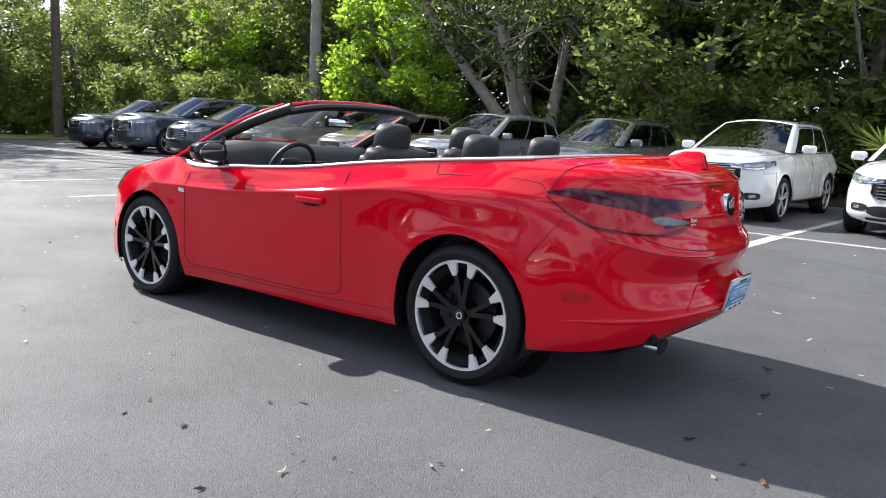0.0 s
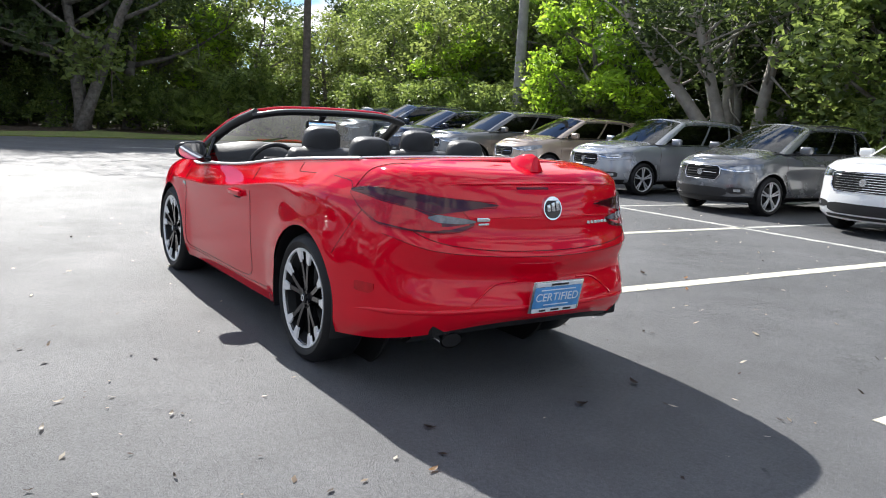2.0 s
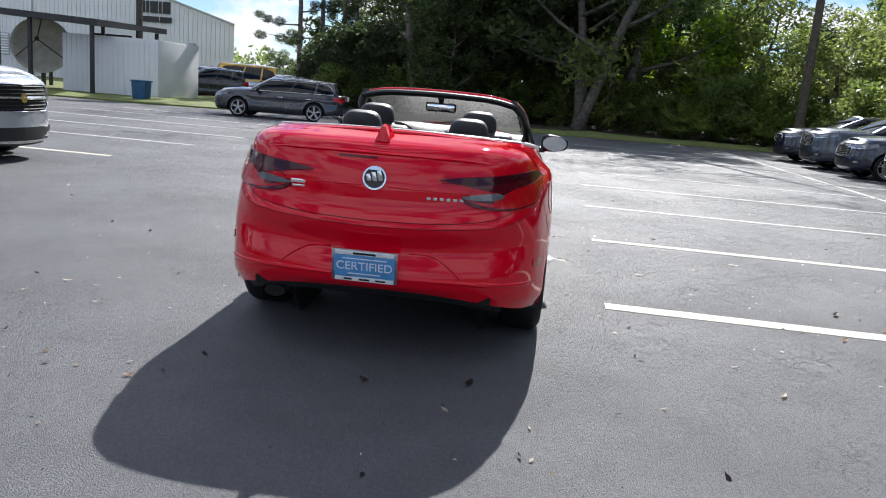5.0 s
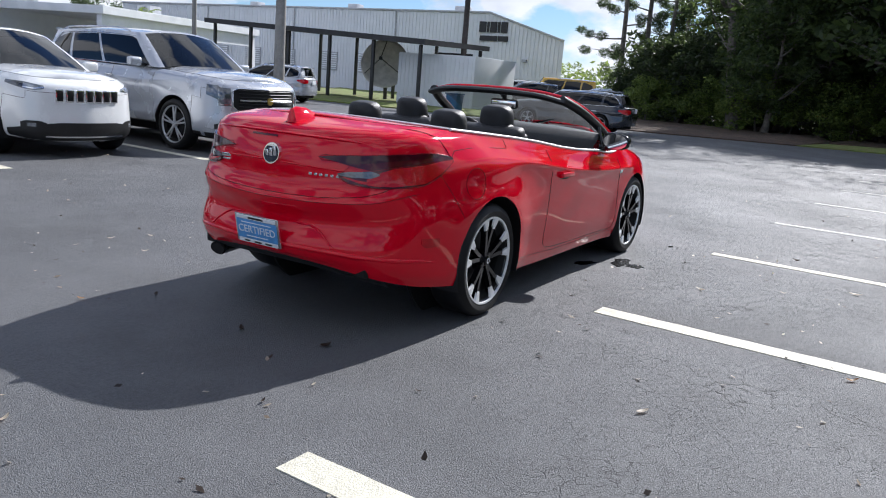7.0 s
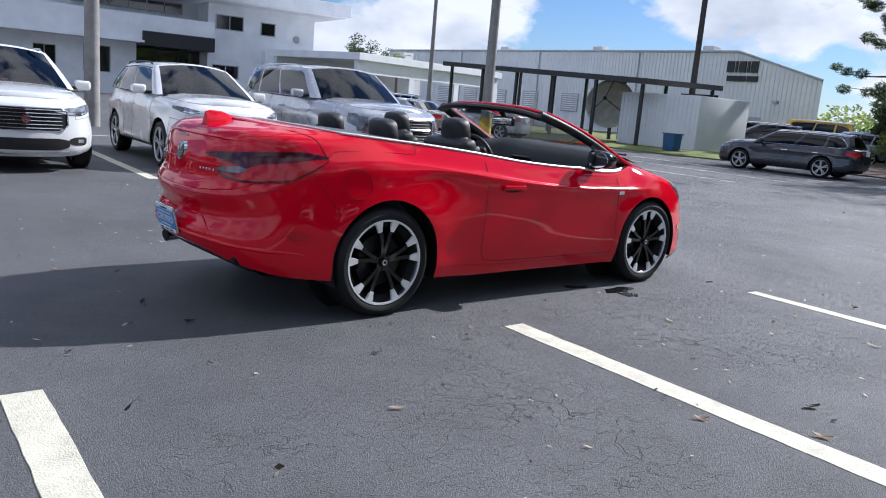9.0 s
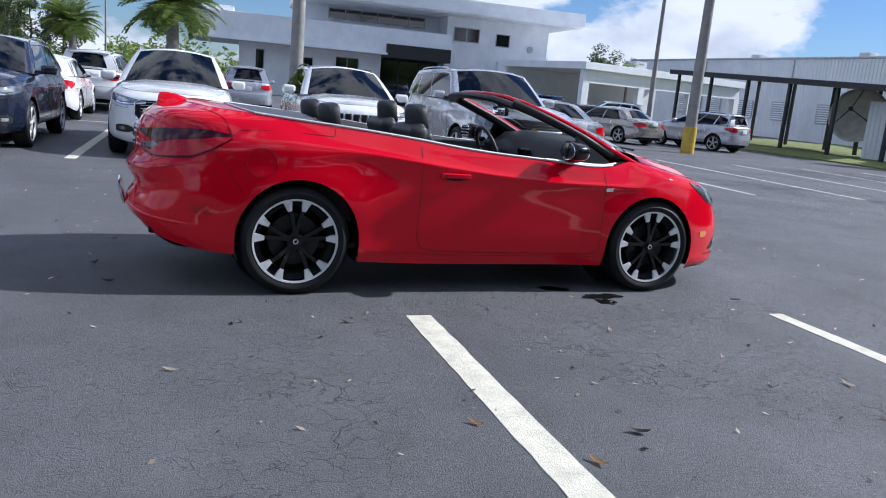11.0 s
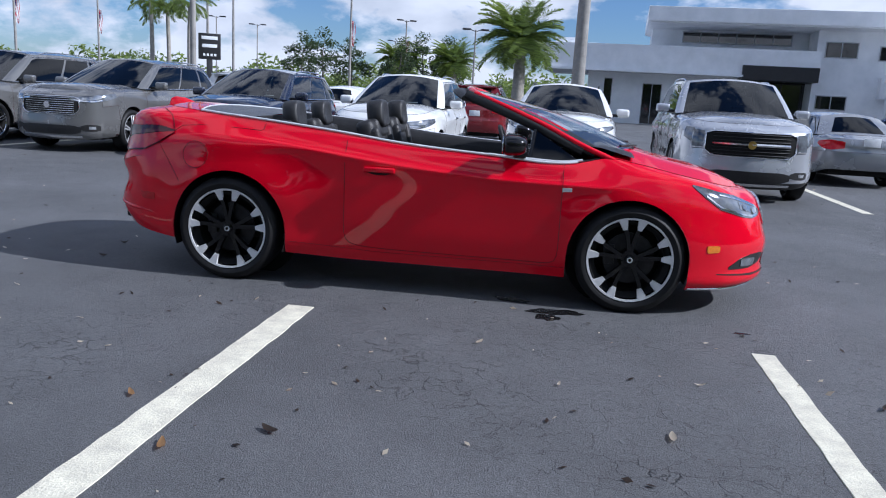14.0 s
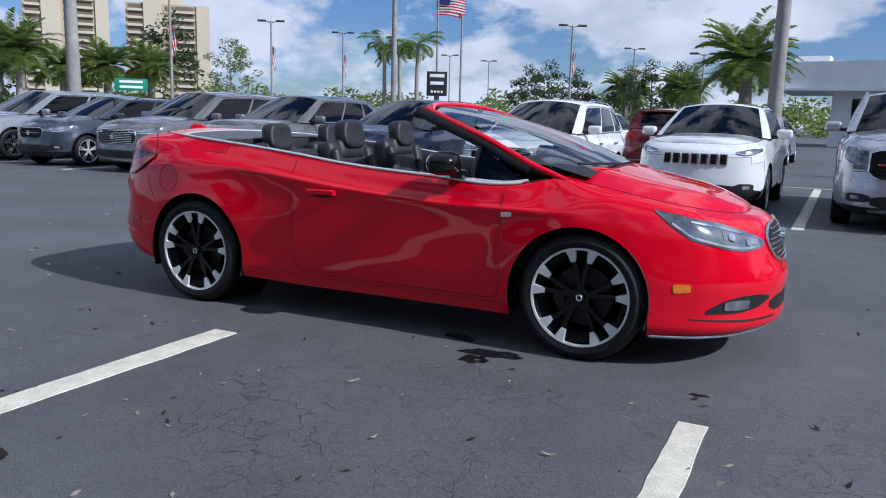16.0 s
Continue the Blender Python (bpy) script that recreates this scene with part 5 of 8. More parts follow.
        pts = [side(u, .0) for u in np.linspace(.03, .96, 16)] + [side(.975, .25), side(.95, .62)] + [side(u, .90) for u in np.linspace(.90, .04, 14)]
        hold("window_trim", tube_mesh("window_trim", [(p.x, (p.y + .006) * sg, p.z) for p in pts], .008, trim, 5), car)
        mp = side(.05, .10)
        mir = hold("wing_mirror", None, car)
        part("mirror_housing", box((mp.x - .12, (b + .10) * sg, belt + .085), (.13, .23, .145), .055, None, 4), body, mir)
        part("mirror_stalk", box((mp.x - .10, (b - .03) * sg, belt + .04), (.07, .12, .05), .015), BLACK, mir)
        for u in (.36, .68):
            if kind == "saloon" and u > .5:
                u = .78
            p = side(u, 0)
            q, _ = sh.point(sh.at_x(p.x), belt - .17, .02)
            part("door_handle", box((q.x, q.y * sg, q.z), (.20, .03, .032), .010), body if trim is BLACK else CHROME, car)
        if rails:
            rp = [side(u, 1.0) for u in np.linspace(.12, .93, 12)]
            hold("roof_rail", tube_mesh("roof_rail", [(p.x, (p.y - .035) * sg, p.z + (.045 if 0 < i < 11 else .012)) for i, p in enumerate(rp)], .014, CHROME if trim is CHROME else BLACK, 6), car)
        # lamps
        dark = sg < 0
        hl = [(sh.at_y(b * .40, False), nose - .125, nose - .085), (sh.at_y(b * .60, False), nose - .15, nose - .055), (sh.at_y(b * .78, False), nose - .155, nose - .035), (sh.at_x(a - .34), nose - .13, nose - .015), (sh.at_x(a - .62), nose - .06, nose + .005)]
        if grille == "split":
            hl = [(sh.at_y(b * .66, False), nose - .34, nose - .075), (sh.at_y(b * .80, False), nose - .34, nose - .065), (sh.at_x(a - .26), nose - .25, nose - .04), (sh.at_x(a - .42), nose - .18, nose - .03)]
        if grille == "slots":
            hl = [(sh.at_y(b * .60, False), nose - .085, nose - .05), (sh.at_y(b * .72, False), nose - .105, nose - .03), (sh.at_x(a - .28), nose - .09, nose - .01), (sh.at_x(a - .52), nose - .03, nose + .005)]
        lamp = hold("headlamp", sh.patch("headlamp", hl, LAMP_DARK, 16, 5, .006, dark, .03), car)
        hold("reflector", sh.patch("reflector", [(s_, lo_ + (hi_ - lo_) * .40, lo_ + (hi_ - lo_) * .80) for s_, lo_, hi_ in hl[1:-1]], LAMP_CLEAR, 10, 3, .009, dark), lamp)
        hold("running_light", sh.patch("running_light", [(s_, lo_ + .01, lo_ + .028) for s_, lo_, hi_ in hl[:-1]], CHROME, 10, 3, .010, dark), lamp)
        tl = [(sh.at_x(tail_x + .42), belt - .115, belt - .07), (sh.at_x(tail_x + .22), belt - .20, belt - .04), (sh.at_y(b * .78), belt - .22, belt - .03), (sh.at_y(b * .52), belt - .18, belt - .06)]
        hold("tail_lamp", sh.patch("tail_lamp", tl, LAMP_RED, 14, 5, .008, dark), car)
        fg = [(sh.at_y(b * .58, False), .40, .46), (sh.at_y(b * .66, False), .38, .49), (sh.at_y(b * .80, False), .38, .49), (sh.at_x(a - .30), .40, .47)]
        fog = hold("fog_lamp_surround", sh.patch("fog_lamp_surround", fg, BLACK, 10, 4, .006, dark), car)
        hold("fog_lamp", sh.patch("fog_lamp", [(sh.at_y(b * .70, False), .415, .46), (sh.at_y(b * .79, False), .415, .46)], LAMP_CLEAR, 5, 3, .010, dark), fog)
    # screens and roof
    def sheet_point(p, q, v, lift):
        nrm = (q - p).cross(Vector((0, 1, 0))).normalized()
        return p.lerp(q, v) + nrm * (lift + .05 * v * (1 - v)) * (-1 if nrm.z < 0 else 1)

    def across(name, lo, hi, bulge, mat, m=13, n=7, lift=0.0, v0=0.0, v1=1.0, inset=0.0, u0=1.0, u1=-1.0):
        vv, ff = [], []
        for i in range(m):
            u = u0 + (u1 - u0) * i / (m - 1)
            p = Vector((lo[0] + bulge * (1 - u * u), (lo[1] - inset) * u, lo[2] + .03 * (1 - u * u)))
            q = Vector((hi[0] + bulge * .6 * (1 - u * u), (hi[1] - inset) * u, hi[2] + .07 * (1 - u * u)))
            for j in range(n):
                vv.append(sheet_point(p, q, v0 + (v1 - v0) * j / (n - 1), lift))
        for i in range(m - 1):
            for j in range(n - 1):
                q = i * n + j
                ff.append((q, q + 1, q + n + 1, q + n))
        return hold(name, mesh_of(name, vv, ff, mat), car)

    f_lo, f_hi = side(0, 0), side(0, 1)
    r_lo, r_hi = side(1, 0), side(1, 1)
    ws = across("windscreen", (f_lo.x, f_lo.y - .01, f_lo.z), (f_hi.x, f_hi.y - .01, f_hi.z), .13, GLASS_SCREEN, lift=.004, v0=.02, v1=.965, u0=.945, u1=-.945)
    foot, head = (f_lo.x, f_lo.y - .01, f_lo.z), (f_hi.x, f_hi.y - .01, f_hi.z)
    across("windscreen_header", foot, head, .13, body, lift=.006, v0=.945, v1=1.0)
    for sg in (1, -1):
        # the pillar wraps from the screen's edge to the side of the cabin
        vv, ff = [], []
        for j in range(9):
            v = j / 8
            ring = []
            for u in (.925, .96, 1.0):
                p = Vector((foot[0] + .13 * (1 - u * u), foot[1] * u, foot[2] + .03 * (1 - u * u)))
                q = Vector((head[0] + .078 * (1 - u * u), head[1] * u, head[2] + .07 * (1 - u * u)))
                ring.append(sheet_point(p, q, v, .008 if u < 1 else .004))
            e0, e1 = side(.004, v), side(.035, v)
            ring += [Vector((e0.x + .012, e0.y + .004, e0.z)), Vector((e1.x, e1.y + .005, e1.z))]
            vv += [Vector((r.x, r.y * sg, r.z)) for r in ring]
        for j in range(8):
            for k in range(4):
                q = j * 5 + k
                f = (q, q + 1, q + 6, q + 5)
                ff.append(f if sg > 0 else f[::-1])
        hold("front_pillar", mesh_of("front_pillar", vv, ff, body), car)
    part("wiper", cyl((cowl + .06, .45, belt + .05), (cowl + .02, -.25, belt + .06), .008, None, 6), BLACK, car)
    part("wiper", cyl((cowl + .08, -.1, belt + .055), (cowl + .02, -.70, belt + .05), .008, None, 6), BLACK, car)
    part("cowl_panel", box((cowl + .02, 0, belt - .01), (.20, b * 1.66, .06), .02), BLACK, car)
    if kind != "van":
        part("windscreen_label", box((cowl - .06, .28, belt + .062), (.12, .30, .004), 0), PLATE_WHITE, car)
    across("tail_panel", (r_lo.x, r_lo.y, r_lo.z), (r_hi.x, r_hi.y, r_hi.z), -.07, body)
    across("rear_screen", (r_lo.x, r_lo.y, r_lo.z), (r_hi.x, r_hi.y, r_hi.z), -.07, TINTED, lift=.010, v0=.10, v1=.84, inset=.10)
    vv, ff = [], []
    n = 13
    for i in range(n):
        p = side(i / (n - 1), 1.0)
        for k in range(11):
            u = 1 - 2 * k / 10
            bow = (.13 * .6 if i == 0 else -.07 * .6 if i == n - 1 else 0) * (1 - u * u)
            vv.append(Vector((p.x + bow, p.y * u, p.z + .07 * (1 - abs(u) ** 2.0))))
    for i in range(n - 1):
        for k in range(10):
            q = i * 11 + k
            ff.append((q, q + 1, q + 12, q + 11))
    hold("roof", mesh_of("roof", vv, ff, body), car)
    if kind == "suv":
        sp = side(1, 1)
        part("roof_spoiler", box((sp.x - .06, 0, sp.z + .015), (.22, sp.y * 1.86, .035), .012), body, car)
    # cabin inside
    part("cabin_floor", box(((cowl + rbelt) / 2, 0, .52), (cowl - rbelt - .1, b * 1.7, .3), .03), CABIN, car)
    part("dashboard", box((cowl - .22, 0, belt - .10), (.42, b * 1.68, .22), .08, None, 3), CABIN, car)
    for sg in (1, -1):
        part("front_seat", box((-.28, sg * .38, belt - .12), (.18, .48, .62), .07, None, 3), CABIN, car)
        part("headrest", box((-.33, sg * .38, belt + .28), (.10, .24, .18), .04, None, 3), CABIN, car)
    # grille
    g = hold("grille", None, car)
    gz0, gz1, gy = nose - .30, nose - .075, b * .42
    if grille == "slots":
        for k in range(7):
            y = (k - 3) * .128
            s_ = sh.at_y(abs(y), False) if abs(y) > .01 else 0.0
            q, nn = sh.point(s_, nose - .16, .0)
            part("slot_rim", box((q.x + .004, y, q.z), (.03, .112, .165), .012), CHROME, g)
            part("slot", box((q.x + .014, y, q.z), (.03, .080, .135), .010), DARK, g)
        for dark in (False, True):
            hold("bumper_strip", sh.patch("bumper_strip", [(0.0, .275, .295), (sh.at_y(b * .6, False), .275, .295)], CHROME, 8, 3, .009, dark), car)
            hold("lower_cladding", sh.patch("lower_cladding", [(0.0, .23, .47), (sh.at_y(b * .55, False), .23, .46), (sh.at_y(b * .78, False), .25, .42), (sh.at_x(a - .46), .29, .38)], BLACK, 14, 4, .005, dark), car)
    else:
        big = grille in ("mesh", "split", "tall")
        if big:
            gz0 = nose - (.42 if grille == "split" else .36)
            gy = b * (.63 if grille == "split" else .56)
        for dark in (False, True):
            ex = -1 if dark else 1
            e1 = sh.at_y(gy, False)
            e2 = sh.at_y(gy * .85, False)
            hold("grille_field", sh.patch("grille_field", [(0.0, gz0, gz1), (e2, gz0 + .01, gz1), (e1, gz0 + .08, gz1 - .03)], DARK, 10, 4, .006, dark), g)
            bars = {"bars": 5, "split": 7, "mesh": 8, "tall": 6, "thin": 4}.get(grille, 5)
            for k in range(bars):
                z = gz0 + (gz1 - gz0) * (k + .6) / bars
                pts = [sh.point(s_, z, .012)[0] for s_ in np.linspace(0, e2, 6)]
                hold("grille_bar", tube_mesh("grille_bar", [(p.x, p.y * ex, p.z) for p in pts], .006 if grille != "split" or k != 3 else .022, BLACK if (grille == "split" and k != 3) or (grille == "bars" and k != 2) else CHROME, 5), g)
            rim_ = [sh.point(s_, z_, .012)[0] for s_, z_ in ((0, gz1 + .004), (e2, gz1 + .004), (e1, gz1 - .03), (e1, gz0 + .08), (e2, gz0 - .004), (0, gz0 - .004))]
            hold("grille_rim", tube_mesh("grille_rim", [(p.x, p.y * ex, p.z) for p in rim_], .011, CHROME, 6), g)
        q, _ = sh.point(0.0, (gz0 + gz1) / 2, .018)
        part("front_badge", cyl((q.x - .01, 0, q.z), (q.x + .012, 0, q.z), .055 if grille != "split" else .06, None, 20), GOLD if grille == "split" else CHROME, g)
    for dark in (False, True):
        hold("lower_intake", sh.patch("lower_intake", [(0.0, .315, .47), (sh.at_y(b * .46, False), .315, .47), (sh.at_y(b * .58, False), .36, .44)], BLACK, 8, 4, .006, dark), car)
        hold("skid_trim", sh.patch("skid_trim", [(0.0, .25, .29), (sh.at_y(b * .60, False), .26, .295)], CHROME if trim is CHROME else BLACK, 8, 3, .008, dark), car)
    if grille in ("bars", "split"):
        for dark in (False, True):
            hold("lower_cladding", sh.patch("lower_cladding", [(0.0, .21, .32), (sh.at_y(b * .60, False), .22, .32), (sh.at_x(a - .44), .27, .34)], BLACK, 10, 3, .004, dark), car)
    part("rear_plate", box((-a - .002, 0, .88), (.02, .31, .16), .006), PLATE_WHITE, car)
    part("underbody", box((0, 0, .30), (L - .5, W * .72, .16), .04), DARK, car)
    for x in (xf, xr):
        for sg in (1, -1):
            wheel(car, "wheel", x, sg * (b - .122), wr, wr, wr * .735, .235, plain_spokes, sg < 0, rim, spokes, rim)
            vv, ff = [], []
            for k in range(15):
                q = -.3 + (math.pi + .6) * k / 14
                for y in (b - .02, .52):
                    vv.append((x + (R + .006) * math.cos(q), y * sg, wr + (R + .006) * math.sin(q)))
            for k in range(14):
                ff.append((2 * k, 2 * k + 2, 2 * k + 3, 2 * k + 1))
            hold("wheel_housing", mesh_of("wheel_housing", vv, ff, DARK), car)
    return car


TINTED = glass_material("tinted_glass", (0.035, 0.038, 0.042))
GOLD = material("gold_badge", (0.65, 0.45, 0.12), 0.3, 0.9, var=0.05)
ROW_N, ROW_S = "cars parked in the row before the showroom", "cars parked along the trees"


def north(x, bump=6.35, L=4.66, turn=0.0):
    """Nose towards the drive, at stall centre x."""
    return pose(x + .02, bump - 0.055 * x + L / 2, 0, 0, 0, -90 - 2.7 + turn)


def south(x, bump=-8.55, L=4.66, turn=0.0):
    return pose(x, bump - 0.05 * x - L / 2, 0, 0, 0, 90 - 2.7 + turn)


def place(car, m):
    car.matrix_basis = m
    return car


tahoe = place(parked_car("large silver sport utility vehicle with a gold badge", SILVER_P, L=5.18, W=2.05, H=1.89, wr=.40, base=2.95, hood=1.22, nose=1.10, belt=1.24, cowl=1.02, wtop=.22, rtop=-2.30, rbelt=-2.42, sill=.38, grille="split", tumble=.185, group=ROW_N, trim=CHROME), north(3.88, 6.15, 5.18))
jeep = place(parked_car("white sport utility vehicle with a seven-slot grille", WHITE_P, L=4.62, W=1.86, H=1.68, wr=.36, base=2.72, hood=1.08, nose=.98, belt=1.10, cowl=.98, wtop=.10, rtop=-1.9, rbelt=-2.1, grille="slots", lower=BLACK, group=ROW_N), north(1.08, 6.55, 4.62))
place(parked_car("white crossover with a chrome grille and slim lamps", WHITE_P, L=4.66, W=1.84, H=1.70, hood=1.06, nose=.93, belt=1.08, grille="tall", group=ROW_N, trim=CHROME), north(-1.85, 6.3))
place(parked_car("navy blue crossover with a wide chrome grille", NAVY_P, L=4.65, W=1.84, H=1.66, hood=1.05, nose=.92, belt=1.07, grille="tall", group=ROW_N, trim=CHROME), north(-4.75, 6.25))
place(parked_car("grey sport utility vehicle with a chrome mesh grille", BRONZE_P, L=4.92, W=1.92, H=1.72, hood=1.12, nose=1.02, belt=1.12, wr=.38, grille="mesh", group=ROW_N, trim=CHROME), north(-7.6, 6.1, 4.92))
place(parked_car("grey-bronze three-row crossover with bright alloy wheels", BRONZE_P, L=5.19, W=2.0, H=1.78, hood=1.10, nose=.96, belt=1.12, wr=.38, base=3.07, cowl=1.14, wtop=.12, rtop=-2.3, rbelt=-2.42, grille="mesh", group=ROW_N, trim=CHROME, rim=CHROME), north(-10.5, 6.15, 5.19))
place(parked_car("dark slate-blue compact crossover", SLATE_P, L=4.48, W=1.855, H=1.64, hood=1.03, nose=.92, belt=1.07, grille="bars", group=ROW_N), north(-13.35, 6.2, 4.48))
place(parked_car("silver-grey three-row crossover with bright wheels", MIDGREY_P, L=5.19, W=2.0, H=1.78, hood=1.10, nose=.96, belt=1.12, wr=.38, base=3.07, cowl=1.14, wtop=.12, rtop=-2.3, rbelt=-2.42, grille="mesh", group=ROW_N, trim=CHROME, rim=CHROME), north(-16.3, 6.1, 5.19))

place(parked_car("white sport utility vehicle with a wide barred grille", WHITE_P, L=4.88, W=1.925, H=1.73, hood=1.10, nose=1.0, belt=1.12, wr=.37, base=2.79, grille="mesh", group=ROW_S), south(.55, -8.55, 4.88))
place(parked_car("dark grey small crossover with a chrome-winged grille", GREY_P, L=4.28, W=1.775, H=1.66, hood=1.05, nose=.90, belt=1.08, base=2.555, wr=.345, rtop=-1.75, rbelt=-1.95, grille="bars", group=ROW_S), south(3.55, -8.62, 4.28))
place(parked_car("silver-grey crossover with a chrome-winged grille", MIDGREY_P, L=4.66, H=1.70, hood=1.06, nose=.92, belt=1.08, grille="bars", group=ROW_S, trim=CHROME), south(6.95, -8.9))
place(parked_car("tan small crossover with dark lower trim", TAN_P, L=4.28, W=1.775, H=1.66, hood=1.05, nose=.90, belt=1.08, base=2.555, wr=.345, rtop=-1.75, rbelt=-1.95, grille="bars", group=ROW_S), south(10.15, -9.0, 4.28))
place(parked_car("grey-bronze crossover with multi-spoke wheels", BRONZE_P, L=4.66, H=1.70, hood=1.06, nose=.92, belt=1.08, grille="bars", group=ROW_S, trim=CHROME), south(13.4, -8.9) @ Matrix.Scale(1.05, 4))
place(parked_car("navy blue crossover beside the trees", NAVY_P, L=4.65, H=1.66, hood=1.05, nose=.92, belt=1.07, grille="tall", group=ROW_S, trim=CHROME), south(16.7, -8.9) @ Matrix.Scale(1.07, 4))
place(parked_car("slate-grey large sport utility vehicle", SLATE_P, L=5.03, W=2.0, H=1.78, hood=1.15, nose=1.04, belt=1.14, wr=.38, base=2.86, grille="mesh", group=ROW_S), south(19.8, -8.9, 5.03) @ Matrix.Scale(1.10, 4))
place(parked_car("dark navy sport utility vehicle at the row's end", NAVY_P, L=4.75, W=1.9, H=1.66, hood=1.05, nose=.94, belt=1.07, grille="bars", group=ROW_S), south(23.1, -8.9, 4.75) @ Matrix.Scale(1.10, 4))
place(parked_car("white small crossover in the tree row", WHITE_P, L=4.48, W=1.85, H=1.65, hood=1.04, nose=.92, belt=1.07, grille="tall", group=ROW_S), south(-2.35, -8.5, 4.48))

# ---- more parked cars, further off ----
ESTATE_P = car_paint("dark_grey_car_paint", (0.030, 0.033, 0.042), 0.3)
place(parked_car("dark grey estate car beside the grass", ESTATE_P, L=4.80, W=1.84, H=1.48, wr=.335, base=2.705, hood=.96, nose=.82, belt=.95, cowl=1.02, wtop=.30, rtop=-1.95, rbelt=-2.2, sill=.24, grille="bars", trim=CHROME, kind="estate", rim=ALLOY), pose(21.7, 8.15, 0, 0, 0, 95))
place(parked_car("beige-silver saloon car seen from behind", BEIGE_P, L=4.83, W=1.82, H=1.45, wr=.33, base=2.74, hood=.93, nose=.80, belt=.93, cowl=1.0, wtop=.30, rtop=-1.15, rbelt=-1.75, sill=.22, rails=False, kind="saloon", tumble=.2), pose(15.9, 22.6, 0, 0, 0, 104))
place(parked_car("silver and black small crossover seen from behind", SILVER_P, L=4.29, W=1.76, H=1.59, wr=.34, base=2.62, hood=1.0, nose=.88, belt=1.04, rtop=-1.75, rbelt=-1.98, lower=BLACK), pose(19.7, 21.6, 0, 0, 0, 108))
place(parked_car("silver crossover parked nose-in to the showroom", SILVER_P, hood=1.06, nose=.92, belt=1.08, H=1.70, trim=CHROME), pose(1.15, 25.6, 0, 0, 0, 86))
place(parked_car("white crossover seen from behind", WHITE_P, H=1.69, hood=1.05, nose=.92, belt=1.08), pose(-3.7, 20.4, 0, 0, 0, 84))
place(parked_car("maroon crossover behind the white one", MAROON_P, L=4.8, W=1.9, H=1.74, hood=1.08, nose=.95, belt=1.1), pose(-1.25, 18.9, 0, 0, 0, 90))
place(parked_car("white saloon car between two rows", WHITE_P, L=4.6, W=1.8, H=1.45, wr=.33, hood=.93, nose=.80, belt=.93, cowl=1.0, wtop=.3, rtop=-1.15, rbelt=-1.75, sill=.22, rails=False, kind="saloon"), pose(-4.6, 15.4, 0, 0, 0, 88))
place(parked_car("silver-blue saloon car behind the large silver vehicle", MIDGREY_P, L=4.7, W=1.82, H=1.45, wr=.33, hood=.93, nose=.80, belt=.93, cowl=1.0, wtop=.3, rtop=-1.15, rbelt=-1.75, sill=.22, rails=False, kind="saloon"), pose(6.9, 12.2, 0, 0, 0, 92))
place(parked_car("blue off-road vehicle by the service wing", BLUE_P, L=4.3, W=1.87, H=1.82, wr=.39, hood=1.16, nose=1.08, belt=1.18, sill=.40), pose(18.4, 35.5, 0, 0, 0, 150))
place(parked_car("black saloon car by the service wing", BLACK_P, L=4.8, W=1.85, H=1.44, wr=.33, hood=.93, nose=.80, belt=.93, cowl=1.0, wtop=.3, rtop=-1.15, rbelt=-1.75, sill=.22, rails=False, kind="saloon"), pose(19.8, 31.6, 0, 0, 0, 165))
place(parked_car("white sport utility vehicle by the service wing", WHITE_P, L=4.8, W=1.9, H=1.76, hood=1.1, nose=1.0, belt=1.12), pose(22.4, 33.6, 0, 0, 0, 160))
place(parked_car("black sport utility vehicle across the grass", BLACK_P, L=4.8, W=1.9, H=1.76, hood=1.1, nose=1.0, belt=1.12), pose(36.0, 17.2, 0, 0, 0, 118))
place(parked_car("white pickup-bodied utility vehicle across the grass", WHITE_P, L=5.4, W=2.0, H=1.9, wr=.40, base=3.2, hood=1.22, nose=1.12, belt=1.22, cowl=1.1, wtop=.4, rtop=-2.3, rbelt=-2.5, sill=.4), pose(40.4, 20.4, 0, 0, 0, 112))
place(parked_car("silver crossover beyond the black one", MIDGREY_P, H=1.68), pose(38.8, 13.9, 0, 0, 0, 110))
place(parked_car("yellow delivery van behind the black vehicle", YELLOW_P, L=5.4, W=2.0, H=2.25, wr=.36, base=3.3, hood=1.15, nose=1.0, belt=1.25, cowl=1.5, wtop=.9, rtop=-2.5, rbelt=-2.62, sill=.34, rails=False, kind="van"), pose(43.5, 18.3, 0, 0, 0, 112))
place(parked_car("white sport utility vehicle near the pines", WHITE_P, L=4.8, W=1.9, H=1.76, hood=1.1, nose=1.0, belt=1.12), pose(43.5, 15.6, 0, 0, 0, 112))
place(parked_car("maroon crossover in the far row", MAROON_P, H=1.68), pose(-24.2, 7.4, 0, 0, 0, -95))
for i, (x, p_) in enumerate(((-19.2, NAVY_P), (-7.9, WHITE_P), (-11.0, MIDGREY_P), (-14.2, SILVER_P))):
    place(parked_car(("navy blue", "white", "silver-grey", "silver")[i] + " crossover in the second row", p_, H=1.68), pose(x, 16.8 - .05 * x, 0, 0, 0, 86))

# ---- buildings ----
WALL_WHITE = material("white_stucco", (0.87, 0.88, 0.90), 0.8, var=0.05, scale=0.7, bump=0.15, bscale=60, second=(0.77, 0.79, 0.81), fine=0.04)
TRIM_GREY = material("grey_trim", (0.45, 0.46, 0.48), 0.6, var=0.08, scale=2)
DARK_GLASS = material("dark_window_glass", (0.012, 0.014, 0.016), 0.06, var=0.2, scale=1.0, coat=1.0)
METAL_WALL = material("white_metal_siding", (0.80, 0.82, 0.84), 0.5, var=0.05, scale=0.5, second=(0.72, 0.74, 0.76))
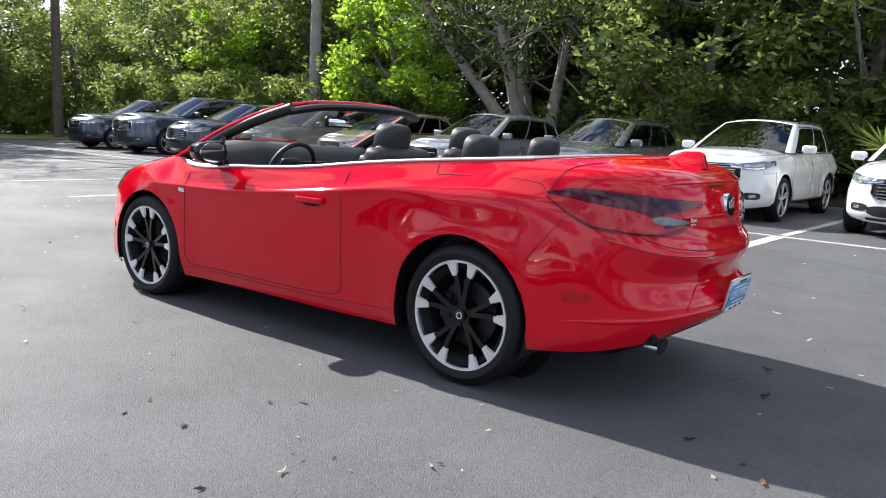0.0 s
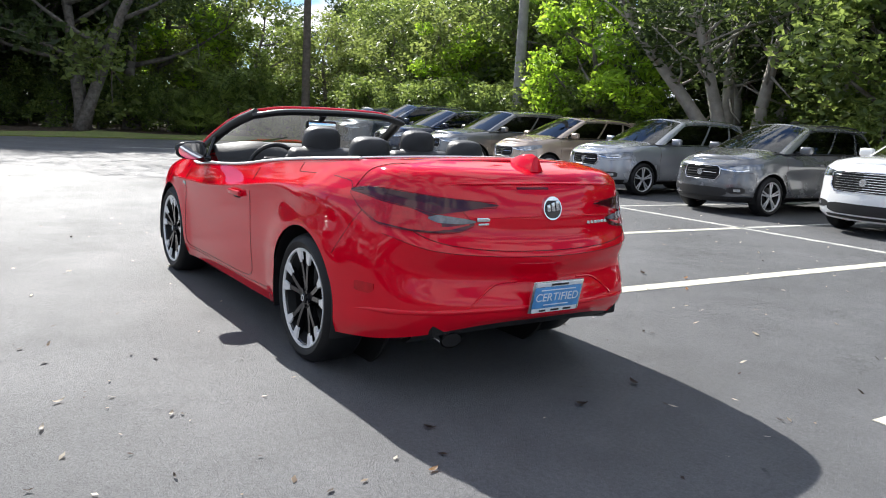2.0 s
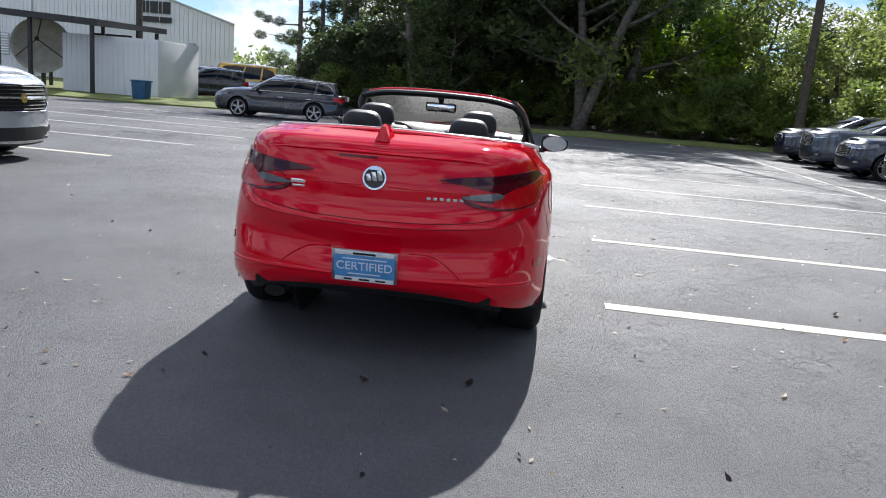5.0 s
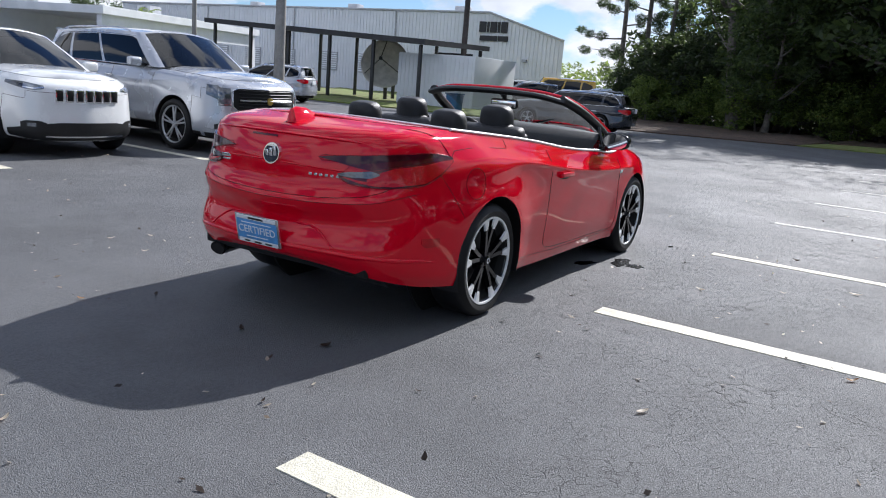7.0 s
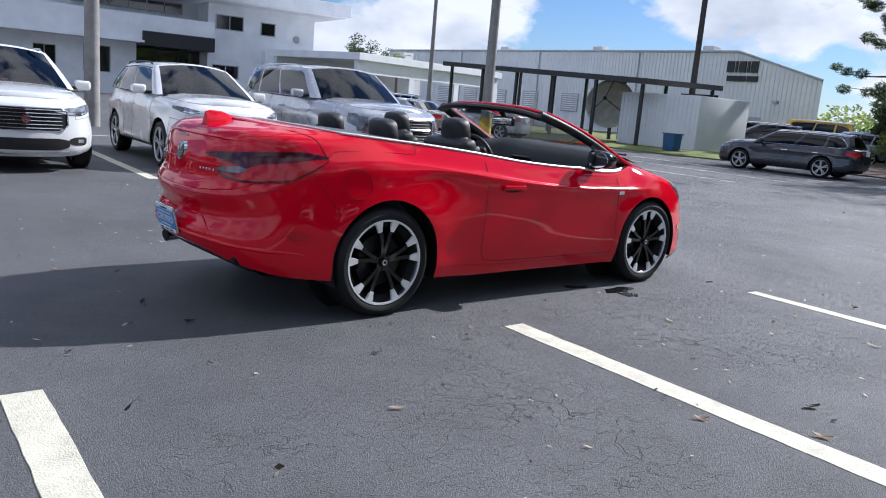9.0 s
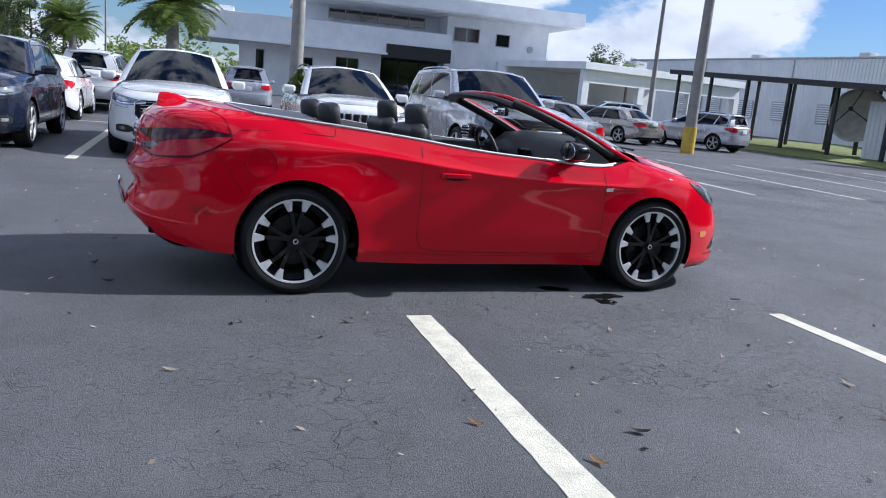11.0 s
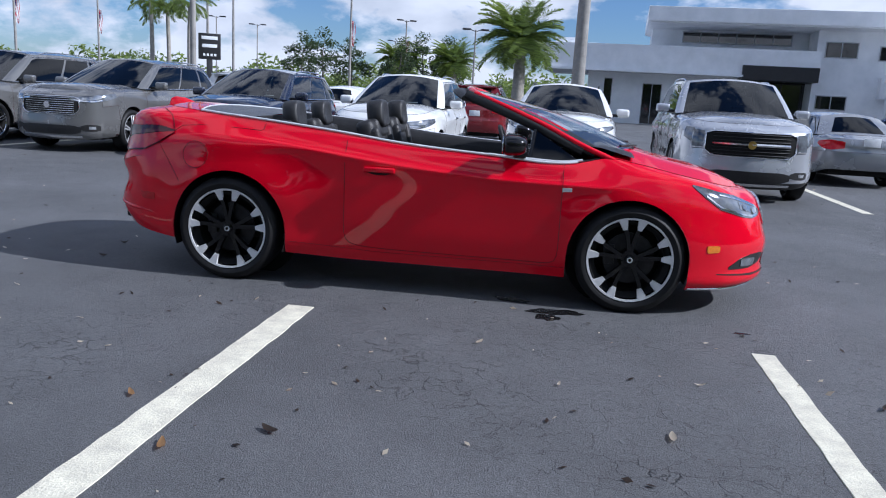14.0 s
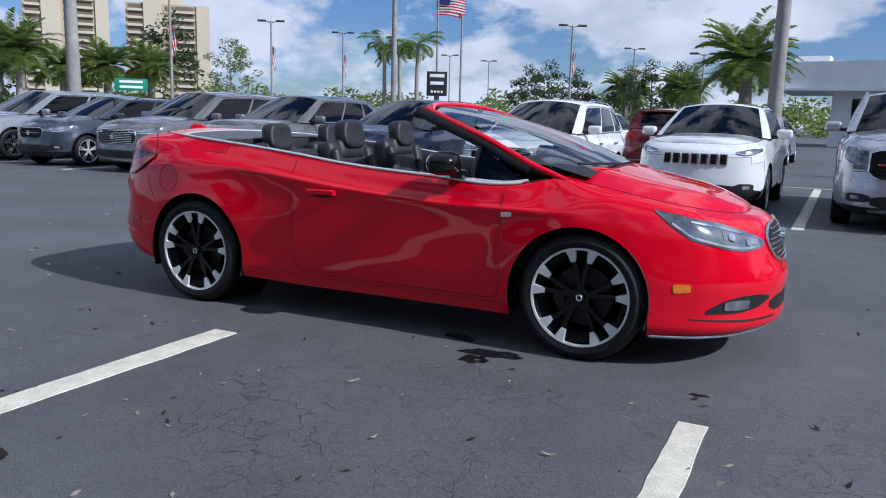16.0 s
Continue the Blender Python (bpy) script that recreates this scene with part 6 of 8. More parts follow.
STEEL_DARK = material("dark_painted_steel", (0.035, 0.035, 0.038), 0.5, var=0.2, scale=4)
CONCRETE = material("weathered_concrete", (0.30, 0.29, 0.27), 0.85, var=0.14, scale=2.5, bump=0.2, bscale=40, fine=0.1)
YELLOW = material("yellow_paint", (0.62, 0.42, 0.04), 0.6, var=0.12, scale=6, second=(0.45, 0.30, 0.06))
SIGN_DARK = material("dark_sign_face", (0.02, 0.02, 0.022), 0.4, var=0.1)
BLUE_BIN = material("blue_plastic", (0.02, 0.10, 0.22), 0.5, var=0.1)
GREEN_SIGN = material("green_sign_face", (0.01, 0.22, 0.12), 0.45, var=0.05)
TOWER_WALL = material("cream_render", (0.46, 0.37, 0.23), 0.8, var=0.05, scale=0.05, second=(0.40, 0.32, 0.20))
TOWER_WHITE = material("pale_render", (0.52, 0.46, 0.34), 0.8, var=0.04, scale=0.05)


def wall_part(name, c, s, mat, parent, bevel=0.0):
    return part(name, box(c, s, bevel), mat, parent, smooth=0)


def showroom():
    """White two-storey showroom; its own x runs along the front, y points inwards."""
    b = thing("showroom_building", pose(.55, 56.6, 0, 0, 0, -6), "white flat-roofed two-storey showroom with dark windows", "building")
    wall_part("lower_wall", (4.0, 6.0, 2.0), (1.2, 8.4, 4.0), WALL_WHITE, b)
    # front wall in pieces round its openings
    y = 2.0
    spans = [(3.3, 3.65, 0, 4), (3.65, 5.25, 0, 1.3), (3.65, 5.25, 3.5, 4), (5.25, 7.6, 0, 4), (7.6, 9.1, 3.2, 4), (9.1, 10.9, 0, 4), (10.9, 12.8, 0, 1.55), (10.9, 12.8, 3.5, 4), (12.8, 14.6, 0, 4)]
    for x0, x1, z0, z1 in spans:
        wall_part("front_wall", ((x0 + x1) / 2, y, (z0 + z1) / 2), (x1 - x0, .3, z1 - z0), WALL_WHITE, b)
    for nm, x0, x1, z0, z1 in (("window", 3.65, 5.25, 1.3, 3.5), ("window", 10.9, 12.8, 1.55, 3.5), ("glass_door", 7.6, 9.1, 0.0, 3.2)):
        w = hold(nm, None, b)
        wall_part("pane", ((x0 + x1) / 2, y + .10, (z0 + z1) / 2), (x1 - x0, .03, z1 - z0), DARK_GLASS, w)
        for x in (x0 + .03, x1 - .03, (x0 + x1) / 2):
            wall_part("frame_bar", (x, y + .06, (z0 + z1) / 2), (.06, .06, z1 - z0), TRIM_GREY, w)
        for z in (z0 + .03, z1 - .03):
            wall_part("frame_bar", ((x0 + x1) / 2, y + .06, z), (x1 - x0, .055, .06), TRIM_GREY, w)
        if nm == "window":
            wall_part("sill", ((x0 + x1) / 2, y - .18, z0 - .05), (x1 - x0 + .2, .12, .08), WALL_WHITE, w)
    # low roof band with its overhang and soffit lip
    wall_part("roof_band", (9.87, 5.0, 5.05), (20.25, 10.0, 1.9), WALL_WHITE, b, .03)
    wall_part("roof_band_lip", (7.2, 4.9, 4.02), (15.1, 10.4, .16), WALL_WHITE, b)
    wall_part("roof_box", (1.6, 4.2, 6.2), (2.4, 2.4, .8), WALL_WHITE, b)
    # black entrance
    wall_part("entrance_canopy", (17.3, 1.2, 4.28), (5.3, 3.0, 1.05), SIGN_DARK, b, .02)
    wall_part("entrance_glass", (17.2, 3.4, 1.9), (5.2, .06, 3.8), DARK_GLASS, b)
    for x in (14.75, 16.4, 18.1, 19.7):
        wall_part("entrance_mullion", (x, 3.3, 1.8), (.10, .12, 3.6), STEEL_DARK, b)
    # upper storey
    wall_part("upper_wall", (15.5, 8.0, 6.8), (15.0, 7.0, 2.0), WALL_WHITE, b)
    wall_part("main_block", (24.4, 6.0, 3.85), (9.0, 9.0, 7.7), WALL_WHITE, b)
    wall_part("balcony_box", (25.4, 1.25, 3.6), (2.0, .9, 1.5), WALL_WHITE, b)
    wall_part("roof_slab", (19.3, 5.6, 8.25), (23.6, 13.0, 1.05), WALL_WHITE, b, .03)
    wall_part("roof_slab_lip", (19.3, 5.6, 7.68), (23.2, 12.6, .10), WALL_WHITE, b)
    wall_part("roof_plant", (20.5, 9.0, 9.1), (2.6, 1.6, .8), TRIM_GREY, b)
    for x0, x1, z0, z1, yy in ((10.4, 18.6, 6.65, 7.45, 4.45), (20.5, 22.7, 5.7, 6.8, 1.46), (24.2, 25.4, 5.6, 6.6, 1.46), (20.3, 22.4, 1.9, 2.9, 1.46)):
        w = hold("upper_window", None, b)
        wall_part("pane", ((x0 + x1) / 2, yy, (z0 + z1) / 2), (x1 - x0, .04, z1 - z0), DARK_GLASS, w)
        for z in (z0, z1):
            wall_part("frame_bar", ((x0 + x1) / 2, yy - .02, z), (x1 - x0 + .1, .08, .07), TRIM_GREY, w)
        for x in np.linspace(x0, x1, 2 + int((x1 - x0) / 1.6)):
            wall_part("frame_bar", (x, yy - .02, (z0 + z1) / 2), (.07, .075, z1 - z0), TRIM_GREY, w)
    part("round_lamp", cyl((27.3, 1.46, 5.6), (27.3, 1.36, 5.6), .28, None, 20), TRIM_GREY, b)
    return b


def service_wing():
    b = thing("service_wing", pose(25.6, 41.8, 0, 0, 0, 12), "low white service wing with dark open bays", "building")
    wall_part("rear_wall", (8.5, 9.0, 2.0), (17, .3, 4.0), METAL_WALL, b)
    wall_part("roof", (8.5, 4.5, 4.1), (17.4, 9.6, .5), WALL_WHITE, b, .02)
    wall_part("bay_lintel", (8.5, .2, 3.4), (17, .4, .9), WALL_WHITE, b)
    for x in (.3, 5.8, 11.3, 16.8):
        wall_part("pier", (x, .2, 1.5), (.6, .4, 3.0), WALL_WHITE, b)
    wall_part("bay_floor", (8.5, 4.6, .03), (17, 8.6, .05), CONCRETE, b)
    wall_part("roof_unit", (9, 4, 4.75), (1.2, 1.2, .8), TRIM_GREY, b)
    return b


def warehouse():
    """Its front runs along world y; the gable end drops on the right."""
    b = thing("warehouse", None, "long white metal-clad warehouse with louvred vents and a dark sign", "building")
    prof = [(21.8, 0), (21.8, 5.15), (28.6, 7.15), (76, 7.25), (76, 0)]
    vv = [(52, y, z) for y, z in prof] + [(90, y + 19, z) for y, z in prof]
    n = len(prof)
    ff = [tuple(range(n))] + [tuple(range(2 * n - 1, n - 1, -1))] + [(i, i + n, (i + 1) % n + n, (i + 1) % n) for i in range(n)]
    hold("wall", mesh_of("wall", vv, ff, METAL_WALL, smooth=False), b)
    for k in range(150):
        y = 22.2 + k * .36
        top = 5.15 + (y - 21.8) * .294 if y < 28.6 else 7.15
        rib = new("siding_rib", RIB)
        rib.parent = b
        rib.matrix_basis = Matrix.Translation((51.985, y, top / 2)) @ Matrix.Diagonal((1, 1, top, 1))
    for a, c in (((51.93, 21.8, 5.2), (51.93, 28.6, 7.2)), ((51.93, 28.6, 7.2), (51.93, 76, 7.3))):
        hold("roof_edge", tube_mesh("roof_edge", [a, c], .10, TRIM_GREY, 6), b)
    for y in (38.0, 50.0, 62.0):
        part("downpipe", cyl((51.9, y, 0), (51.9, y, 7.1), .06, None, 8), TRIM_GREY, b)
    for y in (36.5, 41, 45.5, 50.8, 55.4, 60, 64.6):
        v = hold("louvre_vent", None, b)
        wall_part("vent_frame", (51.94, y, 2.45), (.08, 2.1, 1.7), TRIM_GREY, v)
        for k in range(8):
            part("slat", box((51.88, y, 1.75 + k * .2), (.04, 1.95, .10), 0, Matrix.Rotation(radians(35), 3, "Y")), METAL_WALL, v, smooth=0)
    # sign of plain bars
    s = hold("wall_sign", None, b)
    for y0, y1 in ((29.45, 28.85), (28.72, 28.55), (28.42, 27.85), (27.72, 27.55), (27.42, 26.85)):
        wall_part("sign_letter_bar", (51.92, (y0 + y1) / 2, 6.05), (.12, abs(y0 - y1), .85), SIGN_DARK, s)
    wall_part("sign_word_bar", (51.92, 28.55, 5.15), (.10, 1.6, .42), SIGN_DARK, s)
    wall_part("sign_word_bar", (51.92, 27.2, 5.15), (.10, .9, .42), SIGN_DARK, s)
    # flat dark panel painted as the shade in an open bay, and small fittings
    wall_part("open_bay", (51.93, 31.6, 1.9), (.06, 3.4, 3.8), DARK, b)
    wall_part("door", (51.92, 26.6, 1.2), (.08, 1.1, 2.2), TRIM_GREY, b)
    for y, z in ((25.0, 3.5), (32.0, 4.6), (47.0, 5.2)):
        part("wall_lamp", box((51.8, y, z), (.3, .4, .22), .04), TRIM_GREY, b)
    for y in (33, 45, 58):
        part("roof_vent", box((55, y, 7.5), (1.1, 1.1, .9), .1), TRIM_GREY, b)
    return b


def canopy():
    c = thing("steel_canopy", None, "dark steel canopy on slim posts over the grass", "canopy")
    vv = []
    for x, dz in ((26.6, 0), (33.2, .15)):
        for y, z in ((18.1, 3.06), (33.6, 3.68)):
            vv += [(x, y, z + dz), (x, y, z + dz + .26)]
    hold("roof_deck", mesh_of("roof_deck", vv, [(0, 2, 3, 1), (4, 5, 7, 6), (0, 1, 5, 4), (2, 6, 7, 3), (1, 3, 7, 5), (0, 4, 6, 2)], STEEL_DARK, smooth=False), c)
    for x, dz in ((26.9, 0), (32.9, .15)):
        for k in range(6):
            u = k / 5
            y = 18.5 + 14.5 * u
            part("post", box((x, y, (3.06 + .60 * u + dz) / 2), (.15, .15, 3.06 + .60 * u + dz), .01), STEEL_DARK, c)
    return c


def container():
    c = thing("storage_shed", None, "white corrugated storage shed under the canopy", "shed")
    part("shed_body", box((30.4, 18.4, 1.38), (4.4, 4.6, 2.66), .03), METAL_WALL, c)
    for k in range(18):
        part("shed_rib", box((28.185, 16.27 + k * .25, 1.35), (.03, .06, 2.5), 0), METAL_WALL, c, smooth=0)
    part("shed_skid", box((30.4, 18.4, .03), (4.3, 4.5, .06), 0), CONCRETE, c)
    b = thing("waste_bin", None, "blue plastic waste bin beside the shed", "bin")
    bm = bmesh.new()
    add_box(bm, (25.5, 15.5, .42), (.62, .62, .84), None, .05)
    for v in bm.verts:
        k = .85 + .15 * v.co.z / .84
        v.co.x, v.co.y = 25.5 + (v.co.x - 25.5) * k, 15.5 + (v.co.y - 15.5) * k
    part("bin_body", bm, BLUE_BIN, b)
    part("bin_lid", box((25.5, 15.5, .87), (.68, .68, .06), .02), BLUE_BIN, b)


DISH_GREY = material("pale_dish_mesh", (0.58, 0.555, 0.51), 0.8, var=0.12, scale=3)


def dish():
    d = thing("satellite_dish", None, "large weathered grey satellite dish on a post", "satellite dish")
    vv, ff = [], []
    rings, seg = 8, 32
    for i in range(rings + 1):
        r = 1.35 * i / rings
        for k in range(seg):
            g = 2 * math.pi * k / seg
            vv.append((-.30 * (r / 1.35) ** 2, r * math.cos(g), r * math.sin(g)))
    for i in range(rings):
        for k in range(seg):
            q = (k + 1) % seg
            ff.append((i * seg + k, i * seg + q, (i + 1) * seg + q, (i + 1) * seg + k))
    m = pose(30.5, 23.2, 2.05, 0, 12, 25)
    o = hold("dish_bowl", mesh_of("dish_bowl", vv, ff, DISH_GREY), d, m)
    thick(o, .03)
    for g in (90, 210, 330):
        a = radians(g)
        hold("feed_strut", tube_mesh("feed_strut", [(-.28, 1.25 * math.cos(a), 1.25 * math.sin(a)), (-1.5, 0, 0)], .025, STEEL_DARK, 6), d, m)
    part("feed_horn", cyl((-1.55, 0, 0), (-1.3, 0, 0), .10, .07, 12), STEEL_DARK, d, m=m)
    part("dish_post", cyl((30.9, 23.4, 0), (30.7, 23.3, 2.0), .11, None, 12), STEEL_DARK, d)


def lamp_post(x, y, h, r0, r1, mat=CONCRETE, heads=2, yellow=False, flag=False, turn=0.0, label="grey concrete light pole", group="light poles"):
    p = thing("light_pole", pose(x, y, 0, 0, 0, turn), label, "light pole", group)
    n = 8
    hold("pole_shaft", tube_mesh("pole_shaft", [(0, 0, h * k / n) for k in range(n + 1)], [r0 + (r1 - r0) * k / n for k in range(n + 1)], mat, 12), p)
    if yellow:
        part("painted_base", cyl((0, 0, 0), (0, 0, .95), r0 + .035, r0 + .03, 16), YELLOW, p, "yellow painted pole base")
    for k in range(heads):
        a = 2 * math.pi * k / max(1, heads)
        c, s = math.cos(a), math.sin(a)
        hold("lamp_arm", tube_mesh("lamp_arm", [(0, 0, h - .15), (c * .5, s * .5, h)], .04, STEEL_DARK, 6), p)
        part("lamp_head", box((c * .85, s * .85, h + .02), (.75 if abs(c) > .5 else .35, .35 if abs(c) > .5 else .75, .16), .04), STEEL_DARK, p)
    if flag:
        banner(p, .1, h * .55, h * .22, .75, True)
    return p


FLAG_RED = material("flag_red", (0.42, 0.03, 0.04), 0.8, var=0.08)
FLAG_WHITE = material("flag_white", (0.72, 0.72, 0.72), 0.8, var=0.05)
FLAG_BLUE = material("flag_blue", (0.02, 0.03, 0.16), 0.8, var=0.08)


def banner(parent, x, z, hgt, wid, hang):
    """A striped flag; hanging ones droop along the pole."""
    f = hold("flag", None, parent)
    for i in range(13 if not hang else 7):
        vv, ff = [], []
        n = 13 if not hang else 7
        m = 12
        for k in range(m + 1):
            u = k / m
            for e in (0, 1):
                v = (i + e) / n
                if hang:
                    vv.append((x + wid * .35 * v + .06 * math.sin(5 * u + i), .08 * math.sin(7 * u + v * 3), z + hgt * (1 - u) - .1 * v))
                else:
                    vv.append((x + wid * u, .16 * math.sin(6 * u + v * 2), z + hgt * (1 - v) - .25 * u * u))
        for k in range(m):
            ff.append((2 * k, 2 * k + 1, 2 * k + 3, 2 * k + 2))
        hold("stripe", mesh_of("stripe", vv, ff, FLAG_RED if i % 2 == 0 else FLAG_WHITE), f)
    if hang:
        hold("canton", mesh_of("canton", [(x - .02, .09, z + hgt * .62), (x + wid * .2, .09, z + hgt * .60), (x + wid * .2, .09, z + hgt), (x - .02, .09, z + hgt)], [(0, 1, 2, 3)], FLAG_BLUE), f)
    else:
        hold("canton", mesh_of("canton", [(x, .06, z + hgt * .46), (x + wid * .42, -.08, z + hgt * .43), (x + wid * .42, -.08, z + hgt * .95), (x, .06, z + hgt)], [(0, 1, 2, 3)], FLAG_BLUE), f)
    return f


RIB = mesh_of("siding_rib", [(0, -.03, -.5), (0, .03, -.5), (-.03, .02, -.5), (-.03, -.02, -.5), (0, -.03, .5), (0, .03, .5), (-.03, .02, .5), (-.03, -.02, .5)], [(0, 3, 7, 4), (3, 2, 6, 7), (2, 1, 5, 6)], METAL_WALL, smooth=False)
showroom()
service_wing()
warehouse()
canopy()
container()
dish()
lamp_post(1.62, 16.95, 10.5, .20, .13, heads=2, turn=5)
lamp_post(15.95, 17.4, 10.5, .21, .13, heads=2, yellow=True, label="grey concrete light pole with a yellow base")
lamp_post(17.0, -15.4, 10.5, .22, .14, heads=2)
lamp_post(31.0, -13.2, 11, .22, .15, mat=material("weathered_timber", (0.12, 0.10, 0.08), .9, var=.2, scale=6), heads=0, label="dark timber utility pole by the trees", group="utility poles")
lamp_post(-18.6, 12.5, 10.5, .22, .14, heads=2)
lamp_post(-12.3, 21.9, 9.5, .12, .08, heads=1)
lamp_post(23.9, 31.3, 9.5, .14, .09, heads=2)
lamp_post(30.9, 18.4, 12, .17, .12, mat=material("dark_timber", (0.07, 0.06, 0.055), .9, var=.2, scale=6), heads=0, label="dark timber utility pole by the shed", group="utility poles")
for x, y, h in ((-42.7, 53.9, 9.7), (-44.8, 69.4, 10.4), (-16.5, 61.5, 9.5), (-16.5, 88.3, 10.0), (-39.5, 38.1, 9.6)):
    lamp_post(x, y, h, .12, .08, heads=2, flag=True, turn=30, label="slim light pole with a striped flag")
for x, y, h in ((-42.2, 106.6, 10.2), (-43.5, 95.1, 10.1), (-6.0, 66.0, 7.4), (-22.0, 110.0, 9.0)):
    lamp_post(x, y, h, .10, .07, heads=2, turn=15, label="slim distant light pole")
for x, y, w_ in ((-32.2, 67.3, -2.6), (-30.8, 70.2, -2.6)):
    f = thing("flagpole", pose(x, y, 0, 0, 0, 24), "tall flagpole with a large striped flag", "flagpole", "flagpoles")
    hold("flagpole_shaft", tube_mesh("flagpole_shaft", [(0, 0, 0), (0, 0, 8), (0, 0, 16)], [.14, .11, .06], CHROME if w_ > 0 else CONCRETE, 10), f)
    banner(f, .1 if y < 69 else -2.7, 11.9, 1.7, 2.6, False)


def pylon_sign():
    s = thing("pylon_sign", pose(-30.0, 62.8, 0, 0, 0, 28), "dark dealer sign board with pale bars", "sign")
    part("sign_post", box((0, 0, 1.9), (.5, .3, 3.8), .02), STEEL_DARK, s)
    part("sign_panel", box((0, 0, 4.6), (1.95, .35, 2.3), .04), SIGN_DARK, s)
    for z, w_ in ((5.35, 1.4), (4.65, 1.3)):
        part("word_bar", box((0, -.185, z), (w_, .02, .30), .005), PLATE_WHITE, s)
    for k in range(4):
        part("word_bar", box((-.48 + k * .32, -.185, 3.85), (.20, .02, .22), .005), PLATE_WHITE, s)
    g = thing("street_sign", pose(-63.3, 56.6, 0, 0, 0, 45), "green street name sign with pale bars", "sign")
    part("sign_face", box((0, 0, 4.05), (3.3, .08, 1.25), .02), GREEN_SIGN, g)
    for z in (4.35, 3.8):
        part("word_bar", box((0, -.05, z), (2.3, .02, .26), .005), PLATE_WHITE, g)
    for x in (-1.3, 1.3):
        part("sign_post", cyl((x, .08, 0), (x, .08, 3.6), .06, None, 8), STEEL_DARK, g)


# colour that holds the shade of the balcony recesses; the windows share it
TOWER_DEEP = material("shaded_balcony_recess", (0.15, 0.12, 0.085), 0.6, var=0.2, scale=0.3)


def tower(x, y, w, d, h, turn, floors):
    t = thing("apartment_tower", pose(x, y, 0, 0, 0, turn), "tall cream apartment tower with balconies", "building", "distant apartment towers")
    part("tower_body", box((0, 0, h / 2), (w, d, h), 0), TOWER_WALL, t, smooth=0)
    part("stair_core", box((-w * .18, -d / 2, h / 2 + 1.5), (w * .22, 2.2, h + 3), 0), TOWER_WHITE, t, smooth=0)
    part("stair_core", box((w * .42, -d / 2, h / 2), (w * .16, 1.6, h), 0), TOWER_WHITE, t, smooth=0)
    part("roof_house", box((0, 0, h + 1.6), (w * .35, d * .5, 3.4), 0), TOWER_WHITE, t, smooth=0)
    step = h / floors
    for k in range(1, floors):
        z = k * step
        for x0, wd in ((-w * .39, w * .18), (w * .20, w * .24)):
            part("balcony", box((x0, -d / 2 - .6, z), (wd, 1.3, .95), 0), TOWER_WHITE, t, smooth=0)
            part("balcony_shade", box((x0, -d / 2 - .02, z + step * .5), (wd * .9, .2, step * .55), 0), TOWER_DEEP, t, smooth=0)
        for x0 in (-w * .02, w * .06):
            part("tower_window", box((x0, -d / 2 - .02, z + step * .5), (w * .035, .2, step * .4), 0), TOWER_DEEP, t, smooth=0)


pylon_sign()
tower(-268, 217, 30, 22, 62, 50, 20)
tower(-242, 245, 32, 22, 44, 44, 15)

# ---- trees, palms, grass ----
BARK = material("grey_bark", (0.19, 0.17, 0.15), 0.9, var=0.2, scale=5, bump=0.6, bscale=30, second=(0.07, 0.06, 0.05))
BARK_PALE = material("pale_bark", (0.34, 0.315, 0.28), 0.9, var=0.15, scale=4, bump=0.5, bscale=30)
# side light is coloured into LEAF_MID and LEAF_BRIGHT, backlit shade into LEAF_DARK
LEAF_DARK = leaf_material("dark_leaf", (0.066, 0.098, 0.028), (0.024, 0.040, 0.013))
LEAF_MID = leaf_material("green_leaf", (0.17, 0.23, 0.055), (0.055, 0.09, 0.022))
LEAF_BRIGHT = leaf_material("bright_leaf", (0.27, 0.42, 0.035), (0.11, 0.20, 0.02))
LEAF_DRY = leaf_material("olive_leaf", (0.18, 0.235, 0.06), (0.075, 0.10, 0.028))
# leaf colour darkened to stand in for the shade on the shrubs
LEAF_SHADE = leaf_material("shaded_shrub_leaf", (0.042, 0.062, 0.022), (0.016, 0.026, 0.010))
NEEDLE = leaf_material("pine_needle", (0.050, 0.080, 0.030), (0.025, 0.04, 0.016))
FROND = leaf_material("palm_frond", (0.17, 0.24, 0.05), (0.06, 0.09, 0.024))
GRASS = material("mown_grass", (0.12, 0.17, 0.03), 0.9, var=0.25, scale=1.2, bump=0.8, bscale=60, second=(0.16, 0.15, 0.06), fine=0.35)
MULCH = material("leaf_mulch", (0.085, 0.055, 0.038), 0.95, var=0.3, scale=2, bump=0.9, bscale=45, second=(0.05, 0.036, 0.026), fine=0.4)


def quads_mesh(name, centre, axis_a, axis_b, mat):
    """Many small leaf blades at once: centres and two half axes each."""
    n = len(centre)
    co = np.empty((n, 4, 3), np.float32)
    co[:, 0] = centre - axis_a
    co[:, 1] = centre + axis_b * .8 - axis_a * .1
    co[:, 2] = centre + axis_a
    co[:, 3] = centre - axis_b * .8 - axis_a * .1
    me = bpy.data.meshes.new(name)
    me.vertices.add(4 * n)
    me.loops.add(4 * n)
    me.polygons.add(n)
    me.vertices.foreach_set("co", co.ravel())
    me.loops.foreach_set("vertex_index", np.arange(4 * n, dtype=np.int32))
    me.polygons.foreach_set("loop_start", np.arange(0, 4 * n, 4, dtype=np.int32))
    me.polygons.foreach_set("loop_total", np.full(n, 4, dtype=np.int32))
    me.materials.append(mat)
    me.update()
    me.validate()
    return me


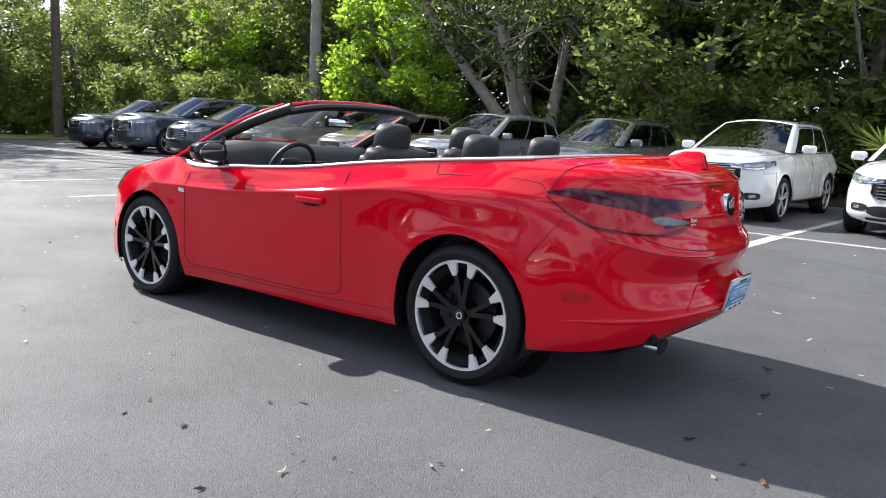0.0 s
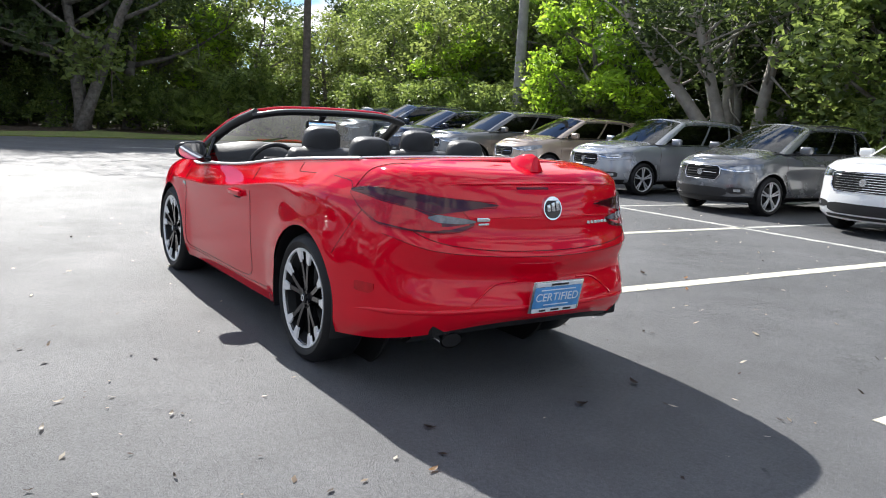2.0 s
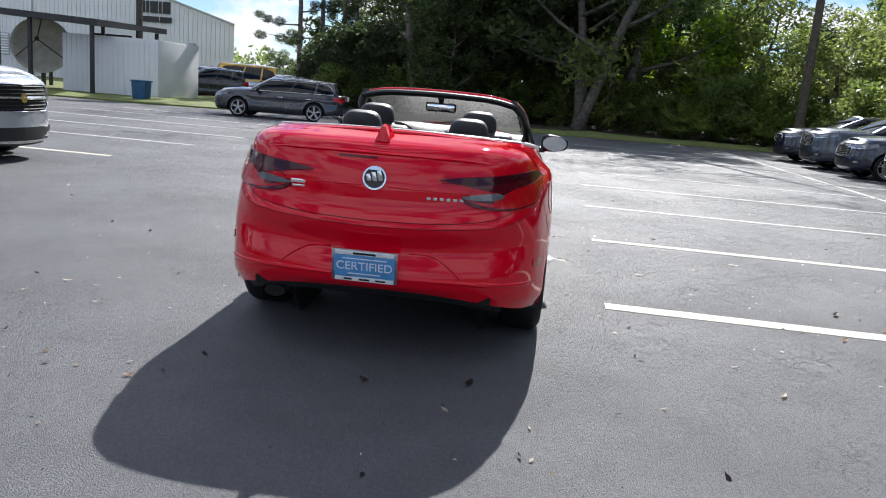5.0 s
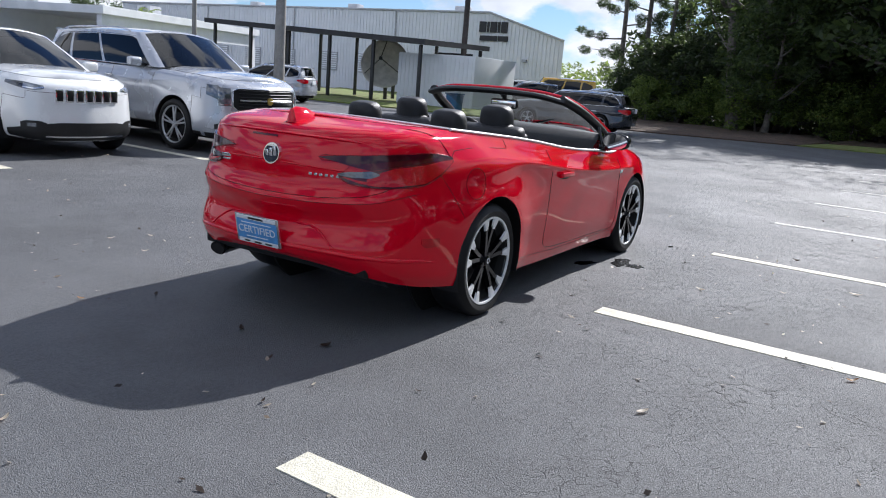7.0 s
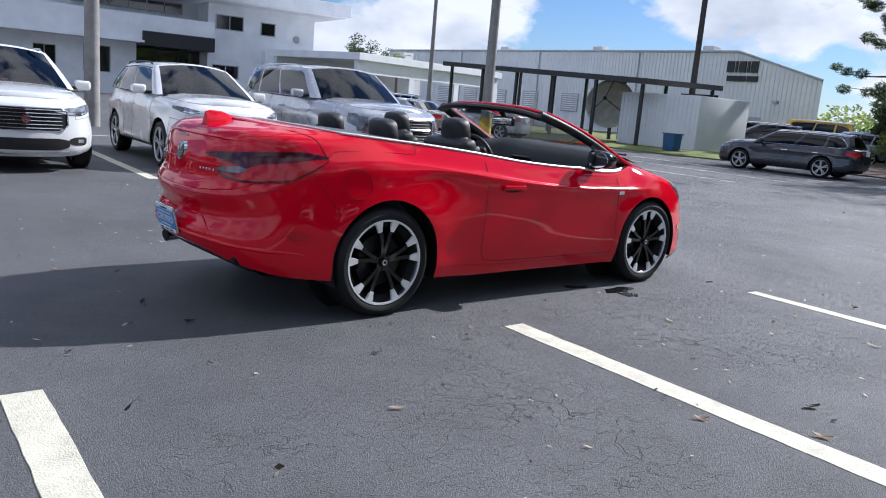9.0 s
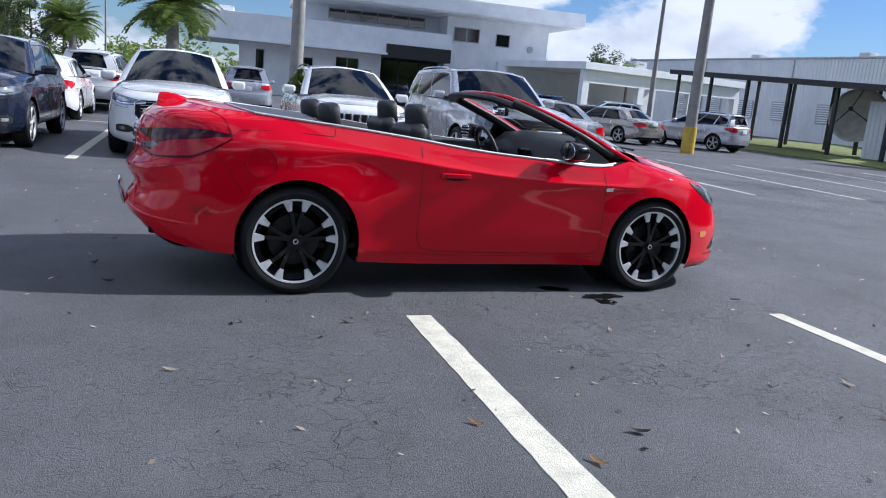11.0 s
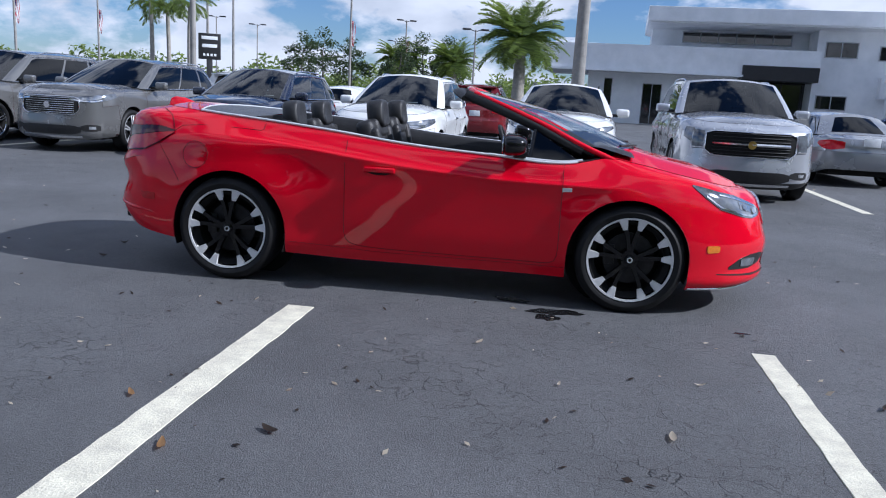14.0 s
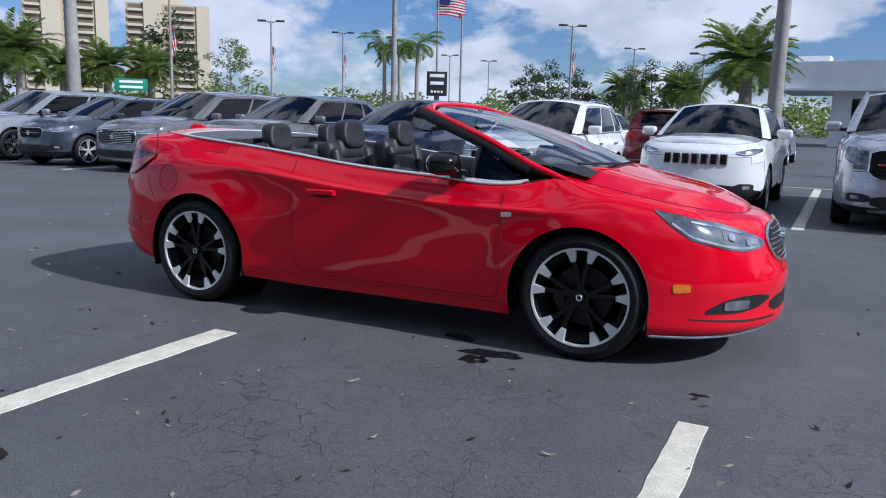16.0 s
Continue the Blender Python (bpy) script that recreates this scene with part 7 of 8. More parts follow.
def leaf_cloud(rng, clumps, total, size, mat, name="crown", droop=0.0, aspect=.55):
    """Leaves gathered in clumps (x, y, z, radius)."""
    c = np.array(clumps, float)
    wgt = c[:, 3] ** 2
    pick = rng.choice(len(c), total, p=wgt / wgt.sum())
    d = rng.normal(size=(total, 3))
    d /= np.linalg.norm(d, axis=1)[:, None]
    rad = c[pick, 3] * rng.uniform(.25, 1.05, total) ** .6
    pos = c[pick, :3] + d * rad[:, None] * np.array([1, 1, .72])
    a = rng.normal(size=(total, 3))
    a[:, 2] = a[:, 2] * .6 - droop
    a /= np.linalg.norm(a, axis=1)[:, None]
    b = np.cross(a, rng.normal(size=(total, 3)))
    b /= np.linalg.norm(b, axis=1)[:, None]
    s = size * rng.uniform(.55, 1.35, total)[:, None]
    return quads_mesh(name, pos, a * s, b * s * aspect, mat)


def join_tubes(name, tubes, mat, seg=7):
    verts, faces = [], []
    for pts, rs in tubes:
        me = tube_mesh("t", pts, rs, mat, seg)
        o = len(verts)
        verts += [v.co.copy() for v in me.vertices]
        faces += [tuple(i + o for i in p.vertices) for p in me.polygons]
        bpy.data.meshes.remove(me)
    return mesh_of(name, verts, faces, mat)


def broadleaf(seed, h, spread, mat, total, size, low, trunk_r=.16, bark=None, stems=1, label="dense green broadleaf tree", open_=1.0, group="trees along the lot"):
    """A tree with a tapered trunk, limbs and a ragged crown; low: where the leaves begin."""
    rng = np.random.default_rng(seed)
    t = thing("tree", None, label, "tree", group)
    tubes, clumps = [], []
    for s in range(stems):
        lean = rng.normal(0, .06 if stems == 1 else .26, 2)
        top = np.array([lean[0] * h, lean[1] * h, h * .82])
        p = [np.array([.12 * s, .1 * s, 0.0])]
        for k in range(1, 6):
            u = k / 5
            p.append(np.array([top[0] * u ** 1.3 + rng.normal(0, .10), top[1] * u ** 1.3 + rng.normal(0, .10), top[2] * u]))
        tubes.append((path3(p, 12), [trunk_r * (1.25 - 1.05 * (k / 11)) * (1.35 if k == 0 else 1) for k in range(12)]))
        nl = 9 if stems == 1 else 6
        for k in range(nl):
            u = .22 + .72 * (k + rng.uniform(0, .6)) / nl
            if u * h * .82 < low * .5:
                continue
            base = np.array([top[0] * u ** 1.3, top[1] * u ** 1.3, top[2] * u])
            g = k * 2.4 + rng.uniform(-.4, .4)
            ln = spread * (1.05 - .55 * u) * rng.uniform(.7, 1.15)
            tip = base + np.array([math.cos(g) * ln, math.sin(g) * ln, ln * rng.uniform(.25, .75)])
            mid = (base + tip) / 2 + np.array([0, 0, -.08 * ln])
            tubes.append((path3([base, mid, tip], 7), [trunk_r * .5 * (1.15 - u * .5) * (1 - .8 * i / 6) for i in range(7)]))
            for q in range(3):
                v = rng.uniform(.45, 1.0)
                o = base + (tip - base) * v
                e = o + rng.normal(0, .28 * ln + .2, 3)
                tubes.append(([Vector(o), Vector((o + e) / 2 + rng.normal(0, .05, 3)), Vector(e)], [trunk_r * .16, trunk_r * .11, trunk_r * .05]))
                clumps.append((*e, rng.uniform(.45, .95) * spread * .34))
            clumps.append((*tip, spread * .30 * rng.uniform(.7, 1.2)))
        clumps.append((top[0], top[1], h * .93, spread * .36))
    for k in range(int(10 * spread / 3 * open_)):
        g, r = rng.uniform(0, 2 * math.pi), spread * math.sqrt(rng.uniform(0.05, 1)) * .95
        z = low + (h - low) * rng.beta(1.3, 1.5)
        r *= 1 - .45 * (z / h) ** 2
        clumps.append((r * math.cos(g), r * math.sin(g), z, rng.uniform(.35, .8) * spread * .30))
    hold("trunk", join_tubes("trunk", tubes, bark or BARK), t)
    hold("crown", leaf_cloud(rng, clumps, total, size, mat), t)
    return t


def pine(seed, h, label="tall thin pine with open crown"):
    rng = np.random.default_rng(seed)
    t = thing("pine_tree", None, label, "tree", "pines beyond the lot")
    tubes = [(path3([(0, 0, 0), (.15, .1, h * .35), (.0, .25, h * .7), (.1, .2, h)], 14), [.20 * (1 - .75 * k / 13) for k in range(14)])]
    clumps = []
    for k in range(17):
        u = .24 + .75 * k / 16
        g = k * 2.3 + rng.uniform(-.5, .5)
        ln = (4.4 - 3.2 * u) * rng.uniform(.6, 1.2)
        b = np.array([.05, .2 * u, h * u])
        tip = b + np.array([math.cos(g) * ln, math.sin(g) * ln, ln * rng.uniform(-.05, .35)])
        tubes.append((path3([b, (b + tip) / 2 + np.array([0, 0, -.1]), tip], 6), [.06 * (1 - .8 * i / 5) for i in range(6)]))
        for v in (.55, .78, 1.0):
            o = b + (tip - b) * v + rng.normal(0, .15, 3)
            clumps.append((*o, rng.uniform(.28, .50)))
    clumps.append((.1, .2, h, .6))
    hold("trunk", join_tubes("trunk", tubes, BARK), t)
    hold("crown", leaf_cloud(rng, clumps, 15000, .17, NEEDLE, aspect=.11), t)
    return t


def palm(seed, h, fronds, length, label, trunk_r=.16, droop=.8, stiff=.5, mat=None, width=.055):
    """A feather palm: every frond is an arched rib with many leaflets."""
    rng = np.random.default_rng(seed)
    t = thing("palm_tree", None, label, "palm", "palms")
    hold("trunk", tube_mesh("trunk", path3([(0, 0, 0), (.08, .05, h * .5), (.0, .1, h)], 16), [trunk_r * (1.25 - .35 * k / 15) * (1 + .05 * (k % 2)) for k in range(16)], BARK_PALE, 10), t)
    ce, aa, bb, ribs = [], [], [], []
    top = np.array([0, .1, h])
    for f in range(fronds):
        g = f * 2.39996
        up = rng.uniform(-.55, 1.15) if fronds > 24 else rng.uniform(-.1, 1.0)
        ln = length * rng.uniform(.85, 1.1)
        pts = []
        d = np.array([math.cos(g) * math.cos(up), math.sin(g) * math.cos(up), math.sin(up)])
        p = top.copy()
        n = 12
        for k in range(n + 1):
            pts.append(p.copy())
            d = d + np.array([0, 0, -droop * (1.0 / n) * (.4 + 1.4 * k / n)])
            d /= np.linalg.norm(d)
            p = p + d * ln / n
        ribs.append(([Vector(q) for q in pts], [.022 * (1 - .85 * k / n) for k in range(n + 1)]))
        side = np.cross(d, [0, 0, 1.0])
        side = np.array([-math.sin(g), math.cos(g), 0])
        for k in range(44):
            u = .12 + .88 * k / 43
            i = min(n - 1, int(u * n))
            w = u * n - i
            q = pts[i] * (1 - w) + pts[i + 1] * w
            tang = pts[i + 1] - pts[i]
            tang /= np.linalg.norm(tang)
            for sg in (-1, 1):
                ld = side * sg + tang * .55 + np.array([0, 0, -.55 * (1 - stiff) + .2 * stiff]) + rng.normal(0, .10, 3)
                ld /= np.linalg.norm(ld)
                ll = length * .15 * math.sin(math.pi * min(1, .12 + u * .86)) ** .7
                ce.append(q + ld * ll)
                aa.append(ld * ll)
                w2 = np.cross(ld, tang)
                w2 /= np.linalg.norm(w2) + 1e-9
                w3 = np.cross(w2, ld)
                bb.append((w3 * .6 + w2 * .5) * width)
    hold("frond_rib", join_tubes("frond_rib", ribs, FROND, 5), t)
    hold("crown", quads_mesh("crown", np.array(ce), np.array(aa), np.array(bb), mat or FROND), t)
    return t


def fan_palm_bush(seed, r, label="low fan palm bush with dry brown fronds"):
    """Saw palmetto: stems with round fans of narrow blades."""
    rng = np.random.default_rng(seed)
    t = thing("palmetto_bush", None, label, "bush", "palmettos under the trees")
    ce, aa, bb, stems = [], [], [], []
    for f in range(30):
        g, el = rng.uniform(0, 2 * math.pi), rng.uniform(.25, 1.3)
        d = np.array([math.cos(g) * math.cos(el), math.sin(g) * math.cos(el), math.sin(el)])
        ln = r * rng.uniform(.6, 1.1)
        tip = d * ln + np.array([rng.normal(0, .2), rng.normal(0, .2), .1])
        stems.append(([Vector((0, 0, 0)), Vector(tip * .5 + np.array([0, 0, .05])), Vector(tip)], [.02, .015, .01]))
        s = np.cross(d, [0, 0, 1.0])
        s /= np.linalg.norm(s)
        u = np.cross(s, d)
        for k in range(22):
            a = -1.9 + 3.8 * k / 21
            ld = d * math.cos(a) + s * math.sin(a) + u * rng.normal(.1, .08)
            ll = r * .22 * (1 - .15 * abs(a))
            ce.append(tip + ld * ll)
            aa.append(ld * ll)
            bb.append(np.cross(ld, u) * .035)
    hold("stem", join_tubes("stem", stems, FROND, 5), t)
    hold("fan", quads_mesh("fan", np.array(ce), np.array(aa), np.array(bb), FROND), t)
    return t


def bed(name, pts, mat, label, z=.05, step=1.0):
    """A raised planted bed with an uneven surface and a kerb-high edge."""
    xs, ys = [p[0] for p in pts], [p[1] for p in pts]
    bm = bmesh.new()
    vs = [bm.verts.new((x, y, z)) for x, y in pts]
    f = bm.faces.new(vs)
    bmesh.ops.triangulate(bm, faces=[f])
    for _ in range(4):
        long = [e for e in bm.edges if e.calc_length() > step * 2]
        if long:
            bmesh.ops.subdivide_edges(bm, edges=long, cuts=1, use_grid_fill=False)
            bmesh.ops.triangulate(bm, faces=bm.faces[:])
    for v in bm.verts:
        if not v.is_boundary:
            v.co.z = z + .10 + .14 * noise.noise(v.co * .35) + .04 * noise.noise(v.co * 1.7)
    edges = [e for e in bm.edges if e.is_boundary]
    ex = bmesh.ops.extrude_edge_only(bm, edges=edges)["geom"]
    for v in ex:
        if isinstance(v, bmesh.types.BMVert):
            v.co.z = -.02
    ob = part(name, bm, mat, smooth=60)
    return tagged(ob, label, "ground", kind="structure")


EAST = [(23.6, 24), (23.8, 14.5), (25.2, 11.0), (26.0, 6.0), (27.6, 1.0), (29.0, -5.0), (29.6, -11.0), (30.2, -14.4)]
bed("grass_strip", EAST[:3] + [(27.5, 11.2), (34, 12), (48, 14), (51.5, 22), (51.5, 40), (26.5, 40), (24.5, 34)], GRASS, "strip of mown green grass before the warehouse", .06)
bed("mulch_bed", EAST[2:5] + [(34, .5), (60, 0), (60, 16), (48, 13.8), (34, 11.8), (27.6, 11.0)], MULCH, "brown leaf mulch under the trees", .05)
bed("grass_verge", EAST[4:] + [(33.5, -14.6), (33, -5), (32, .3)], GRASS, "sunlit grass verge at the lot's edge", .05)
bed("forest_floor", [(33.4, .4), (33.2, -5), (33.7, -14.7), (30.2, -14.7), (10, -14.9), (-30, -13.4), (-30, -48), (64, -48), (64, -.3)], MULCH, "dark leaf litter of the wood", .05)

KINDS = [
    broadleaf(11, 7.5, 3.2, LEAF_DARK, 8500, .13, .6),
    broadleaf(12, 8.5, 3.4, LEAF_MID, 9000, .12, .8, label="dense mid-green broadleaf tree"),
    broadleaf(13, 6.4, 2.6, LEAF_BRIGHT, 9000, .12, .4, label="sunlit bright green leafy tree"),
    broadleaf(14, 10.0, 3.4, LEAF_DARK, 8500, .13, 1.2, label="tall dark green broadleaf tree"),
    broadleaf(15, 7.0, 3.0, LEAF_DRY, 7000, .11, .8, label="olive green thinly leaved tree"),
    broadleaf(16, 3.2, 2.2, LEAF_MID, 5000, .11, .15, trunk_r=.06, label="leafy green undergrowth shrub"),
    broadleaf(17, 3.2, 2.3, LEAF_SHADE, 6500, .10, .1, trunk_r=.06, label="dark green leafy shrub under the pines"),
]
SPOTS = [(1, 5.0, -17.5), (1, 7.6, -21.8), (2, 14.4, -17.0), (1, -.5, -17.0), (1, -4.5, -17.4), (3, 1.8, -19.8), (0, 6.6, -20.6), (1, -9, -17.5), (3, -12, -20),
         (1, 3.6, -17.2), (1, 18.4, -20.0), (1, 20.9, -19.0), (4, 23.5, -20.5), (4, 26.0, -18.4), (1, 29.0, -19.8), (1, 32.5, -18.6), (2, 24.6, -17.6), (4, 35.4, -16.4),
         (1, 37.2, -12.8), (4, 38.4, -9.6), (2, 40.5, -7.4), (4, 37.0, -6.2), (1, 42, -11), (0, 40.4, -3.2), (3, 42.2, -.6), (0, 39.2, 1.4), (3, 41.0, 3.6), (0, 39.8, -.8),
         (3, -7, -22), (3, 4, -24), (3, 10, -24.5), (1, 15.4, -24), (3, 20, -25), (1, 26, -24.5), (3, 31.5, -24.5), (1, 37.5, -21), (3, 43, -17), (3, 47, -11), (1, 47.5, -5), (3, 48, 1), (0, 46.4, 4), (3, 52, -15), (3, 45, -24), (3, 36, -28), (3, 24, -29), (3, 12, -29), (3, 0, -28),
         (3, 54, 7.0), (3, 58, 10.5), (3, 56, 2.5), (0, 51.5, 4.5), (1, 33.8, -21.5), (0, 29.5, -22.5), (0, 12.0, -21.5), (0, 35.8, 3.6), (0, 37.2, -2.6)]
used = {}
rnd = random.Random(5)
for k, x, y in SPOTS:
    s = rnd.uniform(.88, 1.18) * (1.6 if x > 36 and -9 < y < 11 else 1.0)
    m = Matrix.Translation((x, y, .05)) @ Matrix.Rotation(rnd.uniform(0, 6.28), 4, "Z") @ Matrix.Diagonal((s, s, s * rnd.uniform(.92, 1.1), 1))
    if k not in used:
        used[k] = 1
        KINDS[k].matrix_basis = m
    else:
        c = copy_thing(KINDS[k], Matrix())
        c.matrix_basis = m
for i in range(46):
    u = i / 45
    if u < .62:
        x, y = -9 + 43 * u / .62, -15.9 + rnd.uniform(-1.0, .3)
    else:
        v = (u - .62) / .38
        x, y = 34.6 + rnd.uniform(-.4, 1.6) + (2.2 if v > .35 else 0), -15 + 25 * v
    if 5.5 < x < 12.5 and y < -10:
        y -= 3.4
    s = rnd.uniform(.5, 1.0)
    m = Matrix.Translation((x, y, .05)) @ Matrix.Rotation(rnd.uniform(0, 6.28), 4, "Z") @ Matrix.Diagonal((s, s, s, 1))
    if i == 0:
        KINDS[5].matrix_basis = m
    else:
        copy_thing(KINDS[5], Matrix()).matrix_basis = m
# the many-stemmed oak behind the grey cars, and the trunks before the dark wood
def spreading_oak(seed):
    """A short stout trunk parting low into many pale rising limbs."""
    rng = np.random.default_rng(seed)
    t = thing("tree", None, "large oak with several pale spreading limbs", "tree", "trees along the lot")
    tubes, clumps = [([Vector((0, 0, -.1)), Vector((.02, 0, .35)), Vector((0, .02, 1.0)), Vector((0, 0, 1.35))], [.58, .45, .42, .36])], []
    side, deep = np.array([-.71, -.70, 0]), np.array([.70, -.71, 0])
    limbs = [(-.6, -1.7, -3.1, -4.4, .3), (-.35, -.75, -1.3, -2.0, -.6), (-.05, -.2, -.1, .3, .8), (.2, .55, .9, 1.4, -.5), (.5, 1.3, 2.3, 3.3, .4), (.75, 1.9, 3.4, 5.2, -.4), (-.1, .1, -.6, -1.0, 1.6)]
    for n, (a, b, c, d, off) in enumerate(limbs):
        z = (1.0, 2.4, 4.2, 6.4) if n != 5 else (1.0, 2.1, 3.3, 4.0)
        pts = [np.array([0, 0, .55])] + [side * v + deep * off * (i + 1) * .5 + np.array([0, 0, zz]) + rng.normal(0, .10, 3) for i, (v, zz) in enumerate(zip((a, b, c, d), z))]
        line = path3(pts, 14)
        tubes.append((line, [.25 * (1 - .78 * i / 13) for i in range(14)]))
        for i in range(5, 14, 1):
            o = np.array(line[i])
            for q in range(2):
                e = o + rng.normal(0, .9, 3) + np.array([0, 0, .5])
                tubes.append(([Vector(o), Vector((o + e) / 2 + rng.normal(0, .10, 3)), Vector(e)], [.055, .035, .015]))
                if e[2] > 3.2:
                    clumps.append((*e, rng.uniform(.5, 1.0)))
    for k in range(34):
        g, r = rng.uniform(0, 2 * math.pi), 5.0 * math.sqrt(rng.uniform(.05, 1))
        clumps.append((r * math.cos(g), r * math.sin(g), rng.uniform(4.4, 9.0) - .25 * r, rng.uniform(.6, 1.2)))
    hold("trunk", join_tubes("trunk", tubes, BARK_PALE), t)
    hold("crown", leaf_cloud(rng, clumps, 12000, .10, LEAF_DARK), t)
    return t


oak = spreading_oak(31)
oak.matrix_basis = pose(9.2, -17.6, .05)
t1 = broadleaf(32, 18.5, 5.8, LEAF_DARK, 13000, .11, 4.2, .22, BARK, 2, "forked grey-barked tree before the dark wood", .8)
t1.matrix_basis = pose(36.2, 5.2, .1, 0, 0, 10)
t2 = broadleaf(33, 17.5, 6.2, LEAF_DARK, 13000, .11, 3.4, .24, BARK, 3, "spreading grey-barked tree before the dark wood", .7)
t2.matrix_basis = pose(34.6, -3.6, .1, 0, 0, 100)
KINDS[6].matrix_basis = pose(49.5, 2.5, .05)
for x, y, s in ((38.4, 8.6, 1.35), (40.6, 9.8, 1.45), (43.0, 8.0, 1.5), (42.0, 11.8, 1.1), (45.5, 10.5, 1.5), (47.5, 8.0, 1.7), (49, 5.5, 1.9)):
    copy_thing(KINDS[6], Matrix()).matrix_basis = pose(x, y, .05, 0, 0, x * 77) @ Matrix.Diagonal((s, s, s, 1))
for x, y, s in ((66, 17, .6), (72, 21.5, .65), (76, 25.5, .6), (70, 14, .7), (64, 10, .7), (60, 6, .9)):
    copy_thing(KINDS[0], Matrix()).matrix_basis = pose(x, y, 0, 0, 0, x * 77) @ Matrix.Diagonal((s, s, s, 1))
p0 = pine(41, 17.5)
p0.matrix_basis = pose(44.5, 14.4, 0)
for x, y, s, a in ((46.8, 13.4, 1.05, 70), (48.9, 12.6, .95, 160), (52.0, 12.6, 1.0, 250)):
    copy_thing(p0, Matrix()).matrix_basis = pose(x, y, 0, 0, 0, a) @ Matrix.Diagonal((s, s, s, 1))
b0 = fan_palm_bush(51, 1.5)
b0.matrix_basis = pose(33.4, -8.6, .1)
for x, y, s in ((34.6, -10.4, 1.25), (33.6, -12.6, 1.1), (21.4, -15.9, 1.3), (23.2, -15.6, 1.1), (27.0, -15.8, 1.2), (-1.6, -15.6, 1.3), (-3.2, -15.4, 1.1), (41.0, 9.5, 1.3), (19.2, -16.2, 1.2)):
    copy_thing(b0, Matrix()).matrix_basis = pose(x, y, .1, 0, 0, x * 50) @ Matrix.Diagonal((s, s, s, 1))

date = palm(61, 5.4, 64, 3.4, "stout date palm beside the showroom", .36, .9, .75, width=.07)
date.matrix_basis = pose(-1.2, 46.8, 0)
queen = palm(62, 7.6, 15, 2.7, "slender palm with drooping fronds", .17, 1.5, .2, width=.045)
queen.matrix_basis = pose(-32.1, 56.1, 0)
for x, y, s, a in ((-31.8, 58.6, .97, 80), (-28.5, 55.8, 1.0, 200), (31.4, 45.2, .55, 40)):
    copy_thing(queen, Matrix()).matrix_basis = pose(x, y, 0, 0, 0, a) @ Matrix.Diagonal((s, s, s, 1))
for x, y, s, a in ((-94.2, 66.4, 1.7, 20), (-98.7, 76.9, 1.4, 120), (-94.7, 81.6, 1.5, 220), (-90.6, 86.0, 1.5, 310), (-105, 71, 1.5, 60), (-18.0, 92.0, 1.0, 10), (-10.5, 88, 1.0, 10)):
    copy_thing(date, Matrix()).matrix_basis = pose(x, y, 0, 0, 0, a) @ Matrix.Diagonal((s, s, s, 1))
slash = broadleaf(71, 9.0, 3.0, NEEDLE, 2600, .17, 4.2, .15, BARK, 1, "tall open-crowned pine in the distance", .5, "distant trees")
slash.matrix_basis = pose(-27.5, 90.6, 0)
for x, y, s, a in ((-15.1, 93.6, 1.02, 50), (-11.8, 94.2, .98, 150), (-24.0, 92.0, .9, 90), (-16.1, 82.8, .85, 240), (-95.4, 95.4, 2.0, 30), (-26.9, 80.2, .85, 300), (55.2, 88.2, 1.1, 20), (60, 92, 1.05, 140), (48, 94, 1.0, 200), (66, 96, 1.0, 80), (-12.5, 100, 1.0, 10)):
    copy_thing(slash, Matrix()).matrix_basis = pose(x, y, 0, 0, 0, a) @ Matrix.Diagonal((s, s, s, 1))
thin = broadleaf(72, 13, 4.6, LEAF_DRY, 2200, .22, 6.0, .16, BARK_PALE, 1, "thin-leaved pale tree in the distance", .4, "distant trees")
thin.matrix_basis = pose(-81.6, 94.4, 0)


def far_woods():
    """The tree belt on the horizon beyond the road."""
    rng = np.random.default_rng(9)
    clumps = []
    for k in range(420):
        a = radians(-62 + 150 * k / 419)
        r = rng.uniform(112, 150)
        h = rng.uniform(1.5, 5.2) + 1.2 * math.sin(k * .23)
        x, y = r * math.sin(a), r * math.cos(a)
        for q in range(2):
            clumps.append((x + rng.normal(0, 2), y + rng.normal(0, 2), max(.8, h * rng.uniform(.3, 1)), rng.uniform(1.4, 2.8)))
    ob = new("far_woods", leaf_cloud(rng, clumps, 60000, .42, LEAF_MID, "far_woods"))
    return tagged(ob, "low green belt of distant trees", "trees", kind="stuff")


def undergrowth():
    """The tangle that fills the wood behind the first trees."""
    rng = np.random.default_rng(19)
    clumps = []
    for k in range(210):
        u = k / 209
        if u < .64:
            x, y = -16 + 64 * u / .64, -23.5 + rng.normal(0, 1.6)
        else:
            x, y = 47.5 + rng.normal(0, 1.6), -24 + 38 * (u - .64) / .36
        for q in range(3):
            clumps.append((x + rng.normal(0, .7), y + rng.normal(0, .7), rng.uniform(.3, 5.2), rng.uniform(.8, 1.6)))
        clumps.append((x + rng.normal(0, .5), y + rng.normal(0, .5), .6, 1.3))
    ob = new("undergrowth", leaf_cloud(rng, clumps, 74000, .24, LEAF_DARK, "undergrowth"))
    return tagged(ob, "tangled dark green undergrowth of the wood", "undergrowth", kind="stuff")


far_woods()
undergrowth()


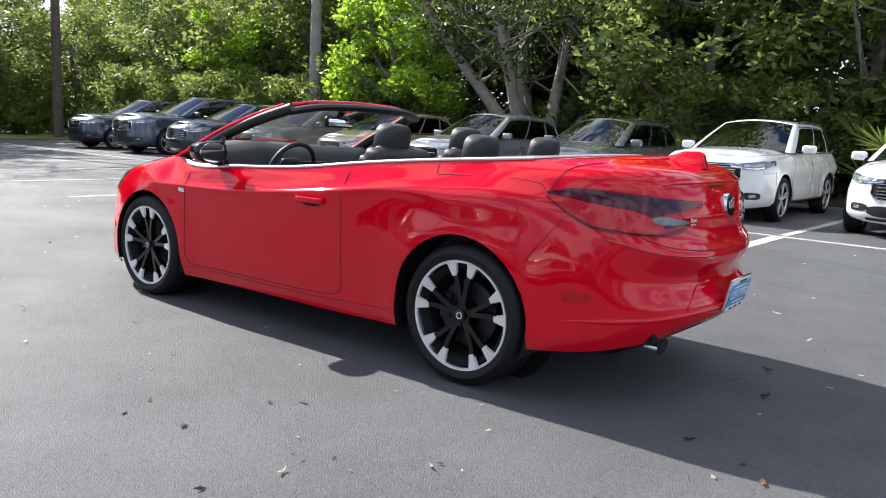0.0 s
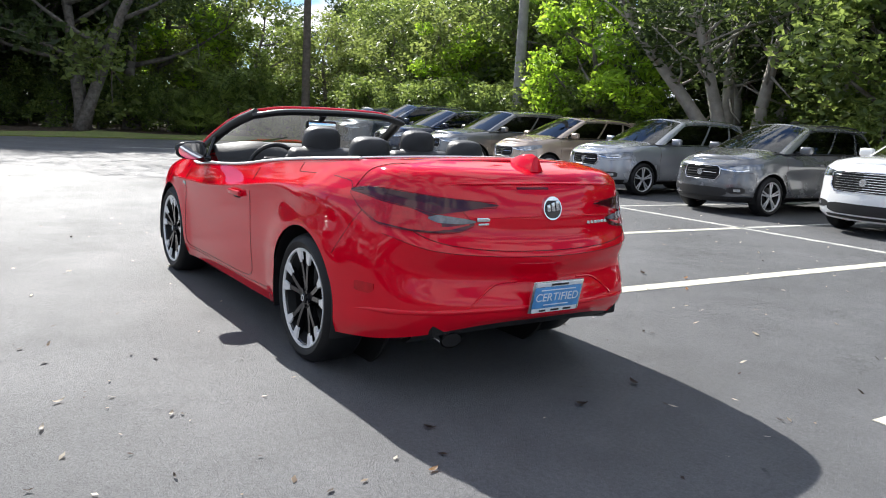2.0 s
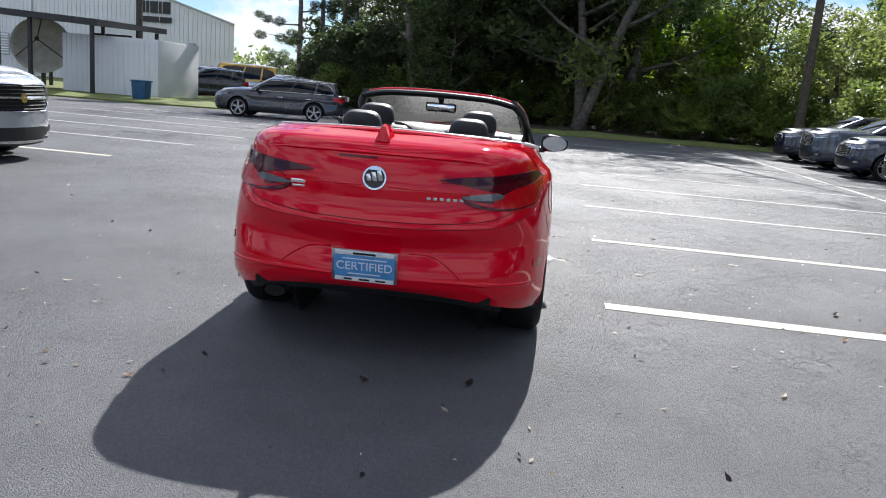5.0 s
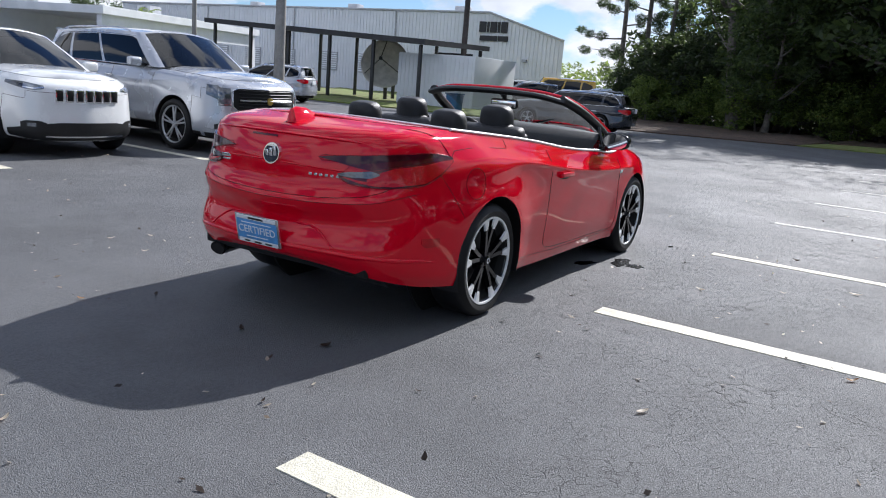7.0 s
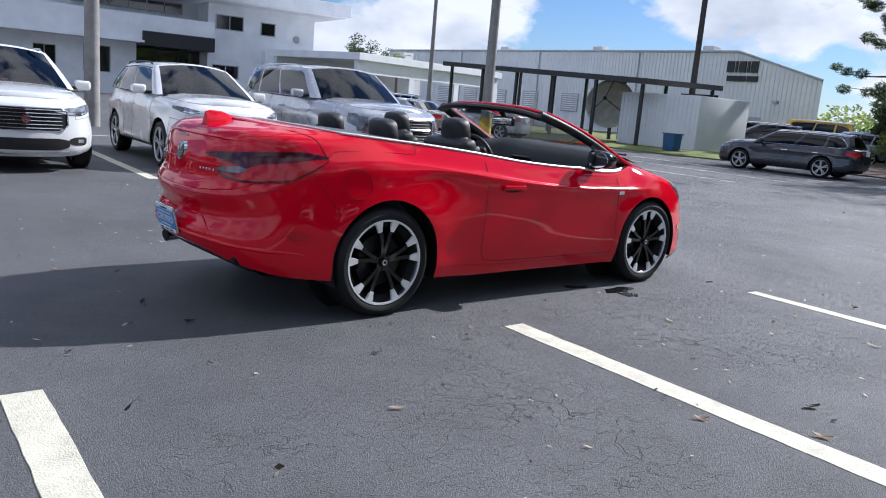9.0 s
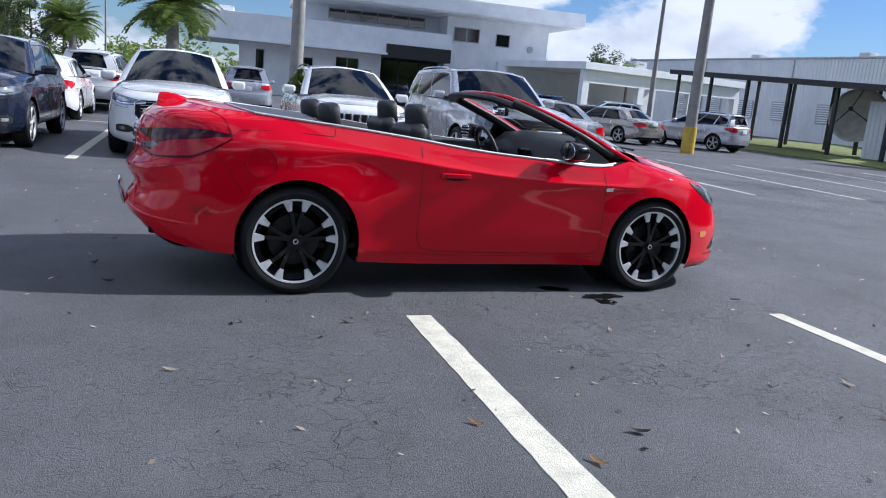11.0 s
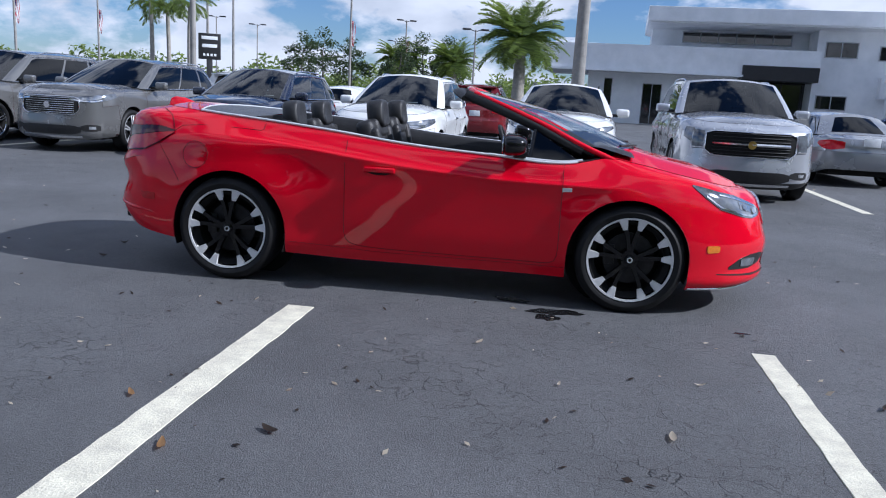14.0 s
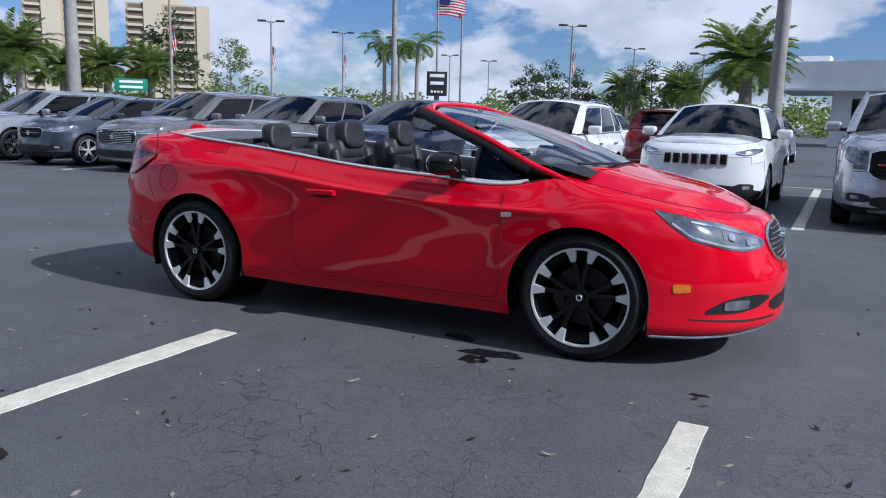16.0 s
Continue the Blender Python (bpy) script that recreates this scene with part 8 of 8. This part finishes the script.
# ---- fallen leaves and stains on the asphalt ----
LITTER = leaf_material("dry_leaf", (0.40, 0.24, 0.10), (0.13, 0.07, 0.035))
LITTER_PALE = leaf_material("pale_dry_leaf", (0.55, 0.50, 0.40), (0.26, 0.20, 0.14))
LITTER_DARK = leaf_material("dark_dry_leaf", (0.05, 0.035, 0.025), (0.02, 0.015, 0.012))
WET = material("wet_patch", (0.012, 0.012, 0.013), 0.22, var=0.2, scale=6, spec=0.6, bump=0.3, bscale=90)


def leaf_mesh(seed, length):
    """One curled dry leaf lying on the ground."""
    r = random.Random(seed)
    vv, ff = [], []
    n = 7
    w = length * r.uniform(.28, .46)
    curl = r.uniform(.12, .4) * length
    for i in range(n):
        u = i / (n - 1)
        hw = w * .5 * math.sin(math.pi * min(.98, u * .94 + .03)) ** .8
        z = .006 + curl * abs(u - .5) ** 2 * 2
        x = (u - .5) * length
        vv += [(x, -hw, z + hw * .35), (x, 0, z), (x, hw, z + hw * r.uniform(.2, .6))]
    for i in range(n - 1):
        for k in range(2):
            a = 3 * i + k
            ff.append((a, a + 1, a + 4, a + 3))
    return mesh_of("fallen_leaf", vv, ff, (LITTER, LITTER_PALE, LITTER_DARK)[seed % 3])


LEAVES = [leaf_mesh(k, .05 + .02 * (k % 4)) for k in range(9)]
BIG = [(-.22, -3.10, 2, .07), (-1.32, -2.37, 1, .05), (-.23, -2.05, 1, .05), (-.556, -3.31, 0, .06), (.48, -1.77, 1, .05), (1.35, -2.77, 1, .06), (1.58, -2.12, 1, .06), (-2.10, -2.13, 1, .05),
       (-2.81, .97, 0, .075), (-1.82, 1.70, 1, .05), (-3.14, -.80, 2, .06), (-2.60, -1.24, 2, .05), (-2.46, .76, 2, .06), (-2.44, -.55, 2, .06), (-2.42, 1.84, 2, .05), (-2.55, -.06, 2, .05),
       (-2.86, -.84, 1, .05), (1.385, 1.70, 2, .05), (-1.46, 2.10, 1, .06), (-1.75, 2.20, 1, .06), (-2.3, 2.3, 2, .05), (.1, -2.6, 1, .045), (2.4, -2.2, 2, .06), (-.9, -2.9, 0, .05), (-3.9, -.2, 1, .06), (.9, -2.3, 1, .05)]
rnd = random.Random(21)
for x, y, k, ln in BIG:
    ob = new("fallen_leaf", LEAVES[k + 3 * rnd.randrange(3)])
    ob.matrix_basis = pose(x, y, 0, 0, 0, rnd.uniform(0, 360)) @ Matrix.Diagonal((ln / .07, ln / .07, 1, 1))
    tagged(ob, ("brown curled dry leaf on the asphalt", "pale curled dry leaf on the asphalt", "dark curled dry leaf on the asphalt")[k], "leaf", "fallen leaves")


def scatter():
    rng = np.random.default_rng(4)
    n = 1500
    pos = np.empty((n, 3))
    pos[:, 0] = rng.normal(0, 6.5, n)
    pos[:, 1] = rng.normal(-1, 5.0, n)
    pos[:, 2] = .008
    keep = ~((np.abs(pos[:, 0]) < 2.3) & (np.abs(pos[:, 1]) < .85))
    pos = pos[keep]
    n = len(pos)
    g = rng.uniform(0, 2 * math.pi, n)
    s = rng.uniform(.006, .026, n)[:, None]
    a = np.stack([np.cos(g), np.sin(g), rng.normal(0, .25, n)], 1) * s
    b = np.stack([-np.sin(g), np.cos(g), rng.normal(0, .25, n)], 1) * s * .6
    for i, (m, nm) in enumerate(((LITTER_PALE, "pale leaf crumbs scattered over the asphalt"), (LITTER_DARK, "dark leaf crumbs scattered over the asphalt"))):
        k = np.arange(n) % 2 == i
        ob = new("leaf_crumbs", quads_mesh("leaf_crumbs", pos[k], a[k], b[k], m))
        tagged(ob, nm, "leaf litter", kind="stuff")


def puddle(name, x, y, r, seed, sx, sy, label):
    """A thin wet stain with a ragged rim."""
    rg = random.Random(seed)
    n = 40
    ph = [rg.uniform(0, 6.28) for _ in range(4)]
    vv = [(0, 0, .0032)]
    for k in range(n):
        g = 2 * math.pi * k / n
        q = r * (1 + .20 * math.sin(2 * g + ph[0]) + .12 * math.sin(5 * g + ph[1]) + .06 * math.sin(11 * g + ph[2]))
        vv.append((q * math.cos(g) * sx, q * math.sin(g) * sy, .0012))
    ff = [(0, k + 1, (k + 1) % n + 1) for k in range(n)]
    ob = new(name, mesh_of(name, vv, ff, WET))
    ob.matrix_basis = pose(x, y, 0, 0, 0, rg.uniform(-20, 20))
    return tagged(ob, label, "stain", "wet stains", "structure")


scatter()
puddle("wet_stain", .90, -1.00, .10, 3, 1.5, .8, "dark wet stain on the asphalt")
puddle("wet_stain", .85, -1.14, .065, 4, 1.0, 1.3, "dark wet stain on the asphalt")
puddle("wet_stain", .62, -.78, .08, 6, 1.8, .6, "dark wet stain on the asphalt")
puddle("wet_stain", 2.02, -1.12, .03, 5, 1.8, .6, "small dark wet stain on the asphalt")
